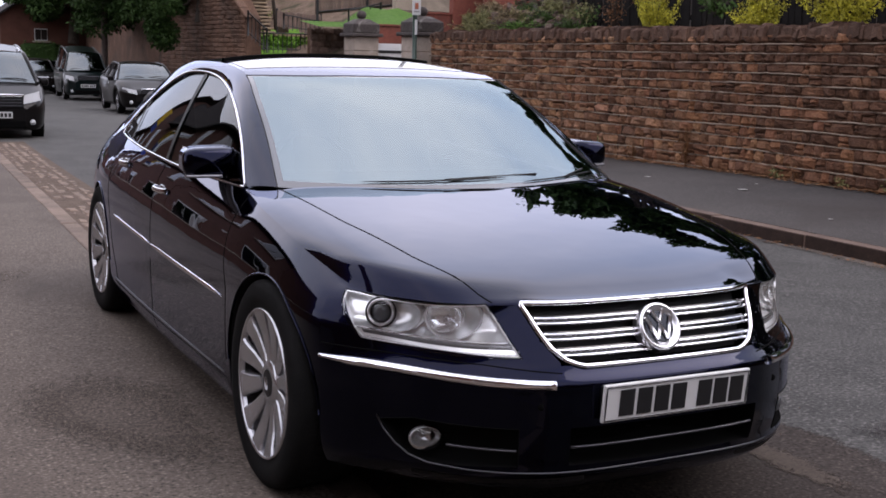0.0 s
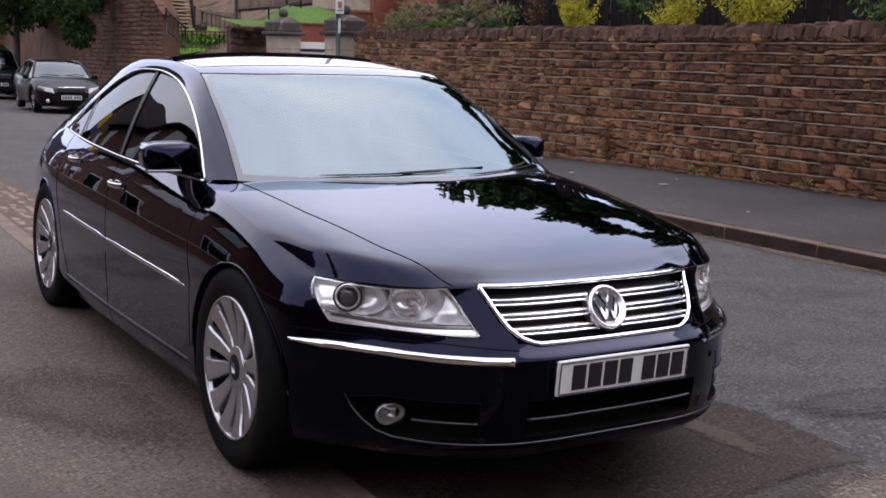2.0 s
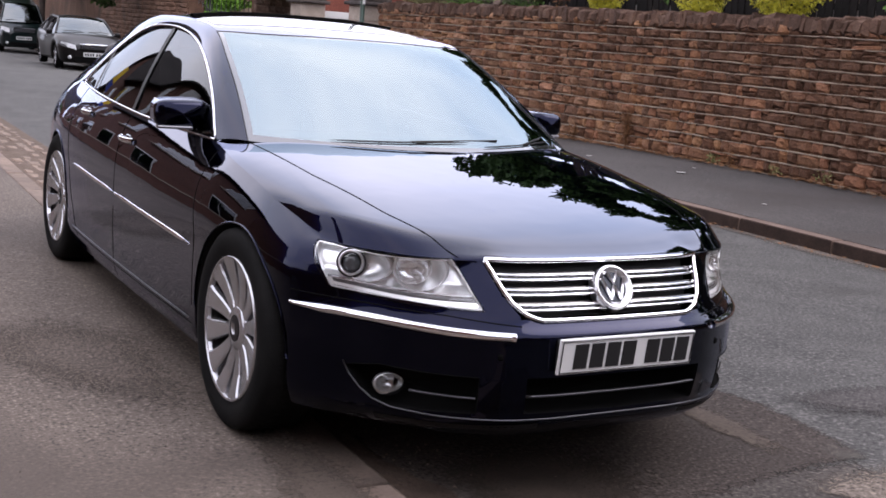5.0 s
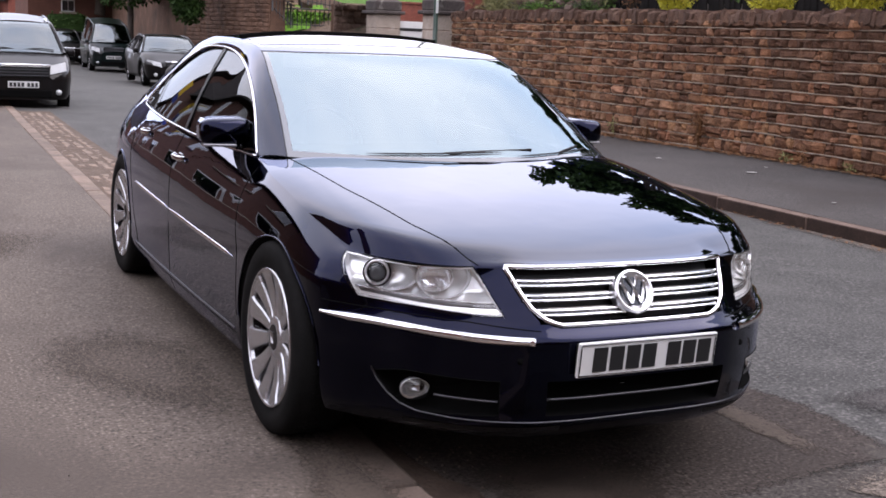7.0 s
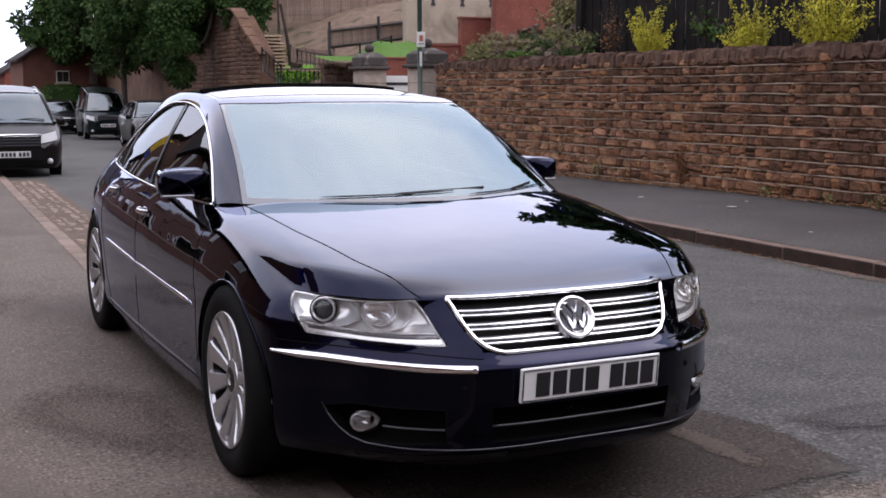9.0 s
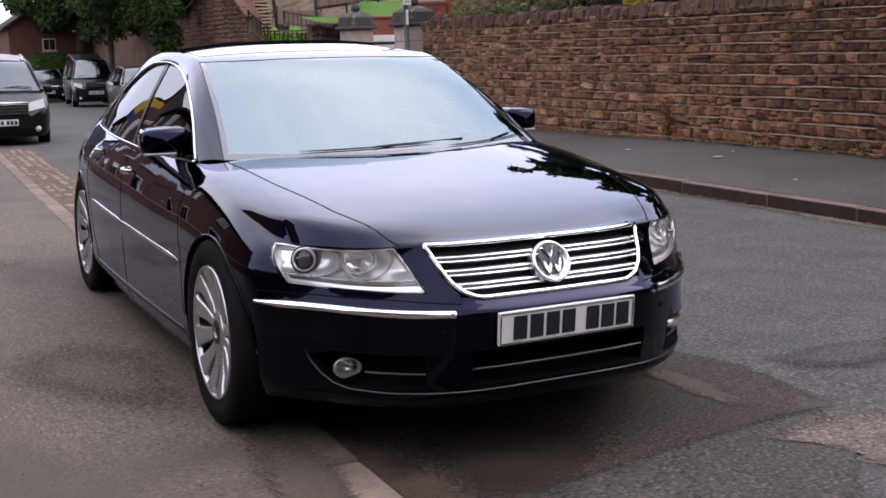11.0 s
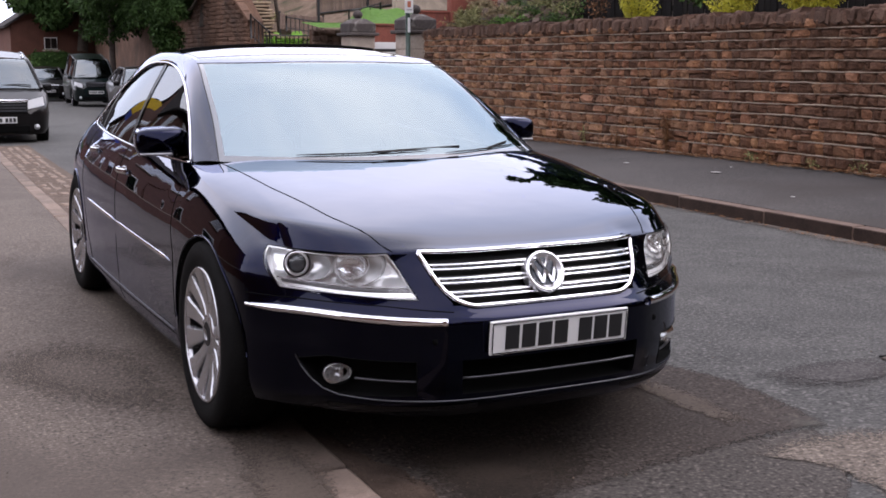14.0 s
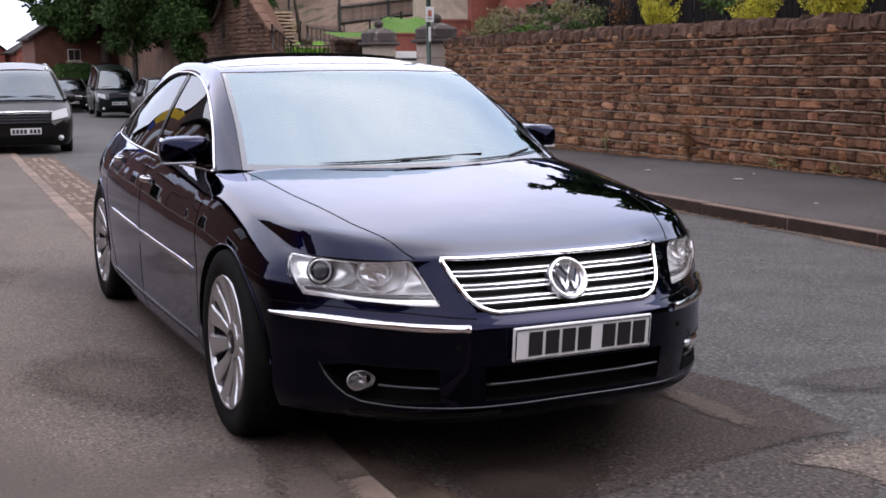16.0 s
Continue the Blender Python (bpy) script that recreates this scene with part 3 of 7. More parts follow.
def build_saloon():
    car = thing("saloon_car", BODY, "glossy dark blue saloon with chrome trim parked across a low kerb", "car")
    store, verts, faces = {}, [], {}

    def vid(p):
        key = tuple(np.round(p, 4))
        if key not in store:
            store[key] = len(verts)
            verts.append(p)
        return store[key]

    def put(tag, quad, mirror=True):
        for s in ((1, -1) if mirror else (1,)):
            q = [vid(p * np.array([s, 1, 1])) for p in quad]
            q = [a for i, a in enumerate(q) if a != q[i - 1]]
            if len(q) > 2:
                faces.setdefault(tag if s > 0 or not tag.endswith("_s") else tag + "_m", []).append(q if s > 0 else q[::-1])

    # columns round the plan: nose by arc, sides by length with the wheel arches
    R_ARCH, HUB = .366, .350
    ys = []
    for yc in (.93, 3.811):
        ang = np.linspace(0, np.pi, 25)
        ys.append(yc - R_ARCH * np.cos(ang))
    cols = list(np.linspace(0, C_SIDE, 130))
    cols = [c for c in cols if c < float(c_y(ys[0][0])) - .004]
    side_y = list(ys[0]) + list(np.linspace(ys[0][-1] + .006, ys[1][0] - .006, 44)) + list(ys[1]) + list(np.linspace(ys[1][-1] + .006, 4.85, 12))
    hv = [(float(c_y(y)) - C_SIDE) / (float(c_y(1.5)) - C_SIDE) for y in side_y]
    cols += [float(c_y(ys[0][0])) - .003] + [float(c_y(y)) for y in side_y]
    cols += list(np.linspace(cols[-1], C_END, 22)[1:])

    def bottom(c):
        y = float(np.interp(c, _arc, _dense[:, 1]))
        for yc in (.93, 3.811):
            if abs(y - yc) <= R_ARCH + 1e-5:
                return HUB + math.sqrt(max(R_ARCH ** 2 - (y - yc) ** 2, 0)) * 1.0
        return .20 if y < .6 or y > 4.2 else .185

    NZ = 72
    # headlight, grille and intake openings, as (c, z) outlines
    lamp = np.array([(1.081, .733), (.613, .733), (.481, .592), (.988, .606), (1.026, .657)])
    grille = np.array([(-.1, .728), (.502, .728), (.434, .65), (.352, .574), (-.1, .568)])
    fog_open = np.array([(.915, .378), (.80, .400), (.485, .402), (.485, .288), (.78, .272), (.85, .30)])
    intake = np.array([(-.1, .404), (.338, .404), (.333, .290), (-.1, .284)])
    slot = np.array([(.80, .246), (.30, .258), (.30, .238), (.79, .222)])

    def inside(poly, c, z):
        hit = False
        for (a, b), (d, e) in zip(poly, np.roll(poly, 1, 0)):
            if (b > z) != (e > z) and c < (d - a) * (z - b) / (e - b) + a:
                hit = not hit
        return hit

    levels = []
    for c in cols:
        zb, zt = bottom(c), float(z_top(c))
        z = zb + (zt - zb) * np.linspace(0, 1, NZ + 1)
        cs = np.full(NZ + 1, float(c))
        if 1e-6 < c < 1.3:  # draw the skin's nodes onto the edges of the openings
            near = .62 * max(.0075, (zt - zb) / NZ, .009)
            for poly in (lamp, grille, fog_open, intake):
                for k in range(1, NZ):
                    best = None
                    for a, b in zip(poly, np.roll(poly, -1, 0)):
                        d = b - a
                        h = np.clip(((np.array([cs[k], z[k]]) - a) @ d) / (d @ d), 0, 1)
                        q = a + h * d
                        m = np.hypot(*(q - [cs[k], z[k]]))
                        if m < near and (best is None or m < best[0]) and q[0] > 0:
                            best = (m, q)
                    if best is not None:
                        cs[k], z[k] = best[1]
        levels.append((z, body(cs, z)))
    door1, door2, door3 = float(c_y(1.335)), float(c_y(2.44)), float(c_y(3.40))
    for i in range(len(cols) - 1):
        cm = (cols[i] + cols[i + 1]) / 2
        ym = float(np.interp(cm, _arc, _dense[:, 1]))
        for k in range(NZ):
            zm = (levels[i][0][k] + levels[i + 1][0][k + 1]) / 2
            if any(inside(o, cm, zm) for o in (lamp, grille, fog_open, intake)):
                continue
            q = [levels[i][1][k], levels[i][1][k + 1], levels[i + 1][1][k + 1], levels[i + 1][1][k]]
            if ym < .56 and zm < .575:
                tag = "front_bumper"
            elif cm < door1:
                tag = "front_wing_s" if ym > .30 else "nose_panel"
            elif cm < door3 and zm < .27:
                tag = "sill_s"
            elif cm < door2:
                tag = "front_door_s"
            elif cm < door3:
                tag = "rear_door_s"
            elif ym > 4.25 and zm < .58:
                tag = "rear_bumper"
            else:
                tag = "rear_wing_s"
            put(tag, q[::-1])
    # bonnet and wing tops
    us = np.array([c / C_SIDE for c in cols if c <= C_SIDE])
    us = np.r_[us[us < .995], 1.0]
    vs = np.r_[0, .02, .045, .075, .11, .15, np.array(hv)[(np.array(hv) > .17) & (np.array(hv) < .995)], 1.0]
    hp = np.array([[hood(u, v) for u in us] for v in vs])

    def line_x(y):  # the bonnet's shut line
        return np.interp(y, [.20, .26, .5, .9, 1.3, 1.5], [.485, .515, .600, .672, .712, .728])

    for i in range(len(vs) - 1):
        for j in range(len(us) - 1):
            q = [hp[i, j], hp[i, j + 1], hp[i + 1, j + 1], hp[i + 1, j]]
            m = sum(q) / 4
            put("bonnet" if m[0] < line_x(m[1]) else "front_wing_s", q)
    # boot lid and rear shelf
    tail_c = [c for c in cols if c >= float(c_y(4.25)) - 1e-6]
    rows = np.linspace(0, 1, 9)
    for a, b in zip(tail_c[:-1], tail_c[1:]):
        for r0, r1 in zip(rows[:-1], rows[1:]):
            def deck(c, r):
                e = body(np.array(c), z_top(c))
                f = (c - tail_c[0]) / (tail_c[-1] - tail_c[0])
                inner = np.array([.60 * (1 - f), 4.33, 1.02 - .01 * f])
                p = e * (1 - r) + inner * r
                return p + np.array([0, 0, .035 * math.sin(math.pi * r) * (1 - r)])
            put("boot_lid", [deck(a, r0), deck(b, r0), deck(b, r1), deck(a, r1)])
    # shoulder behind the windows
    V = np.array(verts)
    N = np.zeros_like(V)
    for group in faces.values():
        for q in group:
            n = np.cross(V[q[1]] - V[q[0]], V[q[2]] - V[q[0]]) if len(q) == 3 else np.cross(V[q[2]] - V[q[0]], V[q[3]] - V[q[1]])
            for a in q:
                N[a] += n
    N /= np.linalg.norm(N, axis=1)[:, None] + 1e-12
    panels = {}
    for tag, group in faces.items():
        used = sorted({a for q in group for a in q})
        at = {a: i for i, a in enumerate(used)}
        name = tag.removesuffix("_m").removesuffix("_s")
        panels[tag] = mesh_object(name, V[used], [[at[a] for a in q] for q in group], M["car_paint"], car, normals=N[used])

    # pillars, roof, screens
    s = np.linspace(0, 1, 61)
    t = np.linspace(0, 1, 7)
    for sg in (1, -1):
        p = np.array([rib(s, np.full_like(s, k)) for k in t]) * [sg, 1, 1]
        sheet("pillar_and_rail", p, M["car_paint"], car, flip=sg < 0)
        # shoulder between the window sill and the body's edge, and behind the rear door
        e = [body(np.array(c), z_top(c)) for c in cols if float(c_y(1.5)) - 1e-6 <= c <= float(c_y(4.25)) + 1e-6]
        e = np.array(e)
        foot = np.stack([np.interp(e[:, 1], [1.45, 1.53, 1.9, 2.36, 3.0, 3.35, 3.66, 3.95, 4.25], [.735, .80, .83, .857, .851, .83, .795, .72, .66]), e[:, 1],
                         np.interp(e[:, 1], [1.45, 1.53, 1.9, 2.36, 3.0, 3.35, 3.66, 3.95, 4.25], [.955, .932, .937, .945, .966, .980, .992, 1.02, 1.035])], -1)
        k = np.linspace(0, 1, 4)[:, None, None]
        sheet("shoulder", (e * (1 - k) + foot * k) * [sg, 1, 1], M["car_paint"], car, flip=sg < 0)
        # rear pillar down to the shoulder
        a = curve(ARC, np.linspace(.985, 1, 2))[-1]
        # side glass in two panes and a quarter light, pillar trims between
        sl = np.linspace(0, 1, 40)
        base, arc = curve(SILL, sl), curve(ARC, sl)
        by, ay = base[:, 1], arc[:, 1]
        yy = np.linspace(1.56, 3.64, 60)
        lo = np.stack([np.interp(yy, by, base[:, 0]), yy, np.interp(yy, by, base[:, 2])], -1)
        hi = np.stack([np.interp(yy, ay, arc[:, 0]), yy, np.interp(yy, ay, arc[:, 2])], -1)
        # the posts lean back: shift the upper edge
        kk = np.linspace(0, 1, 9)[:, None, None]
        pane = lo * (1 - kk) + hi * kk + np.array([.012, 0, 0]) * np.sin(np.pi * kk)
        pane = pane - np.array([.010, 0, 0])
        cuts = {"front_door": (0, 27), "rear_door": (27, 50), "quarter": (50, 60)}
        for tag, (i0, i1) in cuts.items():
            sheet("side_window", pane[:, max(i0 - 1, 0):i1] * [sg, 1, 1], M["car_glass"], car, flip=sg < 0)
        for yb, lean, w in ((2.50, .20, .020), (3.30, .16, .014)):
            k2 = np.linspace(0, 1, 9)
            mid = []
            for q in k2:
                y = yb + lean * q
                a_, b_ = np.array([np.interp(y, by, base[:, 0]), y, np.interp(y, by, base[:, 2])]), np.array([np.interp(y, ay, arc[:, 0]), y, np.interp(y, ay, arc[:, 2])])
                mid.append(a_ * (1 - q) + b_ * q + np.array([.010 * math.sin(math.pi * q) - .002, 0, 0]))
            mid = np.array(mid)
            strip = np.stack([mid - [0, w, 0], mid + [0, w, 0]], 0)
            sheet("window_post", strip * [sg, 1, 1], M["trim_black"], car, flip=sg > 0)
        loop = np.r_[curve(ARC, np.linspace(0, 1, 70)), curve(SILL, np.linspace(1, 0, 50))[1:-1]] + [.004, 0, 0]
        loop = loop - ([.012, 0, .012] if sg > 0 else [0, 0, 0])
        tube("chrome_window_trim", loop * [sg, 1, 1], .0054, M["chrome"], car, "polished chrome window surround", closed=True, sides=6)
        # side rubbing strip in three lengths
        for y0, y1 in ((1.375, 2.425), (2.455, 3.26)):
            c = np.linspace(float(c_y(y0)), float(c_y(y1)), 16)
            z = np.interp(np.linspace(y0, y1, 16), [1.37, 3.25], [.563, .607])
            tube("side_strip", body(c, z, .001) * [sg, 1, 1], .006 * np.minimum(1, .3 + 6 * np.minimum(np.linspace(0, 1, 16), np.linspace(1, 0, 16))), M["chrome"], car, "chrome side strip", sides=8, flat=1.7)
        c = np.linspace(float(c_y(1.36)), float(c_y(3.3)), 24)
        tube("sill_strip", body(c, np.full(24, .285), .001) * [sg, 1, 1], .003, M["dark_metal"], car, sides=6)
        # shut lines
        def seam(cz):
            cz = np.array(cz)
            pts = np.concatenate([np.linspace(p_, q_, 14) for p_, q_ in zip(cz[:-1], cz[1:])])
            tube("shut_line", body(pts[:, 0], pts[:, 1], -.0008) * [sg, 1, 1], .0024, M["gap"], car, sides=6)
        seam([(float(c_y(1.335)), .34), (float(c_y(1.325)), .6), (float(c_y(1.42)), .905)])
        seam([(float(c_y(2.44)), .21), (float(c_y(2.44)), .70), (float(c_y(2.47)), .935)])
        seam([(float(c_y(3.20)), .25), (float(c_y(3.33)), .45), (float(c_y(3.45)), .72), (float(c_y(3.52)), .97)])
        seam([(float(c_y(1.335)), .27), (float(c_y(2.4)), .265), (float(c_y(3.3)), .27)])
        seam([(.36, .556), (.60, .572), (1.0, .576), (float(c_y(.56)), .577)])
        y = np.linspace(.215, 1.49, 30)
        hx = line_x(y)
        # bonnet line follows the sheet
        best = []
        for X, Y in zip(hx, y):
            d = (hp[..., 0] - X) ** 2 + (hp[..., 1] - Y) ** 2
            i, j = np.unravel_index(np.argmin(d), d.shape)
            u_, v_ = us[j], vs[i]
            for _ in range(12):
                p = hood(u_, v_)
                ju = (hood(u_ + 1e-3, v_) - p)[:2] / 1e-3
                jv = (hood(u_, v_ - 1e-3) - p)[:2] / -1e-3
                step = np.linalg.solve(np.stack([ju, jv], 1) + 1e-6 * np.eye(2), np.array([X, Y]) - p[:2])
                u_, v_ = float(np.clip(u_ + step[0], 0, 1)), float(np.clip(v_ + step[1], 0, 1))
            best.append(hood(u_, v_))
        tube("bonnet_shut_line", np.array(best) * [sg, 1, 1] + [0, 0, .0002], .0018, M["gap"], car, sides=6)
        # door handles on dark scoops
        for y_, z_ in ((2.36, .832), (3.18, .874)):
            c_ = float(c_y(y_))
            p = body(np.array(c_), np.array(z_))
            bm = bmesh.new()
            bmesh.ops.create_uvsphere(bm, u_segments=20, v_segments=10, radius=1)
            bmesh.ops.scale(bm, vec=(.012, .062, .030), verts=bm.verts)
            bmesh.ops.translate(bm, vec=(sg * (p[0] - .006), p[1], p[2] - .006), verts=bm.verts)
            part("handle_scoop", bm, M["black_gloss"], car, smooth=True)
            cc = np.linspace(c_ - .098, c_ + .078, 12)
            bow = .004 + .022 * np.sin(np.linspace(0, np.pi, 12)) ** .5
            tube("door_handle", body(cc, np.full(12, z_ + .004), bow) * [sg, 1, 1], .010, M["chrome_dull"], car, "chrome door handle", sides=8, flat=1.3)
        # front chrome strip on the bumper
        c = np.linspace(.387, 1.128, 40)
        z = np.interp(c, [.387, .8, 1.128], [.530, .539, .538])
        r = .0145 * np.minimum(1, .35 + 4 * (1 - np.linspace(0, 1, 40)))
        tube("bumper_strip", body(c, z, .003) * [sg, 1, 1], r, M["chrome"], car, "chrome bumper strip", sides=10, flat=1.0)
        # headlight
        build_headlight(car, lamp, sg)
        # fog lamp, its grille and the lower slot
        o = np.array([(.915, .378), (.80, .400), (.485, .402), (.485, .288), (.78, .272), (.85, .30)])
        edge = np.concatenate([np.linspace(a_, b_, 8, endpoint=False) for a_, b_ in zip(o, np.roll(o, -1, 0))])
        outer, inner = body(edge[:, 0], edge[:, 1], 0), body(edge[:, 0], edge[:, 1], -.05)
        mid_ = inner.mean(0)
        ring = np.array([outer, inner, inner * .5 + mid_ * .5, inner * .05 + mid_ * .95]) * [sg, 1, 1]
        mesh_object("fog_recess", ring.reshape(-1, 3), grid_faces(4, len(edge), sg < 0, True), M["gap"], car)
        tube("recess_edge", outer * [sg, 1, 1], .002, M["gap"], car, closed=True, sides=6)
        for z_ in (.333,):
            c = np.linspace(.49, .70, 10)
            tube("recess_slat", body(c, np.full(10, z_), -.012) * [sg, 1, 1], .006, M["dark_metal"], car, sides=6, flat=.6)
        p = body(np.array(.776), np.array(.334), -.028) * [sg, 1, 1]
        fog = lathe("fog_lamp", [(.030, .004), (.026, .032), (.004, .044), (-.006, .050), (.0, .054), (.012, .055)], M["lamp_cup"], car, "round clear fog lamp", 28, "y")
        fog.matrix_basis = Matrix.Translation(p) @ pose(0, 0, 0, 0, 0, sg * 16) @ Matrix.Diagonal((.90, 1, .68, 1))
        cover = lathe("lens", [(-.008, .052), (-.018, .038), (-.022, .018), (-.023, .0)], M["lamp_glass"], fog, "", 28, "y")
        c = np.linspace(.28, .82, 24)
        sheet("lower_slot", np.array([body(c, np.full(24, z_) + np.interp(c, [.28, .82], [.008, -.012]), .0015) for z_ in (.232, .250)]) * [sg, 1, 1], M["trim_black"], car, flip=sg < 0)
        # mirror
        build_mirror(car, sg)
        # wheels
        for yc in (.93, 3.811):
            build_wheel(car, sg, yc)
            ang = np.linspace(-.25, np.pi + .25, 30)
            well = np.array([[(x_, yc - (R_ARCH - .004) * math.cos(a_), HUB + (R_ARCH - .004) * 1.0 * math.sin(a_)) for a_ in ang] for x_ in (.928 if yc < 2 else .90, .60)])
            # the lip follows the skin
            for n_, a_ in enumerate(ang):
                cc_, zz_ = float(c_y(well[0, n_, 1])), well[0, n_, 2]
                well[0, n_, 0] = body(np.array(cc_), np.array(max(zz_, .2)))[0] - .004
            sheet("wheel_arch_liner", well * [sg, 1, 1], M["liner"], car, flip=sg > 0)
            a2 = np.linspace(0, np.pi, 40)
            lip = []
            for a_ in a2:
                y_, z_ = yc - R_ARCH * math.cos(a_), HUB + R_ARCH * 1.0 * math.sin(a_)
                lip.append(body(np.array(float(c_y(y_))), np.array(z_), .002))
            tube("wheel_arch_lip", np.array(lip) * [sg, 1, 1], .0032, M["car_paint"], car, sides=6)
    u = np.linspace(-1, 1, 41)
    sr = np.linspace(S_TOP, S_BACK, 30)
    U, S = np.meshgrid(u, sr)
    sheet("roof", roof(U, S), M["car_paint"], car, flip=False)
    su = np.linspace(-.96, .82, 25)
    U, S = np.meshgrid(su, np.linspace(S_TOP + .045, .455, 10))
    sunroof = sheet("sunroof", roof(U, S) + [0, 0, .0015], M["black_gloss"], car, "dark glass sunroof")
    lipz = roof(su, np.full(25, .458))
    sheet("wind_deflector", np.array([lipz + [0, 0, .001], lipz + [0, -.002, .015], lipz + [0, .03, .015], lipz + [0, .034, 0]]), M["gap"], sunroof, "black strip at the sunroof's edge")
    sw = np.linspace(.0, S_TOP, 24)
    U, S = np.meshgrid(np.linspace(-.972, .972, 41), np.linspace(.050, .978, 24) * S_TOP)
    glass_pane = sheet("windscreen", screen(U, S), M["screen_glass"], car, "large windscreen reflecting the sky")
    # plain dark border round the mirrored area
    for u0, u1, s0, s1 in ((-1, 1, 0, .050), (-1, 1, .978, 1.0), (-1, -.972, .050, .978), (.972, 1, .050, .978)):
        U, S = np.meshgrid(np.linspace(u0, u1, 41 if u1 - u0 > 1 else 4), np.linspace(s0, s1, 24 if s1 - s0 > .5 else 4) * S_TOP)
        sheet("screen_border", screen(U, S), M["screen_edge"], glass_pane)
    edge = np.r_[[screen(np.array(a), np.array(S_TOP)) for a in np.linspace(-1, 1, 30)]]
    tube("screen_seal", edge + [0, 0, -.001], .0035, M["gap"], car, sides=6)
    for sg in (-1, 1):
        edge = screen(np.full(24, float(sg)), sw)
        tube("screen_seal", edge + [sg * .003, -.001, .001], .0022, M["trim_black"], car, sides=6)
    U, S = np.meshgrid(u, np.linspace(S_BACK, 1, 16))
    sheet("rear_window", rear_screen(U, S), M["car_glass"], car)
    # scuttle below the windscreen
    lo = np.array([hood(float(a), 1.0) for a in np.linspace(-.9, .9, 31)]) - [0, .004, .004]
    hi = np.array([screen(np.array(float(a)), np.array(.004)) for a in np.linspace(-1, 1, 31)])
    k = np.linspace(0, 1, 4)[:, None, None]
    sheet("scuttle", lo * (1 - k) + hi * k - np.array([0, 0, .002]) * np.sin(np.pi * k), M["screen_band"], car)
    for x0, x1, h0, h1, xr in ((-.44, .14, .060, .085, .30), (.20, .655, .050, .070, .60)):
        k = np.linspace(0, 1, 16)
        blade = np.array([screen(np.array((x0 + (x1 - x0) * q) / .715), np.array(S_TOP * (h0 + (h1 - h0) * q))) for q in k]) + [0, -.003, .004]
        wiper = tube("wiper", blade, .0025 * np.minimum(1, .3 + 5 * np.minimum(k, 1 - k)), M["trim_black"], car, "black windscreen wiper", sides=6, flat=1.4)
        root = screen(np.array(xr / .715), np.array(.030)) + [0, -.004, .002]
        arm = np.array([root * (1 - q) + (blade[8] + [0, -.001, .003]) * q for q in np.linspace(0, 1, 10)])
        tube("wiper_arm", arm, np.linspace(.0042, .003, 10), M["trim_black"], wiper, sides=6)
    build_grille(car, grille)
    # centre intake
    o = np.array([(.338, .404), (.333, .290), (0, .284), (-.333, .290), (-.338, .404), (0, .404)])
    e = np.concatenate([np.linspace(a_, b_, 14, endpoint=False) for a_, b_ in zip(o, np.roll(o, -1, 0))])
    sgn = np.where(e[:, 0] < 0, -1, 1)[:, None] * [1, 0, 0] + [0, 1, 1]
    outer, inner = body(np.abs(e[:, 0]), e[:, 1]) * sgn, body(np.abs(e[:, 0]), e[:, 1], -.09) * sgn
    mid_ = inner.mean(0)
    ring = np.array([outer, inner, inner * .03 + mid_ * .97])
    mesh_object("intake", ring.reshape(-1, 3), grid_faces(3, len(e), False, True), M["gap"], car)
    for z_ in (.343,):
        x = np.linspace(-.335, .335, 24)
        tube("intake_slat", body(np.abs(x), np.full(24, z_), -.012) * np.where(x < 0, -1, 1)[:, None] ** np.array([1, 0, 0]), .006, M["dark_metal"], car, sides=6, flat=.7)
    x = np.linspace(-.925, .925, 90)
    lip_z = np.interp(np.abs(x), [0, .40, .62, .76, .82, .87, .905, .925], [.272, .270, .268, .272, .286, .316, .352, .388])
    tube("bumper_lip", body(np.abs(x), lip_z, .001) * np.where(x < 0, -1, 1)[:, None] ** np.array([1, 0, 0]), .0026, M["dark_metal"], car, sides=6)
    x = np.linspace(-.8, .8, 50)
    skirt = np.array([body(c_x(np.abs(x)), np.full(50, z_), o_) * np.where(x < 0, -1, 1)[:, None] ** np.array([1, 0, 0]) for z_, o_ in ((.215, .0), (.195, -.015), (.182, -.05), (.19, -.10))])
    sheet("lower_lip", skirt, M["trim_black"], car, flip=True)
    # number plate with plain bars in place of its characters
    tilt = pose(0, -.021, .476, 5.5, 0, 0)
    bm = bmesh.new()
    box_bm(bm, (.522, .012, .113), bevel=.004)
    plate = part("number_plate", bm, M["plate_white"], car, "white number plate with a black edge")
    plate.matrix_basis = tilt
    loop = np.array([(x_, -.0075, z_) for x_, z_ in ((-.254, -.050), (.254, -.050), (.254, .050), (-.254, .050))])
    loop = np.concatenate([np.linspace(a_, b_, 6, endpoint=False) for a_, b_ in zip(loop, np.roll(loop, -1, 0))])
    tube("plate_edge", loop, .0022, M["black_gloss"], plate, closed=True, sides=6, up=(0, 1, 0))
    xs = -.2125
    for i in range(7):
        block("bar", (.050, .003, .079), (xs + .0305 + (.033 if i > 3 else 0), -.0075, 0), M["black_matt"], plate, bevel=.001)
        xs += .0615 - (.0005 * i)
    block("plate_holder", (.50, .02, .10), (0, .004, .473), M["trim_black"], car, bevel=.006)
    # parking sensors and washer seams
    for x_ in (-.42, .42):
        p = body(np.array(float(c_x(abs(x_)))), np.array(.468), .001) * [np.sign(x_), 1, 1]
        lathe("parking_sensor", [(.004, .011), (-.001, .010), (-.0015, .0)], M["gap"], car, "", 16, "y", p)
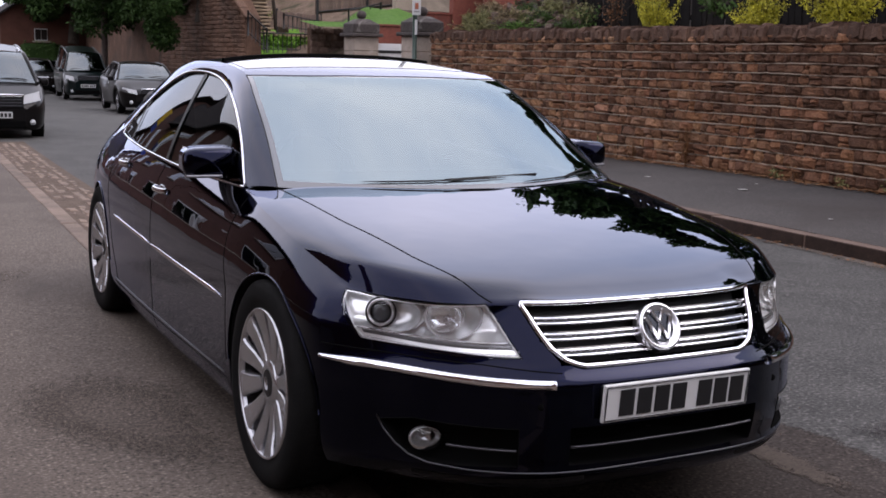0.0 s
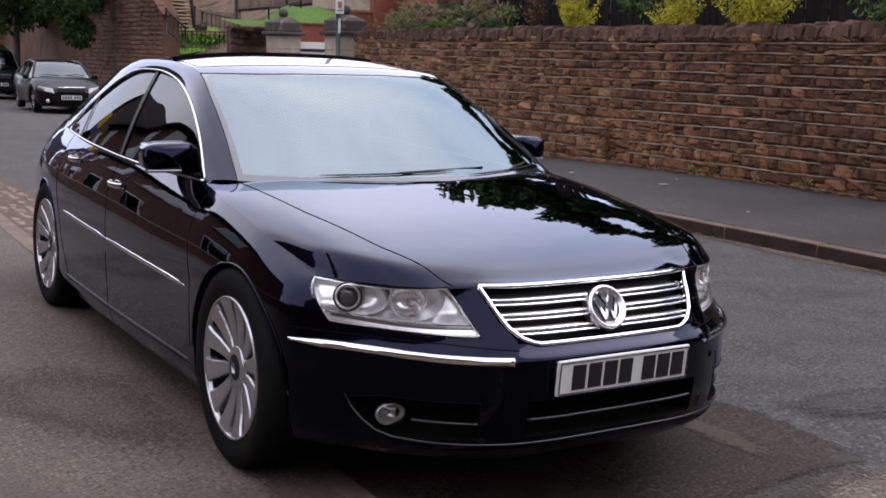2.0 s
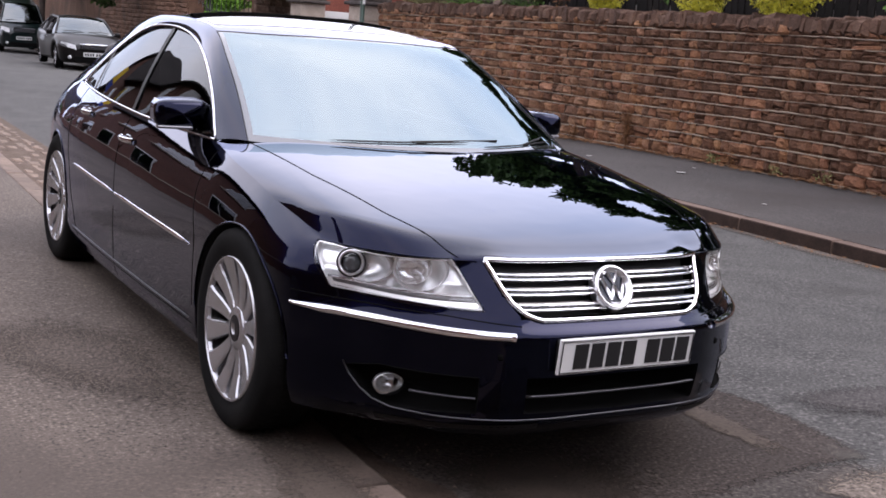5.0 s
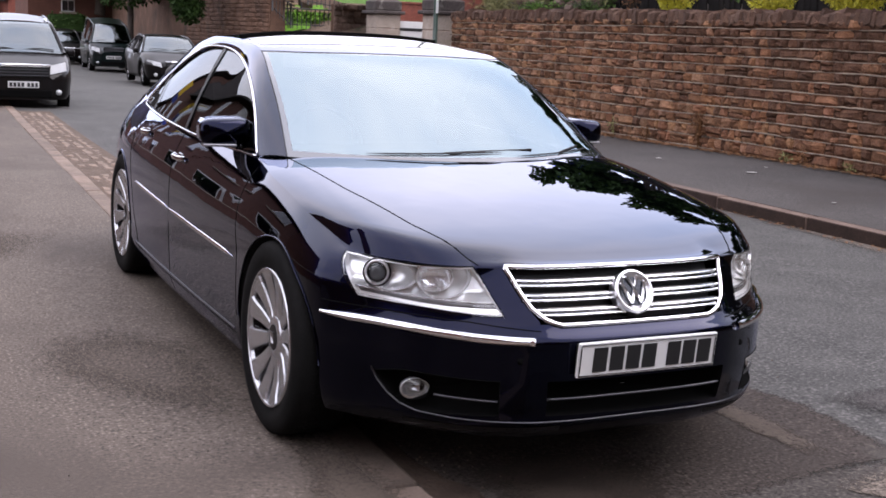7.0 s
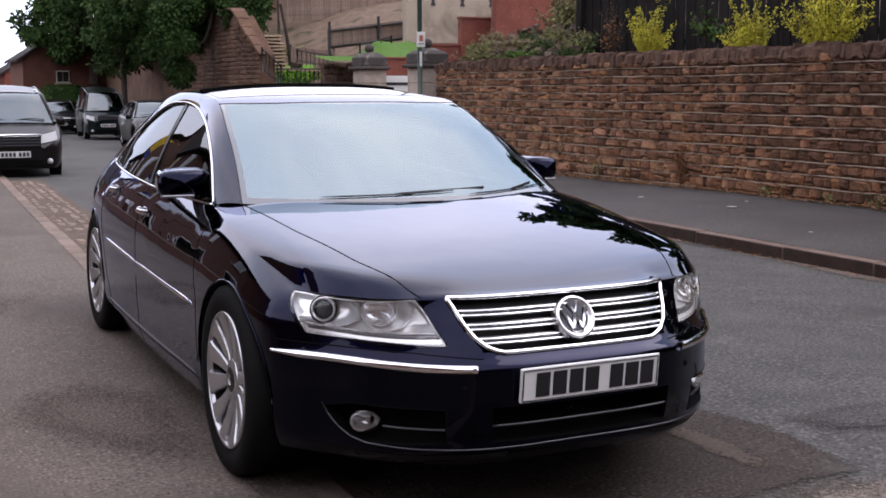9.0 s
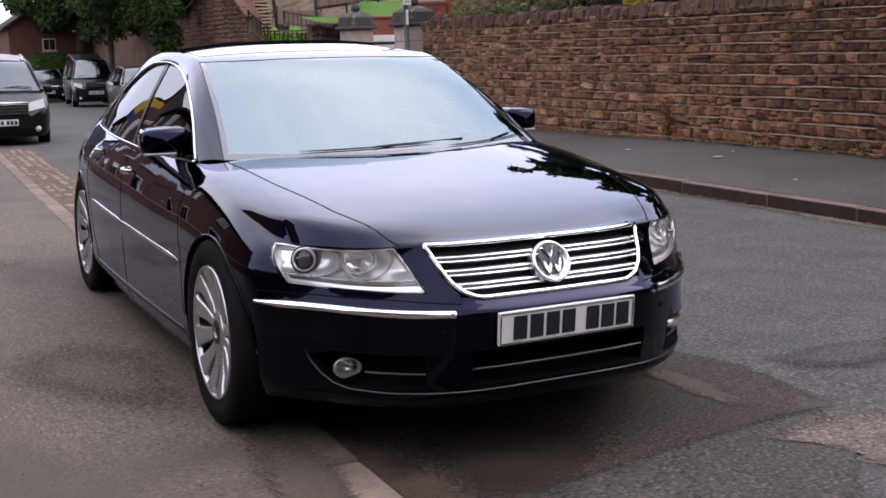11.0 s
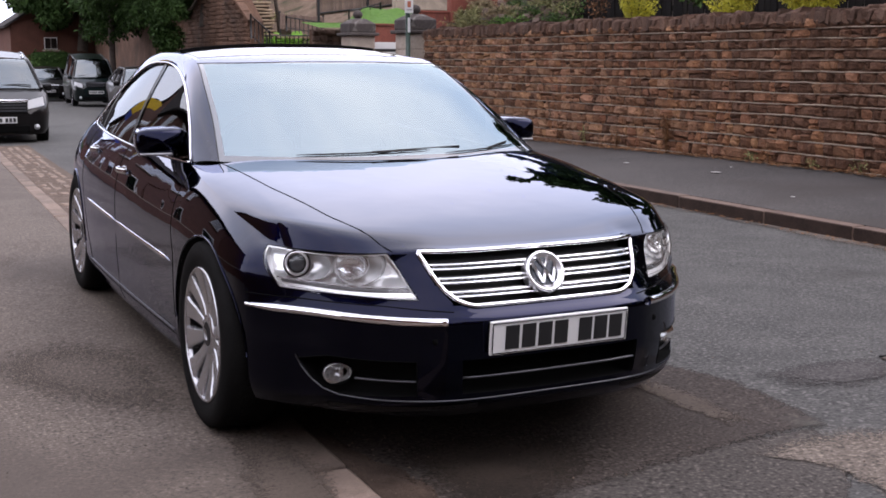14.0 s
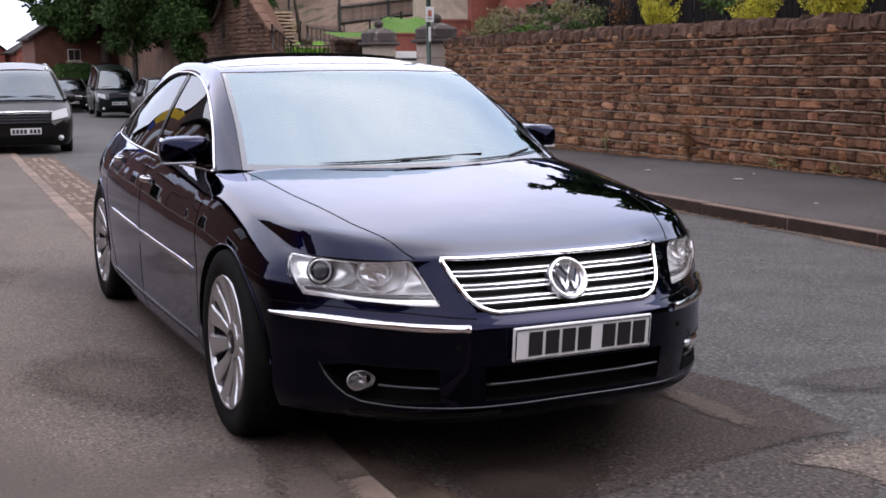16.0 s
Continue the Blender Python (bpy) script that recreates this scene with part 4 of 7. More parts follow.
    # dark cabin: dashboard, seats, wheel
    sheet("cabin_floor", np.array([[(x_, y_, .42) for x_ in (-.8, .8)] for y_ in (1.2, 4.2)]), M["cabin"], car)
    block("dashboard", (1.34, .42, .30), (0, 1.68, .80), M["cabin"], car, bevel=.08, segments=3, smooth=True)
    for x_ in (-.37, .37):
        seat = block("seat", (.50, .55, .16), (x_, 2.55, .60), M["cabin_seat"], car, bevel=.06, segments=3, smooth=True)
        block("seat_back", (.48, .14, .62), (x_, 2.90, .92), M["cabin_seat"], seat, bevel=.06, segments=3, smooth=True, turn=Matrix.Rotation(radians(-14), 3, "X"))
        block("headrest", (.27, .10, .17), (x_, 2.99, 1.27), M["cabin_seat"], seat, bevel=.045, segments=3, smooth=True)
    bench = block("rear_seat", (1.32, .55, .18), (0, 3.45, .62), M["cabin_seat"], car, bevel=.06, segments=3, smooth=True)
    block("seat_back", (1.30, .16, .58), (0, 3.80, .92), M["cabin_seat"], bench, bevel=.06, segments=3, smooth=True, turn=Matrix.Rotation(radians(-16), 3, "X"))
    k = np.linspace(0, 2 * np.pi, 30, endpoint=False)
    rim = np.stack([-.37 + .18 * np.cos(k), 1.98 + .06 * np.sin(k), .93 + .17 * np.sin(k)], -1)
    tube("steering_wheel", rim, .014, M["cabin"], car, closed=True, sides=8, up=(0, 1, 0))
    # underside
    sheet("underbody", np.array([[(x_, y_, .22) for x_ in (-.80, .80)] for y_ in (.62, 4.45)]), M["liner"], car, thick=.04)
    return car


def build_headlight(car, lamp, sg):
    """A clear wrap-round lamp unit with two round lenses over a bright reflector."""
    ot, it, ib, ob, ol = lamp
    n, m = 34, 22
    top = np.array([ot + (it - ot) * k for k in np.linspace(0, 1, n)])
    top[:, 1] -= .006 * np.sin(np.linspace(0, np.pi, n))
    bot = np.array([ob + (ib - ob) * k for k in np.linspace(0, 1, n)])
    bot[:, 1] -= .008 * np.sin(np.linspace(0, np.pi, n))
    kk = np.linspace(0, 1, m)
    bulge = np.interp(kk, [0, .35, 1], [0, .6, 1])
    cz = np.array([top * (1 - k) + bot * k for k in kk])
    cz[:, 0, 0] = ot[0] + (ob[0] - ot[0]) * kk ** 1.6
    deep = np.interp(kk, [0, .58, .76, 1], [-.038, -.036, -.012, -.008])[:, None] + 0 * cz[..., 0]
    unit = sheet("headlight", body(cz[..., 0], cz[..., 1], deep) * [sg, 1, 1], M["lamp_silver"], car, "clear headlight with round lenses in a bright reflector", flip=sg < 0)
    rim = np.r_[cz[0], cz[1:, -1], cz[-1, ::-1][1:], cz[::-1, 0][1:-1]]
    out, inn = body(rim[:, 0], rim[:, 1], .0), body(rim[:, 0], rim[:, 1], -.050)
    mesh_object("housing_wall", (np.array([out, inn]) * [sg, 1, 1]).reshape(-1, 3), grid_faces(2, len(rim), sg < 0, True), M["lamp_silver"], unit)
    tube("lamp_seal", out * [sg, 1, 1], .0018, M["gap"], unit, closed=True, sides=6)
    inset = np.c_[rim[:, 0] + (rim[:, 0].mean() - rim[:, 0]) * .022, rim[:, 1] + (rim[:, 1].mean() - rim[:, 1]) * .06]
    tube("bright_edge", body(inset[:, 0], inset[:, 1], -.004) * [sg, 1, 1], .0036, M["lamp_silver"], unit, closed=True, sides=6)
    cover = sheet("clear_cover", body(cz[..., 0], cz[..., 1], .003) * [sg, 1, 1], M["lamp_glass"], unit, flip=sg < 0)
    cover.visible_shadow = False
    # frame inside: lower band for the indicator
    def pt(a, k, off):
        q = cz_at(a, k)
        return body(np.array(q[0]), np.array(q[1]), off) * [sg, 1, 1]

    def cz_at(a, k):
        i, j = k * (m - 1), a * (n - 1)
        i0, j0 = min(int(i), m - 2), min(int(j), n - 2)
        f, g = i - i0, j - j0
        return (cz[i0, j0] * (1 - f) + cz[i0 + 1, j0] * f) * (1 - g) + (cz[i0, j0 + 1] * (1 - f) + cz[i0 + 1, j0 + 1] * f) * g

    rows = []
    for k, off in ((.74, -.034), (.76, -.012), (.80, -.008), (.92, -.012), (.97, -.03)):
        rows.append([pt(a, k, off) for a in np.linspace(.03, .985, 30)])
    sheet("indicator", rows, M["lamp_grey"], unit, "grey indicator strip", flip=sg < 0)
    tube("chrome_line", [pt(a, .75, -.008) for a in np.linspace(.02, .985, 30)], .004, M["chrome"], unit, sides=6)
    tube("chrome_line", [pt(a, .96, -.006) for a in np.linspace(.02, .985, 30)], .0035, M["chrome"], unit, sides=6)
    # two wide bowls, cut off by the lamp's upper edge
    def dish(name, a0, k0, ra, rk, deep_, material, parent, label):
        rows_ = []
        for q in (0.02, .3, .55, .75, .88, .96, 1.0, 1.03):
            ring_ = []
            for th in np.linspace(0, 2 * np.pi, 48, endpoint=False):
                k_ = float(np.clip(k0 + rk * q * math.sin(th), .03, .735))
                a_ = float(np.clip(a0 + ra * q * math.cos(th) - .235 * (k_ - k0), .02, .985))
                ring_.append(pt(a_, k_, -.005 - deep_ * (1 - q ** 3) if q <= 1 else -.040))
            rows_.append(ring_)
        v_ = np.array(rows_)
        return mesh_object(name, v_.reshape(-1, 3), grid_faces(len(rows_), 48, sg > 0, True), material, parent, label)

    dish("lens_bowl", .325, .32, .165, .40, .022, M["lamp_bowl"], unit, "grey chrome bowl round the projector lens")
    second = dish("reflector_bowl", .705, .28, .185, .44, .024, M["lamp_bowl"], unit, "wide grey chrome reflector bowl")
    inner = dish("reflector", .655, .27, .115, .33, .018, M["lamp_mirror"], second, "bright chrome reflector")
    inner.location = Vector(pt(.655, .27, .002) - pt(.655, .27, 0))
    for a, k, r, kind in ((.235, .33, .041, 0), (.655, .34, .013, 1)):
        q = cz_at(a, k)
        du = body(np.array(q[0] + .02), np.array(q[1])) - body(np.array(q[0] - .02), np.array(q[1]))
        dv = body(np.array(q[0]), np.array(q[1] + .02)) - body(np.array(q[0]), np.array(q[1] - .02))
        n_ = np.cross(du, dv) * [sg, 1, 1]
        n_ *= -np.sign(n_[1]) / np.linalg.norm(n_)
        axis = n_ * .8 + np.array([0, -.35, -.03])
        front = Vector(-axis).to_track_quat("Y", "Z").to_matrix().to_4x4()
        if kind == 0:
            ring = lathe("lens_collar", [(.018, r * 1.12), (.002, r * 1.12), (.000, r * 1.06), (.006, r * 1.0), (.010, r * .96)], M["black_gloss"], unit, "dark collar round the lens", 40, "y")
            ring.matrix_basis = Matrix.Translation(pt(a, k, -.002)) @ front
            lathe("lens_ring", [(.012, r), (.000, r * .98), (-.003, r * .90), (-.001, r * .82), (.008, r * .78)], M["badge_chrome"], ring, "chrome lens ring", 40, "y")
            lathe("lens_shroud", [(.008, r * .79), (.003, r * .77), (.003, r * .66), (.010, r * .62)], M["black_gloss"], ring, "", 36, "y")
            lathe("projector_lens", [(.009, r * .64), (.003, r * .54), (-.001, r * .30), (-.002, .0)], M["dark_lens"], ring, "dark glass projector lens", 32, "y")
        else:
            bulb = lathe("bulb", [(.016, r), (-.002, r * .92), (-.008, r * .5), (-.010, 0)], M["chrome"], second, "bright bulb cover", 16, "y")
            bulb.matrix_basis = Matrix.Translation(pt(a, k, -.010)) @ front


def build_grille(car, outline):
    z0, z1 = .571, .730
    halfw = spline1([z0, .60, .65, .70, z1], [.318, .365, .418, .462, .492])

    def gp(f, z, off):
        c = f * halfw(z)
        p = body(np.abs(c), z + 0 * np.abs(c), off)
        p[..., 0] *= np.where(c < 0, -1, 1)
        return p

    f, z = np.meshgrid(np.linspace(-1, 1, 41), np.linspace(z0, z1, 12))
    back = sheet("grille", gp(f, z, -.045), M["trim_black"], car, "black grille with chrome bars in a chrome frame")
    zs = np.linspace(z0 + .006, z1, 16)
    # frame with rounded lower corners
    low = [(k, z0 + .022 * max(0, abs(k) - .90) ** 1.6 * 40) for k in np.linspace(-.985, .985, 44)]
    path = [gp(np.array(1.0), np.array(q), .002) for q in zs[4:]][::-1]
    path = [gp(np.array(k), np.array(z1 + .004), .002) for k in np.linspace(-1, 1, 44)] + path[1:] + [gp(np.array(k), np.array(q), .002) for k, q in low[::-1]] + [gp(np.array(-1.0), np.array(q), .002) for q in zs[4:]]
    tube("grille_frame", path, .0085, M["chrome"], back, "polished chrome grille frame", closed=True, sides=8, up=(0, 1, .2))
    for zc in (.604, .645, .686):
        for dz, r in ((-.0068, .0044), (.0068, .0044)):
            k = np.linspace(-.985, .985, 40)
            tube("grille_bar", gp(k, np.full(40, zc + dz), -.006), r, M["chrome"], back, sides=6, flat=1.0)
        k = np.linspace(-.985, .985, 40)
        rows = np.array([gp(k, np.full(40, zc + d), o) for d, o in ((-.012, -.014), (-.005, -.010), (.005, -.010), (.012, -.014))])
        sheet("grille_slat", rows, M["black_gloss"], back)
    wall = np.array([gp(np.sign(1) * np.linspace(-1, 1, 40), np.full(40, q), o) for q, o in ((z1 + .004, .0), (z1 + .004, -.05))])
    sheet("grille_wall", wall, M["trim_black"], back)
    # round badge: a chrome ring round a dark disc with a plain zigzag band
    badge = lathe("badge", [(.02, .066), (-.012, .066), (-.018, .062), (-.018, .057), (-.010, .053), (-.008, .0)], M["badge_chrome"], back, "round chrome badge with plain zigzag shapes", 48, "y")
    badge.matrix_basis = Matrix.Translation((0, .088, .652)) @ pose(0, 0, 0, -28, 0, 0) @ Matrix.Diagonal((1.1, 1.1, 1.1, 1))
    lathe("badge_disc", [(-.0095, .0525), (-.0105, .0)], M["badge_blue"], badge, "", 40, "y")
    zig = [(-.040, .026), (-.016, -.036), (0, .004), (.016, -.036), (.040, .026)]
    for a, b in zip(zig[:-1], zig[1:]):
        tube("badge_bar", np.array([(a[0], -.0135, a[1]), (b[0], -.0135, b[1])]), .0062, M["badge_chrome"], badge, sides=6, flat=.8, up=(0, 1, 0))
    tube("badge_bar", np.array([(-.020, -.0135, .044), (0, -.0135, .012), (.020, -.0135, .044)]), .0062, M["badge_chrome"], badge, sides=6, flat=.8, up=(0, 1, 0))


def build_mirror(car, sg):
    n, m = 18, 28
    rows = []
    for i, k in enumerate(np.linspace(0, 1, n)):  # front to back
        y = -.075 + .15 * k
        fat = (1 - (1 - min(k / .42, 1)) ** 2.6) ** .42
        for j in range(m):
            a = 2 * math.pi * j / m
            ca, sa = math.cos(a), math.sin(a)
            e = .50
            x = .118 * fat * math.copysign(abs(ca) ** e, ca)
            z = .066 * fat * math.copysign(abs(sa) ** e, sa)
            z *= 1 - .10 * (x / .118 + 1) / 2 * (1 if z > 0 else .3)
            rows.append((x, y - .02 * (x / .118), z))
    rows = np.array(rows)
    f = grid_faces(n, m, True, True) + [tuple((n - 1) * m + j for j in range(m))]
    house = mesh_object("wing_mirror", rows * [sg, 1, 1], f if sg > 0 else [q[::-1] for q in f], M["car_paint"], car, "dark blue wing mirror")
    house.matrix_basis = pose(sg * (.872 if sg < 0 else .858), 1.775, 1.008 if sg < 0 else 1.020, 0, 0, sg * 6) @ Matrix.Diagonal((.92 if sg < 0 else .60, .9, .90 if sg < 0 else .86, 1))
    block("mirror_glass", (.20, .006, .105), (0, .078, 0), M["mirror"], house, bevel=.002)
    block("indicator", (.15, .05, .014), (sg * .03, -.040, -.060), M["slat_grey"], house, bevel=.005)
    foot = np.array([(-.06, .005, -.055), (-.085, .0, -.070), (-.11, -.02, -.095)]) * [sg, 1, 1]
    tube("mirror_foot", foot, [.034, .030, .034], M["black_gloss"], house, sides=10, flat=.7, up=(0, 0, 1))
    block("mirror_base", (.03, .13, .06), (-sg * .10, -.05, -.10), M["black_gloss"], house, bevel=.012, segments=3, smooth=True)


def build_wheel(car, sg, yc):
    x0 = .912 if yc < 2 else .882
    wheel = new("wheel")
    wheel.parent = car
    wheel.matrix_basis = BODY.inverted() @ AXLES @ Matrix.Translation((sg * x0, yc, .345)) @ (Matrix.Identity(4) if sg > 0 else Matrix.Rotation(math.pi, 4, "Z"))
    tagged(wheel, "alloy wheel with many flat spokes")
    tyre_p = [(-.235, .245), (-.238, .275), (-.230, .315), (-.205, .338), (-.17, .345), (-.04, .345), (-.004, .344), (.016, .339), (.028, .322), (.032, .298), (.030, .272), (.018, .247)]
    lathe("tyre", tyre_p, M["rubber"], wheel, "black tyre", 64)
    lathe("rim", [(.016, .249), (.026, .247), (.027, .241), (.018, .236), (-.01, .234)], M["alloy"], wheel, "", 64)
    lathe("barrel", [(.006, .233), (-.04, .222), (-.12, .212), (-.22, .225)], M["liner"], wheel, "", 48)
    for kx in (-.045, -.115, -.175):
        lathe("tread_groove", [(kx - .004, .3445), (kx, .3452), (kx + .004, .3445)], M["gap"], wheel, "", 48)
    lathe("brake_disc", [(-.095, .0), (-.09, .06), (-.09, .165), (-.105, .165)], M["slat_grey"], wheel, "", 40)
    lathe("hub_back", [(-.125, .21), (-.12, .12), (-.10, .0)], M["liner"], wheel, "", 32)
    bv, bf = [], []
    for i in range(60):
        for x0_, x1_, r0_, r1_ in ((-.085, -.048, .3445, .3445), (-.040, -.008, .3440, .3405), (-.006, .012, .3395, .3300)):
            a0, a1 = 2 * math.pi * (i + .12 + (.3 if x0_ < -.05 else 0)) / 60, 2 * math.pi * (i + .82 + (.3 if x0_ < -.05 else 0)) / 60
            k = len(bv)
            for up in (-.002, .0035):
                bv += [(x_, (r_ + up) * math.sin(a_), (r_ + up) * math.cos(a_)) for x_, r_, a_ in ((x0_, r0_, a0), (x1_, r1_, a0), (x1_, r1_, a1), (x0_, r0_, a1))]
            bf += [tuple(k + q for q in f_) for f_ in ((4, 5, 6, 7), (0, 1, 5, 4), (1, 2, 6, 5), (2, 3, 7, 6), (3, 0, 4, 7))]
    mesh_object("tread", bv, bf, M["rubber"], wheel, "tread blocks of the tyre", smooth=False)
    prof = [(0.058, -.004), (.10, -.004), (.16, .004), (.21, .016), (.242, .023)]
    n = 12
    vs, fs = [], []
    for i, (r, x) in enumerate(prof):
        half = np.interp(r, [.05, .10, .20, .225, .243], [.0140, .0215, .0355, .041, .052])
        for q, d in ((-1.04, -.030), (-.98, -.005), (-.82, 0), (.82, 0), (.98, -.005), (1.04, -.030)):
            vs.append((x + d, q * half, r))
    fs = grid_faces(len(prof), 6, True)
    me = bpy.data.meshes.new("spoke")
    me.from_pydata(vs, [], fs)
    me.materials.append(M["alloy"])
    for i in range(n):
        sp = new("spoke", me)
        sp.parent = wheel
        sp.matrix_basis = Matrix.Rotation(2 * math.pi * (i + .5) / n, 4, "X")
    lathe("centre_cap", [(-.03, .078), (-.006, .076), (.000, .070), (.002, .058), (.004, .052), (.003, .046), (.004, .0)], M["alloy"], wheel, "", 40)
    lathe("cap_badge", [(.0045, .045), (.006, .0)], M["trim_black"], wheel, "", 28)
    for i in range(3):
        tube("cap_bar", np.array([(.007, -.022 + .015 * i, .02), (.007, -.008 + .008 * i, -.02)]), .0035, M["alloy"], wheel, sides=5, up=(1, 0, 0))

# ---------- ground, road, kerbs ----------
def kerb_l(y):
    """The road-side edge of the near kerb."""
    return -.615 + .0186 * y + .00082 * y * abs(y)


def kerb_r(y):
    """The road-side edge of the far kerb."""
    return 4.74 + .014 * y + .0008 * y * abs(y)


def fall(y):
    return -.0125 * max(0.0, min(y, 70) - 8)


ROAD_Y = [-400, -120, -40, -15, -8, -4, -2, 0, 2, 4, 6, 8, 10, 12, 15, 18, 22, 26, 30, 35, 40, 46, 52, 60, 70, 90, 140, 400]


def across(y, f):
    yc = min(max(y, -15), 70)
    a, b = kerb_l(yc), kerb_r(yc)
    return a + (b - a) * f


def road_z(f):
    return float(np.interp(f, [0, .12, .27, .5, .8, 1], [-.006, -.012, -.018, .006, -.012, -.034]))


rows = []
for y in ROAD_Y:
    fs = np.linspace(0, 1, 25)
    row = [(-400, y, -.07 + fall(y)), (across(y, 0) - .05, y, -.07 + fall(y)), (across(y, 0) - .045, y, road_z(0) + fall(y))]
    row += [(across(y, f), y, road_z(f) + fall(y)) for f in fs]
    row += [(across(y, 1) + .045, y, road_z(1) + fall(y)), (across(y, 1) + .05, y, -.08 + fall(y)), (400, y, -.08 + fall(y))]
    rows.append(row)
rows = np.array(rows)
ground = mesh_object("road", rows.reshape(-1, 3), grid_faces(rows.shape[0], rows.shape[1], True), M["asphalt_road"])
tagged(ground, "worn grey asphalt road with patched repairs", "road", kind="structure")


def strip(name, y0, y1, near, far, z_near, z_far, material, label, category, depth=.12, step=1.0):
    """A raised pavement between two lines along the road."""
    n = max(2, int((y1 - y0) / step) + 1)
    top = []
    for y in np.linspace(y0, y1, n):
        a, b = near(y), far(y)
        za, zb = z_near(y) if callable(z_near) else z_near, z_far(y) if callable(z_far) else z_far
        f = fall(y)
        top.append([(a, y, za - depth + f), (a, y, za + f)] + [(a + (b - a) * k, y, za + (zb - za) * k + f) for k in (.25, .5, .75)] + [(b, y, zb + f), (b, y, zb - depth + f)])
    top = np.array(top)
    ob = mesh_object(name, top.reshape(-1, 3), grid_faces(n, 7, near(0) < far(0)), material, smooth=False)
    return tagged(ob, label, category, kind="structure")


strip("pavement_near", -40, 70, lambda y: kerb_l(min(max(y, -15), 70)) - .14, lambda y: -4.2, .016, .05, M["asphalt_path"], "worn brown-grey asphalt pavement", "pavement")
strip("pavement_far", -40, 70, lambda y: kerb_r(min(max(y, -15), 70)) + .14, lambda y: max(7.75, kerb_r(min(y, 70)) + 2.2), .08, .145, M["path_far"], "grey asphalt pavement below the stone wall", "pavement")

# ---------- pieces of the street ----------


def stone_mesh(name, size, material, seed, depth_round=.3):
    """A rough stone: a box of that size with knocked corners, 44 triangles."""
    r = np.random.default_rng(seed)
    sx, sy, sz = size
    v, f = [], []
    ys, zs = [-.5, -.40, .40, .5], [-.5, -.34, .34, .5]
    for j, y in enumerate(ys):
        for k, z in enumerate(zs):
            rim = (j in (0, 3)) + (k in (0, 3))
            x = [-.5, -.34, -.12][rim]
            v.append((x * sx + r.uniform(-.16, .16) * sx * (rim == 0), (y + r.uniform(-.04, .04)) * sy, (z + r.uniform(-.05, .05)) * sz))
    for j in range(3):
        for k in range(3):
            f.append((j * 4 + k, j * 4 + k + 1, (j + 1) * 4 + k + 1, (j + 1) * 4 + k))
    rim = [0, 1, 2, 3, 7, 11, 15, 14, 13, 12, 8, 4]
    n = len(v)
    v += [(.5 * sx, v[i][1], v[i][2]) for i in rim]
    f += [(rim[(i + 1) % 12], rim[i], n + i, n + (i + 1) % 12) for i in range(12)]
    me = bpy.data.meshes.new(name)
    me.from_pydata(v, [], f)
    me.materials.append(material)
    return me


def rubble_mesh(name, material, seed):
    """A rough walling stone of unit face, rounded and bulging, its back open."""
    r = np.random.default_rng(seed)
    g = np.array([-.5, -.22, .22, .5])
    v, f = [], []
    for j in range(4):
        for k in range(4):
            rim = (j in (0, 3)) + (k in (0, 3))
            pull = 1 - (r.uniform(.02, .15) if rim == 2 else r.uniform(-.03, .05) if rim else 0)
            x = -.046 + r.uniform(-.020, .018) if rim == 0 else r.uniform(-.020, -.002) if rim == 1 else r.uniform(-.008, .006)
            v.append((x, g[j] * pull + r.uniform(-.05, .05) * (rim < 2), g[k] * pull + r.uniform(-.06, .06) * (rim < 2)))
    for j in range(3):
        for k in range(3):
            f.append((j * 4 + k, j * 4 + k + 1, (j + 1) * 4 + k + 1, (j + 1) * 4 + k))
    rim = [0, 1, 2, 3, 7, 11, 15, 14, 13, 12, 8, 4]
    v += [(.045, v[i][1], v[i][2]) for i in rim]
    f += [(rim[(i + 1) % 12], rim[i], 16 + i, 16 + (i + 1) % 12) for i in range(12)]
    me = bpy.data.meshes.new(name)
    me.from_pydata(v, [], f)
    me.materials.append(material)
    return me


def leaves(name, clumps, count, size, material, parent=None, label="", seed=1, droop=0.0, long=1.7):
    """Many small folded leaves in uneven clumps: rows of centre and radii."""
    r = np.random.default_rng(seed)
    weights = np.array([c[3] * c[4] * c[5] for c in clumps]) ** .67
    pick = r.choice(len(clumps), count, p=weights / weights.sum())
    cl = np.array(clumps, float)[pick]
    d = r.normal(size=(count, 3))
    d /= np.linalg.norm(d, axis=1)[:, None]
    rad = r.uniform(.35, 1.08, count)[:, None] ** .6
    p = cl[:, :3] + d * cl[:, 3:] * rad
    p[:, 2] -= droop * r.uniform(0, 1, count)
    a = r.normal(size=(count, 3)) + d * .6 + [0, 0, -.4]
    a /= np.linalg.norm(a, axis=1)[:, None]
    b = np.cross(a, r.normal(size=(count, 3)))
    b /= np.linalg.norm(b, axis=1)[:, None]
    n = np.cross(a, b)
    s = size * r.uniform(.6, 1.4, count)[:, None]
    v = np.stack([p, p + a * s * long * .5 + b * s * .5 + n * s * .12, p + a * s * long, p + a * s * long * .5 - b * s * .5 + n * s * .12], 1).reshape(-1, 3)
    f = np.arange(count * 4).reshape(-1, 4)
    return mesh_object(name, v, f, material, parent, label, smooth=False)


def limb(name, pts, r0, r1, material, parent, sides=8):
    k = curve(pts, np.linspace(0, 1, 10))
    return tube(name, k, np.linspace(r0, r1, 10), material, parent, sides=sides, up=(.3, .2, .1))


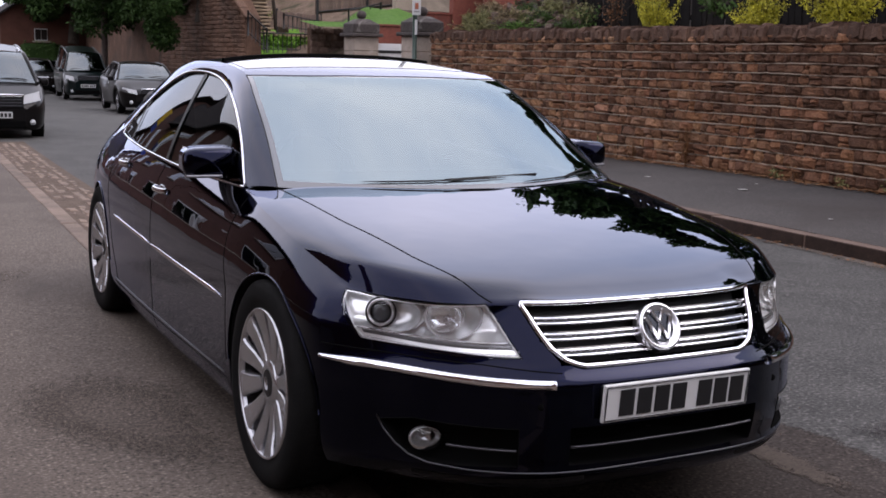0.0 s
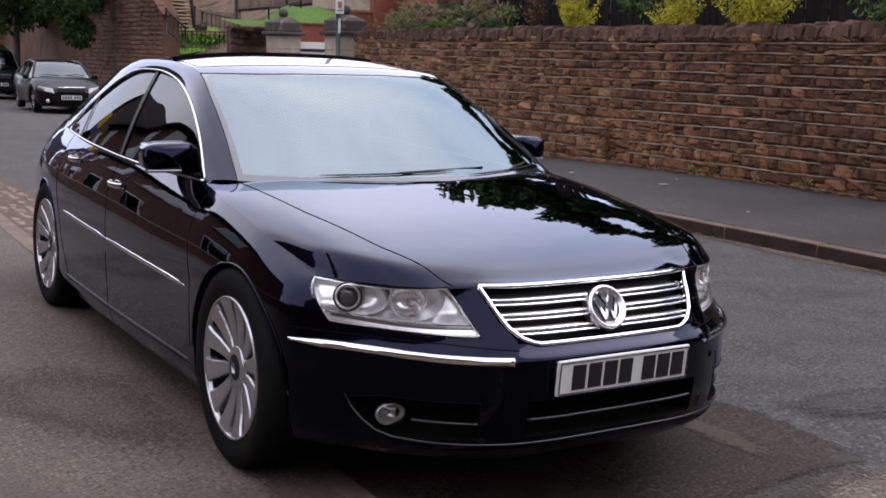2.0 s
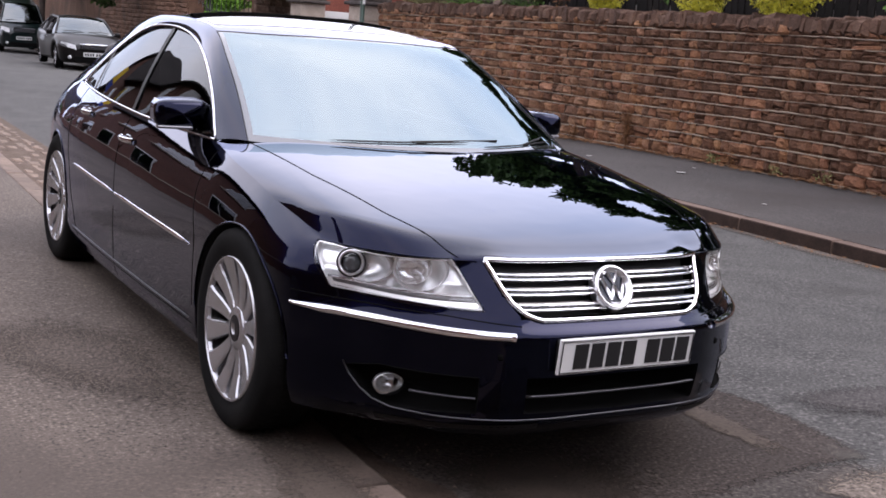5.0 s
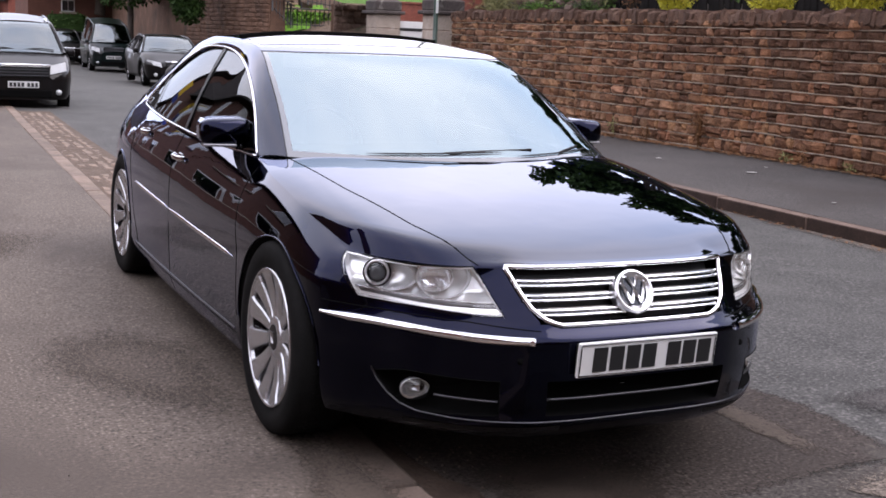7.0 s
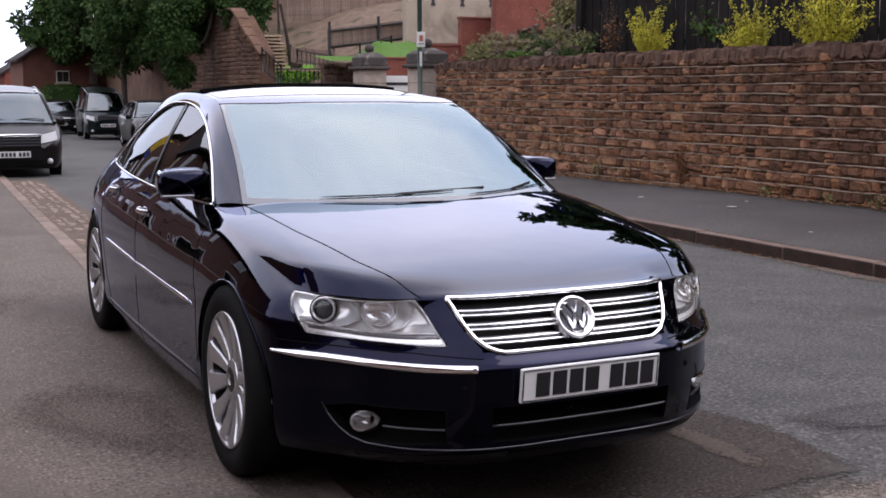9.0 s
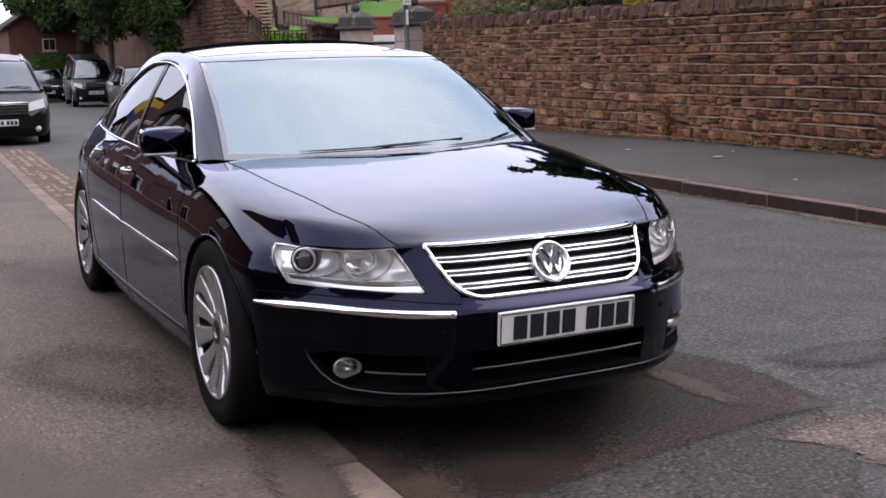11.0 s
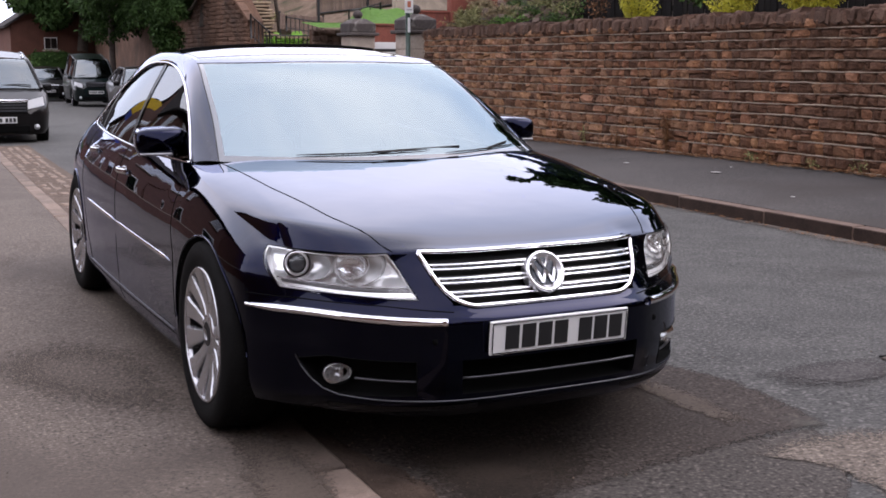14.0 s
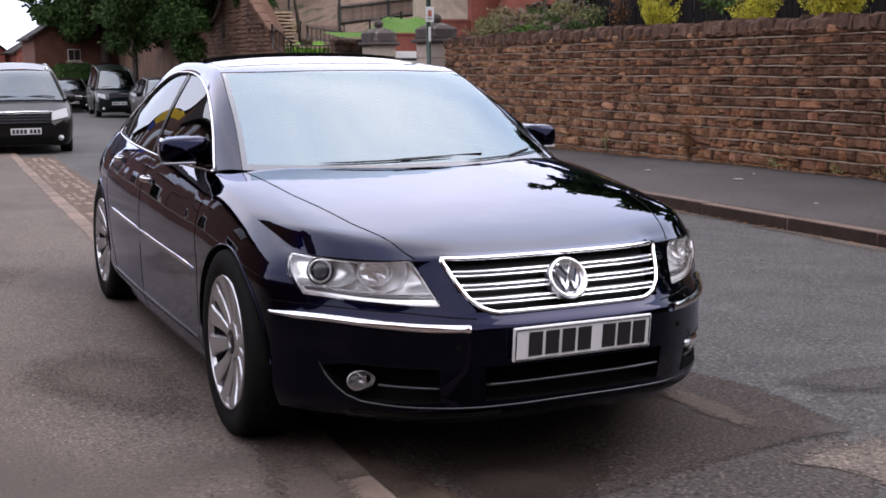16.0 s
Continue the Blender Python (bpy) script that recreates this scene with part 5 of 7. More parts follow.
# ---------- kerbs, setts, gutter ----------
def kerb_run(name, label, y0, y1, line, side, top, low, material, seed, long=.9, skip=()):
    """Separate kerbstones end to end; side: which way they reach from the line."""
    r = np.random.default_rng(seed)
    root = thing(name, Matrix.Identity(4), label, "kerb", kind="structure")
    y = y0
    while y < y1:
        l = long * r.uniform(.8, 1.15)
        if y < .30 < y + l:  # a joint below the saloon's nose
            l = max(.30 - y, .08)
        ym = y + l / 2
        if not any(a < ym < b for a, b in skip):
            h = top - low
            bm = bmesh.new()
            box_bm(bm, (.138, l - .012, h), (0, 0, 0), bevel=.014)
            # kerbstones alongside the saloon get a darker brown
            ob = part("kerbstone", bm, M["kerb_dark"] if material == M["kerb_stone"] and .2 < ym < 4.2 else material, root)
            if material == M["kerb_far"]:  # darker brown on the face towards the road
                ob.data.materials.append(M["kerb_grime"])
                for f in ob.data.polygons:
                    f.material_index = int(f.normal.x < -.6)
            x = line(min(ym, 70)) + side * .069
            slope = math.atan((line(ym + .5) - line(ym - .5)))
            ob.matrix_basis = Matrix.Translation((x + r.uniform(-.005, .005), ym, (top + low) / 2 + fall(ym) + r.uniform(-.006, .004))) @ Matrix.Rotation(-slope, 4, "Z")
        y += l
    return root


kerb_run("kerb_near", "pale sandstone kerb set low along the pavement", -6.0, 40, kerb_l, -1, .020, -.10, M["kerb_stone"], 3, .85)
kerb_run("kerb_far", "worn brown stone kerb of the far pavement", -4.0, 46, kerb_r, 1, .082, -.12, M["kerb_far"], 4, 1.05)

# stone setts in the gutter behind the saloon
setts = thing("gutter_setts", Matrix.Identity(4), "worn stone setts in the gutter", "setts", kind="structure")
shapes = [stone_mesh("sett", (.07, .19, .105), M["sett_stone"], 40 + i) for i in range(6)]
r = np.random.default_rng(11)
for row in range(4):
    y = 4.4 + .1 * (row % 2)
    while y < 17.5:
        l = .20 * r.uniform(.9, 1.15)
        s = new("sett", shapes[int(r.integers(6))])
        s.parent = setts
        x = kerb_l(y) + .075 + .118 * row
        if 3.3 < y:
            s.matrix_basis = Matrix.Translation((x, y, -.034 + fall(y) + r.uniform(-.008, .007))) @ Matrix.Rotation(radians(90), 4, "Y") @ Matrix.Rotation(r.uniform(-.05, .05), 4, "X") @ Matrix.Diagonal((1, l / .205, 1.04, 1))
        y += l
gut = []
for y in np.linspace(4.2, 18, 30):
    gut.append([(kerb_l(y) + .002, y, fall(y) + .004), (kerb_l(y) + .25, y, fall(y) - .001 + .004 * math.sin(3.1 * y)), (kerb_l(y) + .54, y, fall(y) + .001)])
tagged(sheet("gutter_bed", np.array(gut), M["dirt"], None, flip=True), "brown dirt between the gutter setts", "gutter", kind="structure")

# asphalt repairs in front of the saloon, and broken edges
def patch_mesh(name, outline, z, material, label, seed, soft=False, fade=1.6):
    r = np.random.default_rng(seed)
    pts = []
    o = np.array(outline, float)
    for a, b in zip(o, np.roll(o, -1, 0)):
        n = max(2, int(np.linalg.norm(b - a) / .055))
        for k in range(n):
            pts.append(a + (b - a) * k / n + r.normal(size=2) * .009)
    c = np.mean(pts, 0)
    v = [(c[0], c[1], z(c[0], c[1]))] + [(p[0], p[1], z(p[0], p[1])) for p in pts]
    # rings keep it on the road's curve
    rings, m = 16 if soft else 8, len(pts)
    v = [(c[0], c[1], z(c[0], c[1]))]
    for k in range(1, rings + 1):
        v += [((q := c + (p - c) * k / rings)[0], q[1], z(q[0], q[1]) - (.006 if k == rings and not soft else 0)) for p in pts]
    f = [(0, 1 + i, 1 + (i + 1) % m) for i in range(m)]
    f += [(1 + k * m + i, 1 + (k + 1) * m + i, 1 + (k + 1) * m + (i + 1) % m, 1 + k * m + (i + 1) % m) for k in range(rings - 1) for i in range(m)]
    ob = mesh_object(name, v, f, material, smooth=False)
    if soft:
        cover = ob.data.attributes.new("cover", "FLOAT", "POINT")
        cover.data.foreach_set("value", [1.0] + [1 - (k / rings) ** fade for k in range(1, rings + 1) for _ in pts])
    return tagged(ob, label, "road dirt" if soft else "road patch", kind="stuff" if soft else "structure")


def on_road(x, y):
    a, b = across(y, 0), across(y, 1)
    return road_z((x - a) / (b - a)) + fall(y) + .005


patch_mesh("road_patch_front", [(-.57, -.35), (-.1, -.22), (.55, -.10), (.95, -.04), (1.25, -.05), (1.30, .30), (1.32, .56), (1.21, 1.05), (1.10, 1.9), (.8, 2.6), (-.50, 2.8)], on_road, M["asphalt_patch"], "dark smooth asphalt repair in the road", 1, True, 26)

patch_mesh("road_patch_coarse", [(-.55, -.10), (-.2, -.02), (.3, .06), (.62, .06), (1.17, -.0), (1.10, -.28), (.74, -.62), (.45, -1.05), (-.05, -1.6), (-.57, -1.5)], lambda x, y: on_road(x, y) - .002, M["asphalt_coarse"], "dark coarse asphalt repair by the kerb", 6, True, 14)

# ---------- stone wall ----------
WALL_X, WALL_Y0, WALL_Y1 = 7.50, -9.0, 16.75
wall = block("wall_stone_boundary", (.40, WALL_Y1 - WALL_Y0, 1.86), (WALL_X + .207, (WALL_Y0 + WALL_Y1) / 2, .82), M["mortar"], bevel=.01)
tagged(wall, "old brown sandstone wall with pale ribbon pointing", "wall", kind="structure")
r = np.random.default_rng(21)
kinds = [rubble_mesh("wall_stone", M[("wall_stone", "wall_stone_grimy", "wall_stone_pale")[i // 28]], 60 + i % 28) for i in range(84)]
COURSES = np.r_[.0, .15, .15 + np.cumsum(np.linspace(1.14, .86, 13) * 1.64 / 13)]
placed, far_v, far_f, far_m = 0, [], [], []
for c in range(len(COURSES) - 1):
    z0, z1 = COURSES[c], COURSES[c + 1]
    y = WALL_Y0
    while y < WALL_Y1 - .1:
        l = min(r.uniform(.08, .19) + (r.uniform(0, .20) if r.uniform() < .32 else 0), WALL_Y1 - y)
        split = r.uniform() < .24
        cut = z0 + (z1 - z0) * r.uniform(.28, .72)
        for h0, h1 in (((z0, cut), (cut, z1)) if split else ((z0, z1),)):
            h = h1 - h0
            out = r.uniform(-.014, .016)
            m = Matrix.Translation((WALL_X + .012 - out, y + l / 2, (h0 + h1) / 2)) @ Matrix.Rotation(r.uniform(-.10, .10), 4, "Z") @ Matrix.Rotation(r.uniform(-.07, .07), 4, "X") @ Matrix.Diagonal((1, l * 1.04, h * 1.0, 1))
            # the older, blackened stones lie towards the top and the far garden
            old = r.uniform() < min(.85, max(.06, .10 + .15 * (10.0 - y) + .36 * (h0 - .9)))
            # paler, cleaner ones low down where the wall runs uphill
            fresh = not old and r.uniform() < min(.75, max(.04, .15 + .13 * (y - 8.5) - .35 * (h0 - .8)))
            me = kinds[int(r.integers(28)) + (28 if old else 56 if fresh else 0)]
            if 4.2 < y < 9.6 and placed < 300:
                s = new("stone", me)
                s.parent = wall
                s.matrix_basis = m
                placed += 1
            else:
                k = len(far_v)
                far_v += [tuple(m @ v.co) for v in me.vertices]
                far_f += [tuple(k + i for i in p.vertices) for p in me.polygons]
                far_m += [1 if old else 2 if fresh else 0] * len(me.polygons)
        y += l
rest = tagged(mesh_object("stones", far_v, far_f, M["wall_stone_far"], wall, smooth=False), kind="stuff")
rest.data.materials.append(M["wall_stone_grimy_far"])
rest.data.materials.append(M["wall_stone_pale_far"])
rest.data.polygons.foreach_set("material_index", far_m)
# pale ribbon pointing along each course, uneven and broken
for c, z in enumerate(COURSES[:-1]):
    n = 260
    yy = np.linspace(WALL_Y0, WALL_Y1, n)
    zz = z + .005 * np.sin(yy * 1.3 + c) + .003 * np.sin(yy * 4.1 + 2 * c) + r.normal(size=n) * .0018
    rr = .0076 + .0020 * np.sin(yy * 3.3 + c * 2) + r.normal(size=n) * .0014
    tube("pointing", np.stack([WALL_X - .030 + r.normal(size=n) * .003, yy, zz], -1), np.clip(rr, .0025, .011), M["mortar_strap"], wall, sides=5)
# rough upright coping
y = WALL_Y0
cop = []
for i in range(10):
    bm = bmesh.new()
    box_bm(bm, (1, 1, 1), bevel=.15, segments=2)
    for v in bm.verts:
        v.co += Vector(r.normal(size=3) * [.03, .08, .09])
    me = bpy.data.meshes.new("coping_stone")
    bm.to_mesh(me)
    bm.free()
    me.materials.append(M["coping_stone"])
    cop.append(me)
while y < WALL_Y1 - .05:
    w, h = r.uniform(.055, .12), r.uniform(.13, .20)
    m = Matrix.Translation((WALL_X + .20 + r.uniform(-.03, .02), y + w / 2, 1.725 + h / 2 - .01)) @ Matrix.Rotation(r.uniform(-.05, .22), 4, "X") @ Matrix.Rotation(r.uniform(-.1, .1), 4, "Z") @ Matrix.Diagonal((.46, w * 1.12, h, 1))
    s = new("coping_stone", cop[int(r.integers(10))])
    s.parent = wall
    s.matrix_basis = m
    y += w * .96
# leaf litter and weeds along the foot
count = 1500
yy = r.uniform(3.5, 13.5, count)
xx = WALL_X - .02 - np.abs(r.normal(size=count)) * .12
v, f = [], []
for i in range(count):
    a, s = r.uniform(0, 6.3), r.uniform(.012, .038)
    z = .148 + fall(yy[i]) + r.uniform(.002, .02)
    for da, k in ((0, 1), (1.6, .6), (3.1, 1), (4.7, .6)):
        v.append((xx[i] + s * k * math.cos(a + da), yy[i] + s * k * math.sin(a + da), z + r.uniform(-.004, .012)))
    f.append((4 * i, 4 * i + 1, 4 * i + 2, 4 * i + 3))
tagged(mesh_object("leaf_litter", v, f, M["leaf_dry"], smooth=False), "dry orange-brown leaves along the wall's foot", "leaf litter", kind="stuff")


r2 = np.random.default_rng(83)
v, f = [], []
for i in range(420):
    y = r2.uniform(1.5, 16)
    x, a, s = kerb_r(y) - .015 - abs(r2.normal()) * .06, r2.uniform(0, 6.3), r2.uniform(.010, .028)
    z = road_z(1) + fall(y) + r2.uniform(.003, .016)
    for da, k in ((0, 1), (1.6, .6), (3.1, 1), (4.7, .6)):
        v.append((x + s * k * math.cos(a + da), y + s * k * math.sin(a + da), z + r2.uniform(-.002, .008)))
    f.append((4 * i, 4 * i + 1, 4 * i + 2, 4 * i + 3))
tagged(mesh_object("leaf_litter", v, f, M["leaf_dry"], smooth=False), "dry brown leaves gathered along the far kerb", "leaf litter", kind="stuff")


def weed(at, h, n, material, label, seed, spread=.12):
    r = np.random.default_rng(seed)
    root = thing("weed", Matrix.Translation(at), label, "weed", "weeds along the wall")
    v, f = [], []
    for i in range(n):
        a, l, b = r.uniform(0, 6.3), h * r.uniform(.45, 1), r.uniform(.1, 1) * spread
        for q in range(5):
            k = q / 4
            p = np.array([math.cos(a) * b * k ** 1.6 * (.5 if math.cos(a) > 0 else 1), math.sin(a) * b * k ** 1.6, l * k])
            wd = .006 * (1 - k * .8)
            v += [p + [-math.sin(a) * wd, math.cos(a) * wd, 0], p - [-math.sin(a) * wd, math.cos(a) * wd, 0]]
        o = 10 * i
        f += [(o + 2 * q, o + 2 * q + 1, o + 2 * q + 3, o + 2 * q + 2) for q in range(4)]
    mesh_object("stalk", v, f, material, root, smooth=False)
    leaves("leaves", [(-.02, 0, h * .55, spread * .7, spread, h * .4)], n * 3, .018, material, root, seed=seed)
    return root


weed((WALL_X - .05, 9.25, .13), .56, 80, M["leaf_dry"], "dry brown weed at the foot of the stone wall", 5, .16)
for i, (y, h) in enumerate(((5.9, .16), (7.3, .22), (7.6, .15), (10.4, .2), (11.2, .28), (11.9, .24), (6.6, .12))):
    weed((WALL_X - .04, y, .14), h, 16, M["leaf_dry"] if i % 2 else M["leaf_pale"], "small withered weed at the foot of the stone wall", 20 + i, .10)
for i, (x, y, w) in enumerate(((6.35, 6.9, .10), (6.15, 8.3, .075), (6.9, 7.3, .05), (5.6, 4.9, .04))):
    bm = bmesh.new()
    box_bm(bm, (w, w * .6, .006), bevel=.002, segments=1)
    ob = tagged(part("litter_scrap", bm, M["paper"]), "small pale scrap of litter on the pavement", "litter", "litter scraps")
    ob.matrix_basis = pose(x, y, .128 if x > 6 else .108, 0, 2, 30 * i)

# ---------- garden above the wall ----------
bank = np.array([[(WALL_X + .35, y, 1.80), (8.2, y, 1.86), (9.0, y, 1.95 + max(0, y - 13) * .10), (10.5, y, 2.2 + max(0, y - 13) * .16), (14, y, 2.8 + max(0, y - 13) * .12), (60, y, 3.5)] for y in np.linspace(WALL_Y0, 16.7, 16)])
tagged(sheet("garden_bank", bank, M["soil"], None, flip=True), "dark soil bank behind the stone wall", "bank", kind="structure")
fence = thing("board_fence", Matrix.Identity(4), "dark stained close-boarded wooden fence behind the shrubs", "fence")
r = np.random.default_rng(31)
y = -8.0
bmesh_board = []
for i in range(4):
    bm = bmesh.new()
    box_bm(bm, (.022, .118, 1.9), bevel=.004, segments=1)
    me = bpy.data.meshes.new("board")
    bm.to_mesh(me)
    bm.free()
    me.materials.append(M["fence_dark"])
    bmesh_board.append(me)
while y < 13.9:
    ob = new("board", bmesh_board[int(r.integers(4))])
    ob.parent = fence
    ob.matrix_basis = Matrix.Translation((8.95 + (.012 if int(y * 8) % 2 else 0), y, 2.72 + r.uniform(-.02, .02))) @ Matrix.Rotation(r.uniform(-.03, .03), 4, "X")
    y += .125
for z in (2.1, 3.2):
    block("rail", (.05, 21.8, .08), (8.99, 2.95, z), M["fence_dark"], fence)
for y in np.arange(-7.8, 14, 2.4):
    block("post", (.10, .10, 2.0), (9.03, y, 2.75), M["fence_dark"], fence)
block("end_post", (.16, .16, 2.3), (8.93, 13.98, 2.9), M["fence_dark"], fence)


def shrub(name, at, radii, n, size, material, label, seed, sprigs=34, long=1.7):
    r = np.random.default_rng(seed)
    root = thing(name, Matrix.Translation(at), label, "shrub", "shrubs above the wall")
    cl = [(0, 0, radii[2] * .55, radii[0] * .5, radii[1] * .5, radii[2] * .45)]
    for i in range(sprigs):
        a, e = r.uniform(0, 6.3), r.uniform(.1, 1.35)
        d = np.array([math.cos(a) * math.cos(e) * radii[0], math.sin(a) * math.cos(e) * radii[1], (.35 + math.sin(e)) * radii[2]])
        l = r.uniform(.7, 1.4)
        for q in (.35, .5, .65, .8, .93, 1.04):
            w_ = .17 * (1.2 - q)
            cl.append((*(d * l * q + r.normal(size=3) * .012), radii[0] * w_ + .012, radii[1] * w_ + .012, radii[2] * w_ + .02))
        limb("stem", [(0, 0, 0), tuple(d * .5 + [0, 0, .05]), tuple(d * l)], .010, .003, M["bark"], root, 5)
    leaves("leaves", cl, n, size, material, root, seed=seed, long=long)
    return root


shrub("yellow_shrub", (8.2, 11.05, 1.82), (.30, .46, .52), 8600, 0.017, M["leaf_yellow"], "bright yellow-leaved shrub behind the wall's coping", 1)
shrub("yellow_shrub", (8.2, 8.88, 1.82), (.26, .38, .44), 6600, 0.017, M["leaf_yellow"], "smaller yellow-leaved shrub behind the wall's coping", 2)
shrub("yellow_shrub", (8.2, 7.50, 1.82), (.34, .60, .60), 12500, 0.018, M["leaf_yellow"], "large yellow-leaved shrub behind the wall's coping", 3, 60)
shrub("green_shrub", (8.3, 5.45, 1.86), (.34, .75, .34), 2600, .034, M["leaf_mid"], "low dark green shrub behind the wall's coping", 4)
shrub("green_shrub", (8.5, 10.1, 2.1), (.22, .40, .26), 260, .045, M["leaf_mid"], "thin green shrub against the dark fence", 5)
shrub("dry_shrub", (8.45, 12.4, 1.9), (.22, .26, .62), 420, .022, M["leaf_dry"], "dry brown upright stems against the fence", 6, 22)
shrub("ground_cover", (7.85, 14.3, 1.88), (.25, .6, .12), 1600, .022, M["leaf_green"], "green trailing plant over the coping", 7)
shrub("green_shrub", (8.6, 13.4, 1.95), (.2, .3, .25), 350, .03, M["leaf_mid"], "green plant at the fence end", 8)
shrub("pale_grass", (8.1, 16.2, 1.86), (.3, .7, .20), 3200, .011, M["leaf_pale"], "pale dry grass on the rockery", 9, 40, 7)
shrub("pale_grass", (8.5, 15.2, 2.0), (.3, .6, .2), 2600, .011, M["leaf_pale"], "pale dry grass among rocks", 10, 40, 7)
shrub("green_shrub", (9.7, 15.8, 2.5), (.5, .8, .55), 1100, .045, M["leaf_pale"], "pale green shrub above the rockery", 12)
shrub("green_shrub", (9.9, 14.6, 2.7), (.5, .6, .6), 1000, .045, M["leaf_mid"], "green shrub at the top of the rockery", 13)
r = np.random.default_rng(41)
for i in range(80):
    me = stone_mesh("rock", (.10, .12, .08), M["bank_rock"], 200 + i)
    ob = tagged(new("rock", me), "pinkish-grey rock in the rockery bank", "rock", "rockery rocks")
    y, x = r.uniform(13.2, 16.6), r.uniform(8.05, 9.6)
    ob.matrix_basis = Matrix.Translation((x, y, 1.96 + (x - 8.2) * .33 + max(0, y - 13) * .06)) @ Matrix.Rotation(r.uniform(0, 6.3), 4, "Z") @ Matrix.Rotation(r.uniform(-.6, .6), 4, "Y") @ Matrix.Diagonal((*r.uniform(.5, 1.25, 3), 1))
for i in range(9):
    y, x = 13.2 + .42 * i, 8.15 + .16 * ((i * 3) % 7)
    shrub("rockery_plant", (x, y, 1.90 + (x - 8.2) * .33 + max(0, y - 13) * .06), (.24, .38, .14), 1500, .014, M[("leaf_mid", "leaf_pale", "leaf_straw")[i % 3]], ("low green plant among the rocks", "pale dry grass tuft among the rocks", "dry straw-coloured grass among the rocks")[i % 3], 700 + i, 22, (2.2, 6, 6)[i % 3])
# trees behind the fence, whose crowns show in the bonnet
def garden_tree(at, reach, low, high, count, label, seed):
    """reach: half lengths of the crown across and along the road."""
    r = np.random.default_rng(seed)
    tree = thing("tree", Matrix.Translation(at), label, "tree", "trees behind the board fence")
    limb("trunk", [(0, 0, -.2), (.1, .05, (low + high) * .2), (-.1, .1, (low + high) * .4), (0, 0, high * .85)], .20, .06, M["bark"], tree, 10)
    cl = []
    for i in range(60):
        a, q, z = r.uniform(0, 6.3), r.uniform(.2, 1) ** .5, r.uniform(0, 1)
        w = math.sqrt(max(0, 1 - (1.7 * z - .75) ** 2 * .75))
        d = np.array([math.cos(a) * reach[0] * q * w, math.sin(a) * reach[1] * q * w, low + (high - low) * z])
        cl.append((*d, r.uniform(.25, .6), r.uniform(.25, .6), r.uniform(.16, .38)))
        # ragged sprigs at the outside
        for _ in range(3):
            o = d + np.array([d[0], d[1], .4]) / (np.linalg.norm(d[:2]) + .3) * r.uniform(.15, .55) + r.normal(size=3) * .15
            cl.append((*o, .24, .24, .15))
        if i % 3 == 0:
            limb("limb", [(0, 0, low * .8), tuple(d * [.5, .5, .75]), tuple(d)], .06, .012, M["bark"], tree, 6)
    leaves("crown", cl, count, .10, M["leaf_dark"], tree, seed=seed)
    return tree


garden_tree((10.9, 13.3, 2.0), (1.9, 2.7), 1.8, 5.6, 52000, "leafy dark green tree behind the board fence", 51)
garden_tree((11.2, 9.0, 2.0), (1.9, 3.2), 1.8, 5.6, 52000, "broad dark green tree behind the board fence", 52)
garden_tree((11.4, 3.8, 2.0), (2.0, 2.9), 1.8, 5.7, 44000, "dense dark tree behind the yellow shrubs", 53)

# ---------- gate piers and sign ----------
def gate_pier(at, w, slab, label):
    root = thing("gate_pier", Matrix.Translation(at), label, "gate pier", "gate piers")
    h = (slab + .15) / 7
    for k in range(7):
        block("course", (w, w, h - .006), (0, 0, -.15 + h * (k + .5)), M["pier_stone"], root, bevel=.012)
    block("cap_slab", (w + .16, w + .16, .07), (0, 0, slab + .035), M["pier_dark"], root, bevel=.02)
    block("cap_mould", (w + .04, w + .04, .20), (0, 0, slab + .17), M["pier_dark"], root, bevel=.025)
    bm = bmesh.new()
    made = box_bm(bm, (w, w, .10), (0, 0, slab + .32))
    for v in made:
        if v.co.z > slab + .32:
            v.co.x, v.co.y = v.co.x * .42, v.co.y * .42
    part("cap_slope", bm, M["pier_dark"], root, "weathered sloping cap")
    lathe("ball", [(slab + z, r_) for z, r_ in ((.35, .05), (.375, .055), (.395, .085), (.44, .105), (.49, .10), (.53, .07), (.555, .0))], M["pier_dark"], root, "round stone ball finial", 20, "z")
    return root


gate_pier((7.72, 20.55, -.10), .56, 1.93, "pale sandstone gate pier with a dark cap and ball")
gate_pier((7.62, 17.40, -.08), .58, 1.90, "sandstone gate pier with a broad dark cap at the wall's end")
sign = thing("sign_post", Matrix.Translation((7.27, 16.98, .0)), "dark green post with a small white notice", "sign post")
tube("post", [(0, 0, 0), (0, 0, 2.2), (0, 0, 5.2)], .045, M["sign_green"], sign, sides=10, up=(1, 0, 0))
plate_ = block("notice", (.17, .012, .28), (0, -.055, 2.33), M["sign_white"], sign, "white notice with a dark mark", bevel=.003)
block("mark", (.07, .008, .11), (0, -.064, 2.35), M["sign_red"], plate_, bevel=.002)
block("mark", (.11, .008, .012), (0, -.064, 2.25), M["black_matt"], plate_, bevel=.001)
block("sleeve", (.05, .012, .27), (0, -.05, 1.97), M["sign_white"], sign, bevel=.003)
gate_board = thing("white_board", Matrix.Translation((8.3, 20.4, .60)), "low white painted board between the gate piers", "board")
block("panel", (.62, .05, .34), (0, 0, .93), M["sign_white"], gate_board, bevel=.006)
block("panel", (.16, .05, .50), (-.36, 0, 1.10), M["sign_white"], gate_board, bevel=.05)
block("strap", (.72, .06, .06), (-.02, -.01, .93), M["black_matt"], gate_board, bevel=.004)
block("post", (.08, .06, .95), (-.2, .04, .30), M["sign_white"], gate_board, bevel=.006)
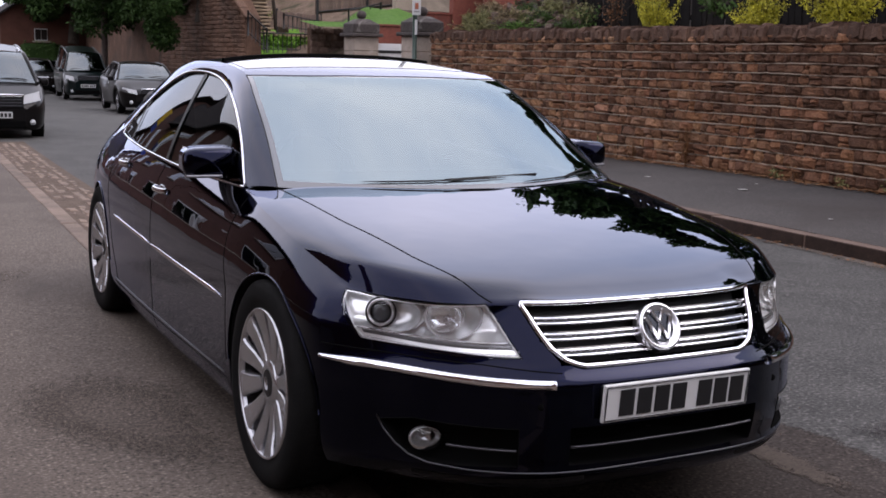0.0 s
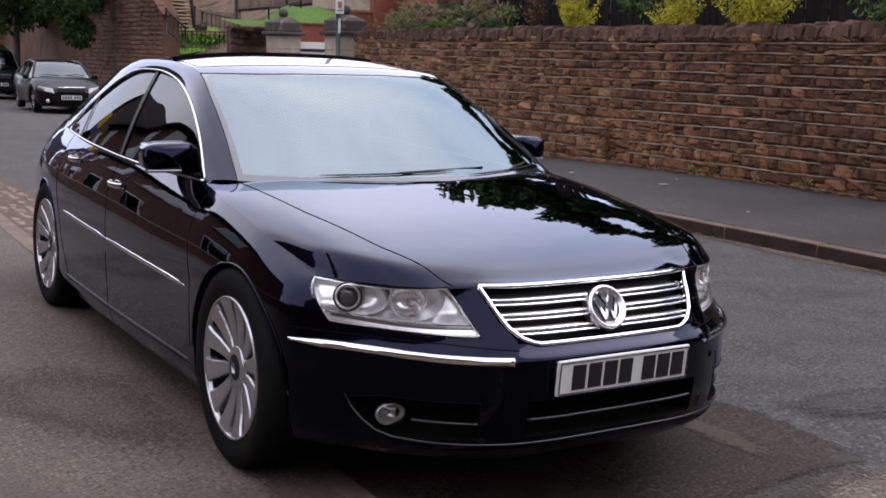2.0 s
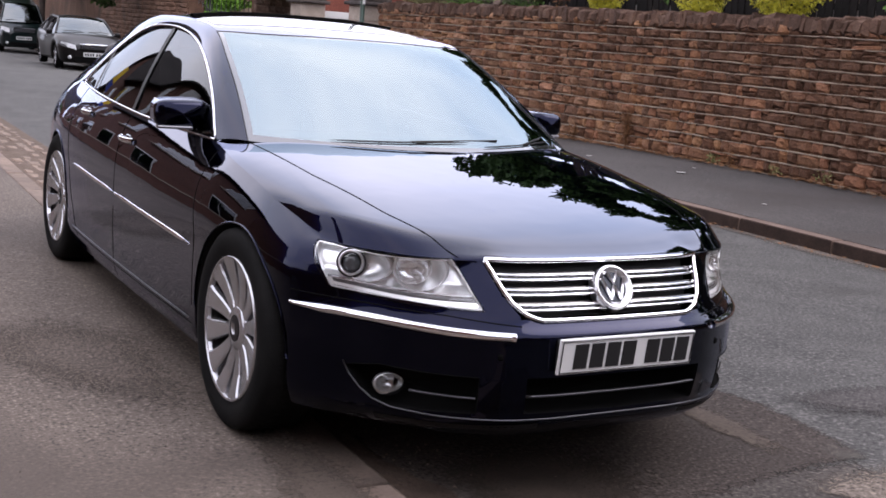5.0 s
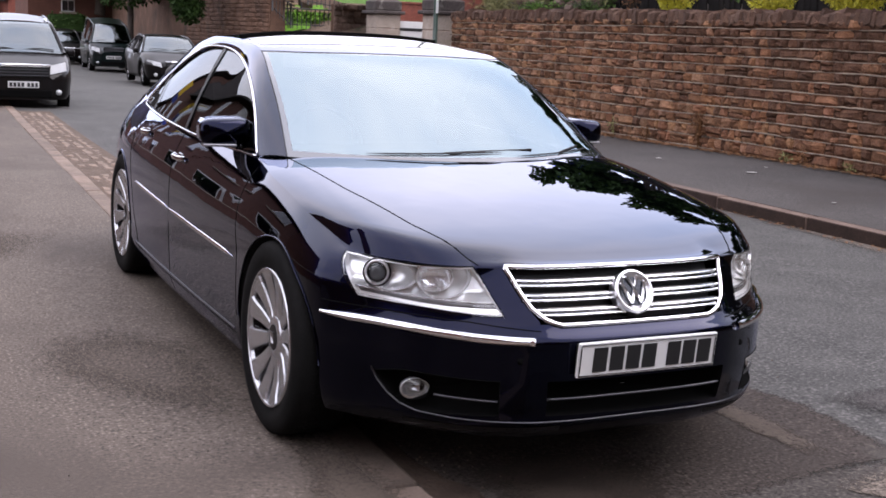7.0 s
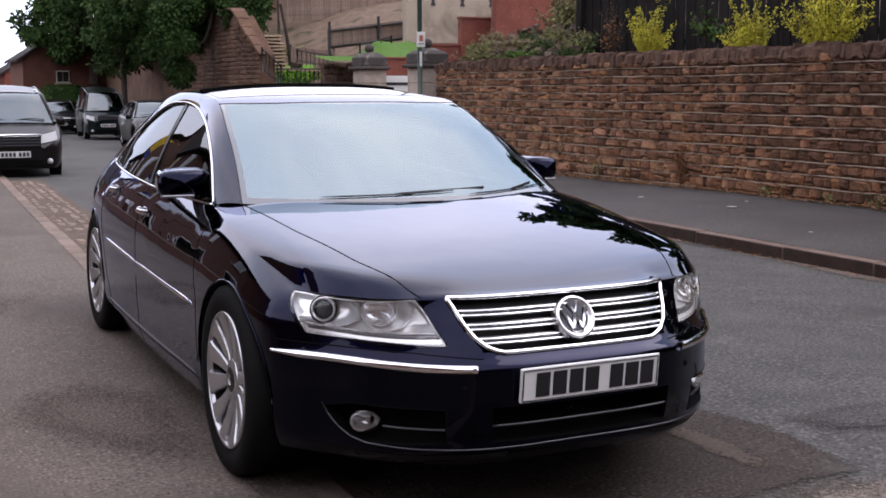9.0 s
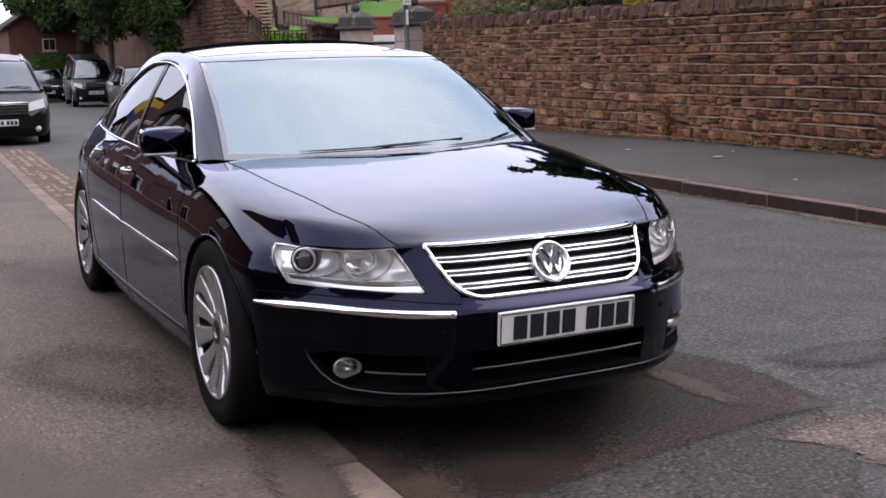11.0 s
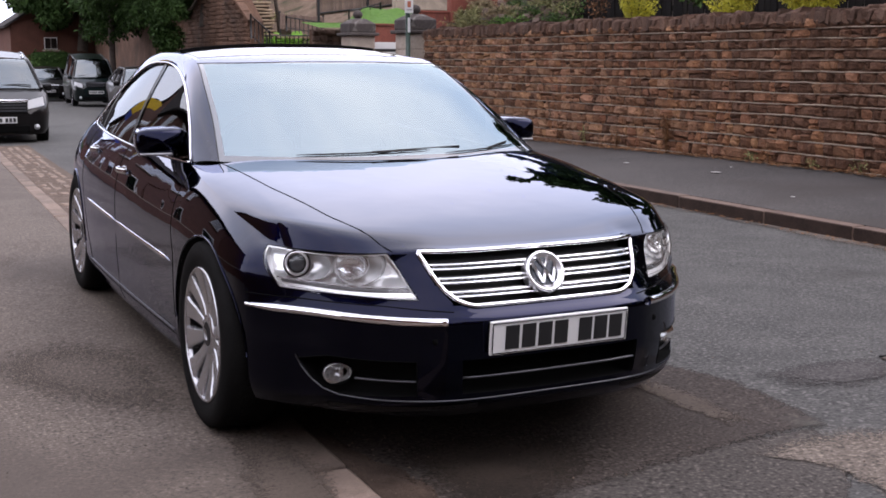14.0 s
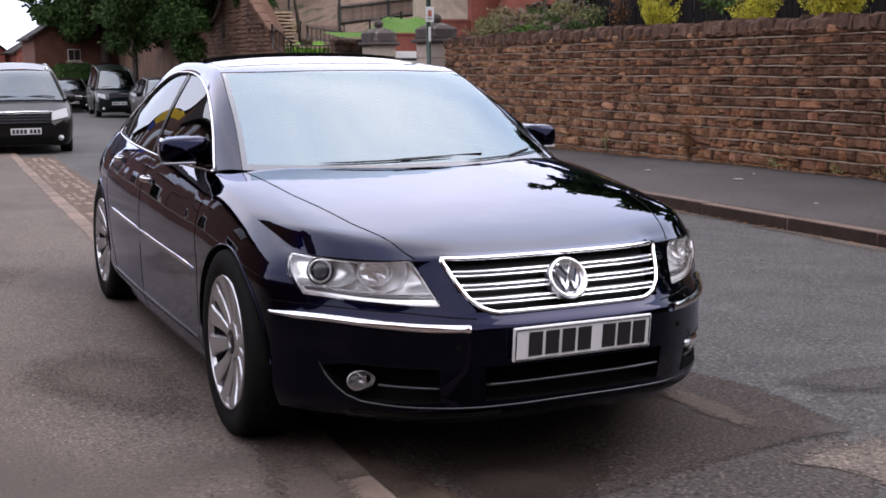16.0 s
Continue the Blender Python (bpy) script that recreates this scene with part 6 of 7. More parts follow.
block("post", (.08, .06, .95), (.2, .04, .30), M["sign_white"], gate_board, bevel=.006)

# ---------- terraces behind the gate ----------
hill = np.array([[(7.9 if y < 31.5 else 9.35 if y < 33.5 else 9.0, y, .0 + max(0, y - 21) * .06 + max(0, y - 34) * .30), (9.4, y, .25 + (y - 17) * .055 + max(0, y - 34) * .30), (11.5, y, .8 + (y - 17) * .060 + max(0, y - 34) * .28), (14, y, 1.6 + (y - 17) * .09 + max(0, y - 33) * .16), (20, y, 3.4 + (y - 17) * .10), (60, y, 7)] for y in np.linspace(16.8, 60, 40)])
tagged(sheet("hillside", hill, M["bank_earth"], None, flip=True), "brown earth hillside of terraces behind the gate", "bank", kind="structure")


def brick_wall(name, a, b, z0, z1, thick, material, label, cap=None):
    a, b = np.array(a, float), np.array(b, float)
    d = b - a
    root = thing(name, Matrix.Translation((*a, 0)) @ Matrix.Rotation(math.atan2(d[1], d[0]), 4, "Z"), label, "wall")
    l = float(np.linalg.norm(d))
    block("wall_body", (l, thick, z1 - z0), (l / 2, 0, (z0 + z1) / 2), material, root, bevel=.01)
    block("coping", (l + .04, thick + .06, .06), (l / 2, 0, z1 + .03), cap or M["pier_dark"], root, bevel=.012)
    return root


brick_wall("brick_wall", (9.9, 25.6), (11.45, 25.6), .6, 2.20, .24, M["brick_red"], "low red brick terrace wall", M["brick_red"])
brick_wall("brick_wall", (11.45, 25.4), (12.3, 25.4), .9, 2.55, .24, M["brick_red"], "stepped red brick terrace wall", M["brick_red"])
brick_wall("brick_wall", (12.3, 25.3), (13.2, 25.3), .9, 3.28, .24, M["brick_red"], "red brick garden wall rising in a step", M["brick_red"])
brick_wall("brick_wall", (12.95, 24.6), (17.5, 24.6), .9, 4.8, .24, M["brick_red"], "tall red brick garden wall", M["brick_red"])
cw = brick_wall("concrete_wall", (12.55, 29.5), (18.0, 29.5), 2.8, 5.0, .25, M["concrete"], "pale concrete wall with small cross-shaped openings", M["concrete"])
for i in range(5):
    x = .9 + 1.0 * i
    block("cross_opening", (.07, .03, .26), (x, -.125, 4.05), M["black_matt"], cw, bevel=.002, turn=Matrix.Rotation(.4, 3, "Y"))
    block("cross_opening", (.07, .034, .26), (x, -.125, 4.05), M["black_matt"], cw, bevel=.002, turn=Matrix.Rotation(-.4, 3, "Y"))
lawn = np.array([[(x, y, 2.20 + (y - 25.7) * .175 * min(1, max(.2, (x - 10.6) / .9))) for x in np.linspace(10.3, 12.6, 14)] for y in np.linspace(25.75, 29.3, 10)])
lawn[..., 2] += np.random.default_rng(4).normal(size=lawn.shape[:2]) * .015
tagged(sheet("lawn", lawn, M["grass"], None), "small green sloping lawn", "lawn", kind="stuff")
g3 = np.array([[(x, y, 2.24 + (y - 29.3) * .12) for x in np.linspace(10.1, 12.2, 8)] for y in (29.3, 30.2, 30.9)])
tagged(sheet("grass_strip", g3, M["grass"], None), "narrow strip of grass above the terrace wall", "grass", kind="stuff")
terrace_kinds = [rubble_mesh("terrace_stone", M["bank_rock"], 500 + i) for i in range(12)]
tw = thing("terrace_wall", Matrix.Identity(4), "rough brown stone terrace wall below the grass", "wall", "terrace walls")
block("wall_body", (1.15, .3, 1.7), (11.08, 31.17, 1.38), M["mortar"], tw, bevel=.01)
r = np.random.default_rng(47)
for c in range(9):
    x = 10.5
    while x < 11.6:
        l = r.uniform(.12, .34)
        ob = new("stone", terrace_kinds[int(r.integers(12))])
        ob.parent = tw
        ob.matrix_basis = Matrix.Translation((x + l / 2, 31.02, .62 + .19 * c)) @ Matrix.Rotation(radians(90), 4, "Z") @ Matrix.Diagonal((.9, l * 1.06, .205, 1))
        x += l
pf = thing("paling_fence", Matrix.Identity(4), "weathered brown paling fence rising up the slope", "fence")
bm = bmesh.new()
box_bm(bm, (.085, .02, .62), bevel=.004, segments=1)
me = bpy.data.meshes.new("pale")
bm.to_mesh(me)
bm.free()
me.materials.append(M["paling"])
for i in range(54):
    k = i / 53
    ob = new("pale", me)
    ob.parent = pf
    ob.matrix_basis = Matrix.Translation((10.75 + 4.95 * k, 31.2, 2.95 + .62 * k))
for k in (0, .33, .66, 1):
    block("post", (.07, .07, 1.15), (10.75 + 4.95 * k, 31.12, 2.90 + .62 * k), M["rail_metal"], pf)
for dz in (-.24, .24):
    tube("rail", [(10.75, 31.16, 2.95 + dz), (15.70, 31.16, 3.57 + dz)], .03, M["rail_metal"], pf, sides=6)


def railing(name, a, b, h, step, label):
    a, b = np.array(a, float), np.array(b, float)
    root = thing(name, Matrix.Translation(a), label, "railing", "railings")
    d = b - a
    n = max(2, int(np.linalg.norm(d) / step))
    tube("rail", [(0, 0, h), tuple(d + [0, 0, h])], .022, M["rail_metal"], root, sides=6)
    tube("rail", [(0, 0, .12), tuple(d + [0, 0, .12])], .016, M["rail_metal"], root, sides=6)
    for i in range(n + 1):
        q = d * i / n
        tube("bar", [tuple(q), tuple(q + [0, 0, h * (1.08 if i in (0, n) else 1)])], .030 if i in (0, n) else .014, M["rail_metal"], root, sides=6, up=(1, 0, 0))
    return root


railing("metal_railing", (9.55, 33, 1.45), (11.35, 33, 1.45), .62, .145, "black metal railing in front of bright grass")
railing("metal_railing", (9.05, 32.6, 1.95), (9.75, 32.9, 1.45), .72, .18, "black metal handrail down the steps")
railing("metal_railing", (10.55, 33.6, 2.22), (11.75, 33.6, 2.05), .46, .14, "thin black metal railing along the terrace")
railing("metal_railing", (11.9, 29.0, 2.45), (10.9, 29.0, 2.2), .50, .34, "short black railing by the lawn")
g2 = np.array([[(x, y, 1.40 + (y - 33.2) * .42 + .05 * math.sin(5 * x)) for x in np.linspace(9.3, 11.8, 14)] for y in (33.2, 33.8, 34.4, 35.2)])
tagged(sheet("bright_grass", g2, M["grass_bright"], None), "bright green grass behind the railing", "grass", kind="stuff")
weed_v = [(9.4 + .17 * i, 33.6 + .1 * (i % 3), 1.75 + .06 * (i % 4), .14, .14, .20) for i in range(14)]
gr = thing("green_shrub", Matrix.Identity(4), "bright green tufts behind the railing", "shrub", "shrubs behind the railing")
leaves("leaves", weed_v, 1500, .05, M["grass_bright"], gr, seed=15)
stack = thing("stone_steps", Matrix.Identity(4), "tan layered stone ledges climbing the bank", "steps")
r = np.random.default_rng(48)
for i in range(11):
    block("step", (.74 * r.uniform(.85, 1.15), .34, .062), (10.0 + r.uniform(-.07, .07), 34.1 + .06 * i, 2.02 + .115 * i), M["bank_ledge"], stack, bevel=.014, turn=Matrix.Rotation(r.uniform(-.08, .08), 3, "Y"))
    block("riser", (.62, .26, .07), (10.0, 34.2 + .06 * i, 1.955 + .115 * i), M["soil"], stack, bevel=.01)
lean = thing("dead_trunk", Matrix.Translation((10.95, 35.6, 1.9)), "dark leaning bare tree trunk on the bank", "tree")
limb("trunk", [(.05, 0, 0), (0, 0, .7), (-.08, 0, 1.3), (-.25, .1, 2.4)], .075, .05, M["bark"], lean, 8)
block("ledge", (1.5, .35, .09), (11.0, 33.75, 2.04), M["bank_ledge"], tw, bevel=.02)
brick_wall("terrace_wall", (9.4, 41.0), (20.0, 41.0), 3, 6.0, .4, M["retaining"], "upper rough stone terrace wall")
lowf = thing("paling_fence", Matrix.Identity(4), "low brown paling fence above the stone ledge", "fence")
upf = thing("paling_fence", Matrix.Identity(4), "upper brown paling fence across the top of the bank", "fence")
short, tall = bpy.data.meshes.new("pale"), bpy.data.meshes.new("pale")
for data, h in ((short, .52), (tall, 1.0)):
    bm = bmesh.new()
    box_bm(bm, (.075, .02, h), bevel=.004, segments=1)
    bm.to_mesh(data)
    bm.free()
    data.materials.append(M["paling"])
r = np.random.default_rng(50)
for i in range(18):
    ob = new("pale", short)
    ob.parent = lowf
    ob.matrix_basis = Matrix.Translation((10.62 + .086 * i, 34.35, 2.56 - .006 * i + r.uniform(-.02, .02))) @ Matrix.Rotation(r.uniform(-.04, .04), 4, "Y")
for i in range(56):
    ob = new("pale", tall)
    ob.parent = upf
    ob.matrix_basis = Matrix.Translation((11.5 + .095 * i, 38.2, 4.40 + .003 * i + r.uniform(-.03, .03))) @ Matrix.Rotation(r.uniform(-.03, .03), 4, "Y")
for x in (10.60, 12.12):
    block("post", (.06, .06, .8), (x, 34.40, 2.50), M["rail_metal"], lowf)
for x in (11.45, 13.8, 16.75):
    block("post", (.08, .08, 1.5), (x, 38.26, 4.2), M["rail_metal"], upf)
tube("rail", [(10.6, 34.38, 2.70), (12.12, 34.38, 2.60)], .025, M["rail_metal"], lowf, sides=6)
for dz in (-.3, .3):
    tube("rail", [(11.45, 38.23, 4.40 + dz), (16.75, 38.23, 4.55 + dz)], .03, M["rail_metal"], upf, sides=6)
# tufts and stones scattered over the bank
r = np.random.default_rng(49)
bankcl = [(x, y, np.interp(y, [34, 40], [2.0, 3.6]) + (x - 10) * .05, .22, .22, .12) for x, y in zip(r.uniform(9.4, 14, 40), r.uniform(34.6, 40, 40))]
tagged(leaves("bank_weeds", bankcl, 2600, .06, M["leaf_pale"], None, seed=16), "dry weeds scattered over the earth bank", "weeds", kind="stuff")
for i in range(26):
    ob = tagged(new("rock", stone_mesh("rock", (.25, .3, .2), M["bank_rock"], 400 + i)), "brown rock lying on the earth bank", "rock", "bank rocks")
    x, y = r.uniform(9.5, 13.5), r.uniform(34.8, 39.5)
    ob.matrix_basis = Matrix.Translation((x, y, np.interp(y, [34, 40], [1.98, 3.5]) + (x - 10) * .05)) @ Matrix.Rotation(r.uniform(0, 6), 4, "Z") @ Matrix.Diagonal((*r.uniform(.5, 1.5, 3), 1))

# ---------- retaining wall, trees and far houses ----------
rw = thing("retaining_wall", Matrix.Identity(4), "tall brown stone retaining wall beside the road", "wall")
pts = [(9.0, 32.9), (8.55, 33.6), (8.45, 40), (8.7, 50), (9.3, 62), (10.4, 76)]
tops = [2.5, 3.75, 4.1, 4.3, 4.4, 4.5]
v, f = [], []
for (x, y), t in zip(pts, tops):
    v += [(x, y, -.6), (x + .12, y, t), (x + .55, y, t), (x + .6, y, -.6)]
for i in range(len(pts) - 1):
    for j in range(3):
        f.append((4 * i + j, 4 * i + 4 + j, 4 * i + 5 + j, 4 * i + 1 + j))
f += [(0, 1, 2, 3), (23, 22, 21, 20)]
mesh_object("wall_body", v, f, M["retaining"], rw, smooth=False)
r = np.random.default_rng(61)
shape = [rubble_mesh("wall_block", M["retaining"], 300 + i) for i in range(10)]
for c in range(26):
    y = 33.7
    while y < 41.0:
        l = r.uniform(.35, .95)
        k = (y + l / 2 - 33.6) / 6.4
        x = 8.55 - .10 * min(k, 1) + max(0, k - 1) * .16
        z = .1 + .142 * c
        if z < 3.6:
            ob = new("stone", shape[int(r.integers(10))])
            ob.parent = rw
            ob.matrix_basis = Matrix.Translation((x + .028 * z + .0 + r.uniform(-.012, .012), y + l / 2, z)) @ Matrix.Diagonal((.85, l * 1.05, .152, 1))
        y += l
for c in range(22):
    z, k = .1 + .142 * c, 0.0
    while k < .78:
        l = r.uniform(.16, .34)
        q = (k + l / 2) / .83
        if z < 2.35 + 1.25 * q:
            ob = new("stone", shape[int(r.integers(10))])
            ob.parent = rw
            ob.matrix_basis = Matrix.Translation((9.0 - .45 * q + .028 * z, 32.9 + .7 * q, z)) @ Matrix.Rotation(radians(32.7), 4, "Z") @ Matrix.Diagonal((.85, l * 1.05, .152, 1))
        k += l
# sloping coping at the near end
run = curve([(9.15, 32.8, 2.5), (8.8, 33.3, 3.3), (8.70, 33.7, 3.82), (8.80, 36, 4.0), (8.95, 44, 4.22)], np.linspace(0, 1, 24))
for a, b in zip(run[:-1], run[1:]):
    d = Vector(b - a)
    bm = bmesh.new()
    box_bm(bm, (.46, d.length * .98, .08), bevel=.025)
    ob = part("coping", bm, M["retaining"], rw)
    ob.matrix_basis = Matrix.Translation((a + b) / 2) @ d.to_track_quat("Y", "Z").to_matrix().to_4x4()


def big_tree(at, h, spread, n, size, material, label, seed, low=.25):
    r = np.random.default_rng(seed)
    root = thing("tree", Matrix.Translation(at), label, "tree", "trees above the retaining wall")
    limb("trunk", [(0, 0, -.5), (.15, .1, h * .3), (-.1, .15, h * .6), (0, 0, h * .9)], .28, .06, M["bark"], root, 10)
    cl = []
    for i in range(44):
        a, e = r.uniform(0, 6.3), r.uniform(-.5, 1.4)
        d = np.array([math.cos(a) * math.cos(e) * spread, math.sin(a) * math.cos(e) * spread, h * (low + .35) + math.sin(e) * h * .42]) * [r.uniform(.5, 1.05), r.uniform(.5, 1.05), 1]
        cl.append((*d, spread * r.uniform(.18, .40), spread * r.uniform(.18, .40), h * r.uniform(.07, .15)))
        if i % 3 == 0:
            limb("limb", [(0, 0, h * .35), tuple(d * [.5, .5, .8]), tuple(d)], .09, .02, M["bark"], root, 6)
    leaves("crown", cl, n, size, material, root, seed=seed)
    return root


big_tree((8.72, 36.5, 2.9), 5.0, 1.9, 44000, .075, M["leaf_dark"], "dark green tree overhanging the retaining wall", 1, -.34)
big_tree((9.6, 42.5, 3.4), 6.5, 3.1, 32000, .09, M["leaf_dark"], "broad dark green tree overhanging the wall", 2, -.08)
big_tree((10.0, 48.0, 3.4), 7.0, 3.4, 26000, .11, M["leaf_mid"], "green tree overhanging the wall by the road", 3, -.05)
big_tree((9.4, 54.0, 3.4), 7.0, 3.5, 24000, .12, M["leaf_dark"], "dark tree overhanging the far end of the wall", 4, -.1)
big_tree((8.6, 61.0, 2.2), 6.0, 3.0, 26000, .14, M["leaf_dark"], "dark tree beside the far house", 5, 0)
big_tree((9.0, 45.0, 2.8), 6.0, 2.7, 36000, .09, M["leaf_dark"], "dark tree leaning over the road from the wall", 6, -.2)
big_tree((8.9, 41.2, 2.9), 5.0, 2.0, 30000, .08, M["leaf_dark"], "dark green tree drooping over the retaining wall", 7, -.2)
street_sign = thing("street_sign", Matrix.Translation((1.52, 74.0, -.775)), "slim grey post with a small pale plate", "sign post")
tube("post", [(0, 0, 0), (0, 0, 1.5), (0, 0, 2.85)], .04, M["rail_metal"], street_sign, sides=8, up=(1, 0, 0))
block("plate", (.46, .03, .26), (-.05, -.05, 2.72), M["window_white"], street_sign, bevel=.01)
pole = thing("utility_pole", Matrix.Translation((7.30, 46.0, -.5)), "slim brown wooden utility pole", "pole")
tube("post", [(0, 0, 0), (0, 0, 3.5), (0, 0, 8)], [.13, .12, .10], M["pole_wood"], pole, sides=10, up=(1, 0, 0))
hedge = thing("hedge", Matrix.Translation((7.0, 61.5, -.68)), "clipped dark green hedge in front of the house", "hedge")
block("core", (1.9, 1.2, 2.3), (0, 0, 1.2), M["leaf_dark"], hedge, bevel=.25, segments=3)
leaves("leaves", [(x, 0, z, .45, .7, .45) for x in (-.7, -.25, .25, .7) for z in (.5, 1.2, 1.95)], 3500, .10, M["leaf_mid"], hedge, seed=9)


def house(at, turn, size, eave, ridge, label, windows, wall_mat, gable_front=False, chimney=True):
    """A plain brick house: walls, pitched roof, and windows with frames; windows: rows of x, z, w, h on the front."""
    w, d = size
    root = thing("house", Matrix.Translation(at) @ Matrix.Rotation(radians(turn), 4, "Z"), label, "house", "houses along the road")
    if gable_front:
        v = [(-w / 2, -d / 2, 0), (w / 2, -d / 2, 0), (w / 2, d / 2, 0), (-w / 2, d / 2, 0), (-w / 2, -d / 2, eave), (w / 2, -d / 2, eave), (w / 2, d / 2, eave), (-w / 2, d / 2, eave), (0, -d / 2, ridge), (0, d / 2, ridge)]
        f = [(0, 1, 5, 8, 4), (2, 3, 7, 9, 6), (1, 2, 6, 5), (3, 0, 4, 7)]
        slabs = [[(-w / 2 - .3, -d / 2 - .25, eave - .2), (0, -d / 2 - .25, ridge + .05), (0, d / 2 + .25, ridge + .05), (-w / 2 - .3, d / 2 + .25, eave - .2)], [(0, -d / 2 - .25, ridge + .05), (w / 2 + .3, -d / 2 - .25, eave - .2), (w / 2 + .3, d / 2 + .25, eave - .2), (0, d / 2 + .25, ridge + .05)]]
    else:
        v = [(-w / 2, -d / 2, 0), (w / 2, -d / 2, 0), (w / 2, d / 2, 0), (-w / 2, d / 2, 0), (-w / 2, -d / 2, eave), (w / 2, -d / 2, eave), (w / 2, d / 2, eave), (-w / 2, d / 2, eave), (-w / 2, 0, ridge), (w / 2, 0, ridge)]
        f = [(0, 1, 5, 4), (2, 3, 7, 6), (1, 2, 6, 9, 5), (3, 0, 4, 8, 7)]
        slabs = [[(-w / 2 - .25, -d / 2 - .3, eave - .2), (w / 2 + .25, -d / 2 - .3, eave - .2), (w / 2 + .25, 0, ridge + .05), (-w / 2 - .25, 0, ridge + .05)], [(-w / 2 - .25, 0, ridge + .05), (w / 2 + .25, 0, ridge + .05), (w / 2 + .25, d / 2 + .3, eave - .2), (-w / 2 - .25, d / 2 + .3, eave - .2)]]
    mesh_object("wall", v, f, wall_mat, root, smooth=False)
    for s in slabs:
        s = np.array(s)
        vv = np.r_[s, s + [0, 0, .12]]
        mesh_object("roof", vv, [(3, 2, 1, 0), (4, 5, 6, 7), (0, 1, 5, 4), (1, 2, 6, 5), (2, 3, 7, 6), (3, 0, 4, 7)], M["roof_slate"], root, "dark slate roof", smooth=False)
    for x, z, ww, hh in windows:
        win = block("window", (ww, .06, hh), (x, -d / 2 - .01, z), M["window_white"], root, "white framed window", bevel=.01)
        for q in (-1, 1):
            block("pane", (ww * .42, .02, hh * .86), (x + q * ww * .23, -d / 2 - .045, z), M["house_glass"], win, bevel=.002)
        block("sill", (ww + .2, .14, .08), (x, -d / 2 - .06, z - hh / 2 - .05), M["concrete"], win, bevel=.01)
    if chimney:
        block("chimney", (.6, .9, 1.5), (w * .3, 0, ridge + .4), wall_mat, root, "brick chimney", bevel=.02)
    return root


WIN = [(-2.2, 1.4, 1.5, 1.4), (2.0, 1.4, 1.5, 1.4), (-2.2, 4.0, 1.3, 1.3), (2.0, 4.0, 1.3, 1.3)]
house((8.3, 64.5, -.5), 0, (6.4, 6), 3.6, 5.6, "dark brick gabled house behind the hedge", [(-1.22, 2.62, .66, .62)], M["house_brick"], True, False)
house((10.0, 90, -1.2), 0, (7.0, 9), 3.9, 6.0, "red brick house with a dark slate roof far off", [(-2.0, 2.4, 1.4, 1.3), (1.6, 2.4, 1.4, 1.3)], M["brick_red"], True, False)
house((-1.0, 94, -1.2), 0, (12.5, 8), 5.5, 11.6, "dark brick house with a steep slate roof and white windows", [(2.8, 4.6, 1.6, 1.0), (-1.5, 4.6, 1.6, 1.0)], M["house_brick"], False, False)
house((3.5, 104, -1.2), 0, (8.6, 8), 3.5, 7.1, "low red brick house with a slate roof far down the road", [], M["brick_red"], True, False)
garage = thing("garage", Matrix.Translation((4.3, 88.6, -1.2)), "small white painted garage beside the far house", "garage")
block("wall", (1.6, 2.6, 3.3), (0, 0, 1.65), M["sign_white"], garage, bevel=.02)
block("roof", (1.9, 2.9, .14), (0, 0, 3.36), M["roof_slate"], garage, bevel=.02)
block("door", (1.2, .06, 2.0), (0, -1.31, 1.7), M["window_white"], garage, "pale garage door", bevel=.01)
hedge = thing("hedge", Matrix.Translation((.2, 86.5, -.5)), "clipped green hedge across the far junction", "hedge", "hedges")
block("core", (6.4, 1.0, 2.5), (0, 0, 1.3), M["leaf_dark"], hedge, bevel=.25, segments=3)
leaves("leaves", [(x, -.1, z, .6, .6, .5) for x in (-2.6, -1.6, -.6, .4, 1.4, 2.5) for z in (.5, 1.3, 2.2)], 3600, .12, M["leaf_mid"], hedge, seed=19)
# terrace on the near side, behind the camera's shoulder, mirrored in the car's flank
# the two at negative y are added out of view to darken the bumper
for i, y in enumerate((-13, -5.2, 10.4, 18.2, 26.0, 33.8, 41.6)):
    house((-8.4, y, .0), 90, (7.7, 8), 4.6 if y < 0 else 5.0, 6.6 if y < 0 else 7.8, "brown brick terraced house with white windows", WIN, M["house_brick"], i % 3 == 1)
low = thing("front_wall", Matrix.Identity(4), "low brick front garden wall along the pavement", "wall")
block("wall_body", (.24, 60, .75), (-4.2, 16, .35), M["house_brick"], low, bevel=.01)
block("coping", (.30, 60, .07), (-4.2, 16, .76), M["concrete"], low, bevel=.015)
board = thing("notice_board", Matrix.Translation((-3.75, 24.0, 0)), "tall yellow and blue board on a post by the front garden", "notice board")
tube("post", [(0, 0, 0), (0, 0, 5.3)], .05, M["pole_wood"], board, sides=8, up=(1, 0, 0))
block("panel", (.38, .08, .95), (0, -.06, 5.0), M["yellow_board"], board, bevel=.01)
block("panel", (.38, .08, .40), (0, -.06, 4.30), M["blue_board"], board, bevel=.01)

# unseen row added behind the camera; it blocks low sky from the paint
for i, (x, turn) in enumerate(((-14, 180), (-5.5, 180), (2.5, 180), (10.5, 180), (18.5, 180))):
    house((x, -19 - .8 * (i % 2), .0), turn, (7.9, 8), 5.4, 8.8, "brown brick house added out of view to darken the bumper", WIN, M["house_brick"], i % 2 == 0)
# two more trees, never in view, added to hold back open sky
big_tree((12.5, -7.5, 2.4), 8.0, 3.6, 5000, .22, M["leaf_dark"], "dark green tree added out of view to close off the sky", 8, 0)
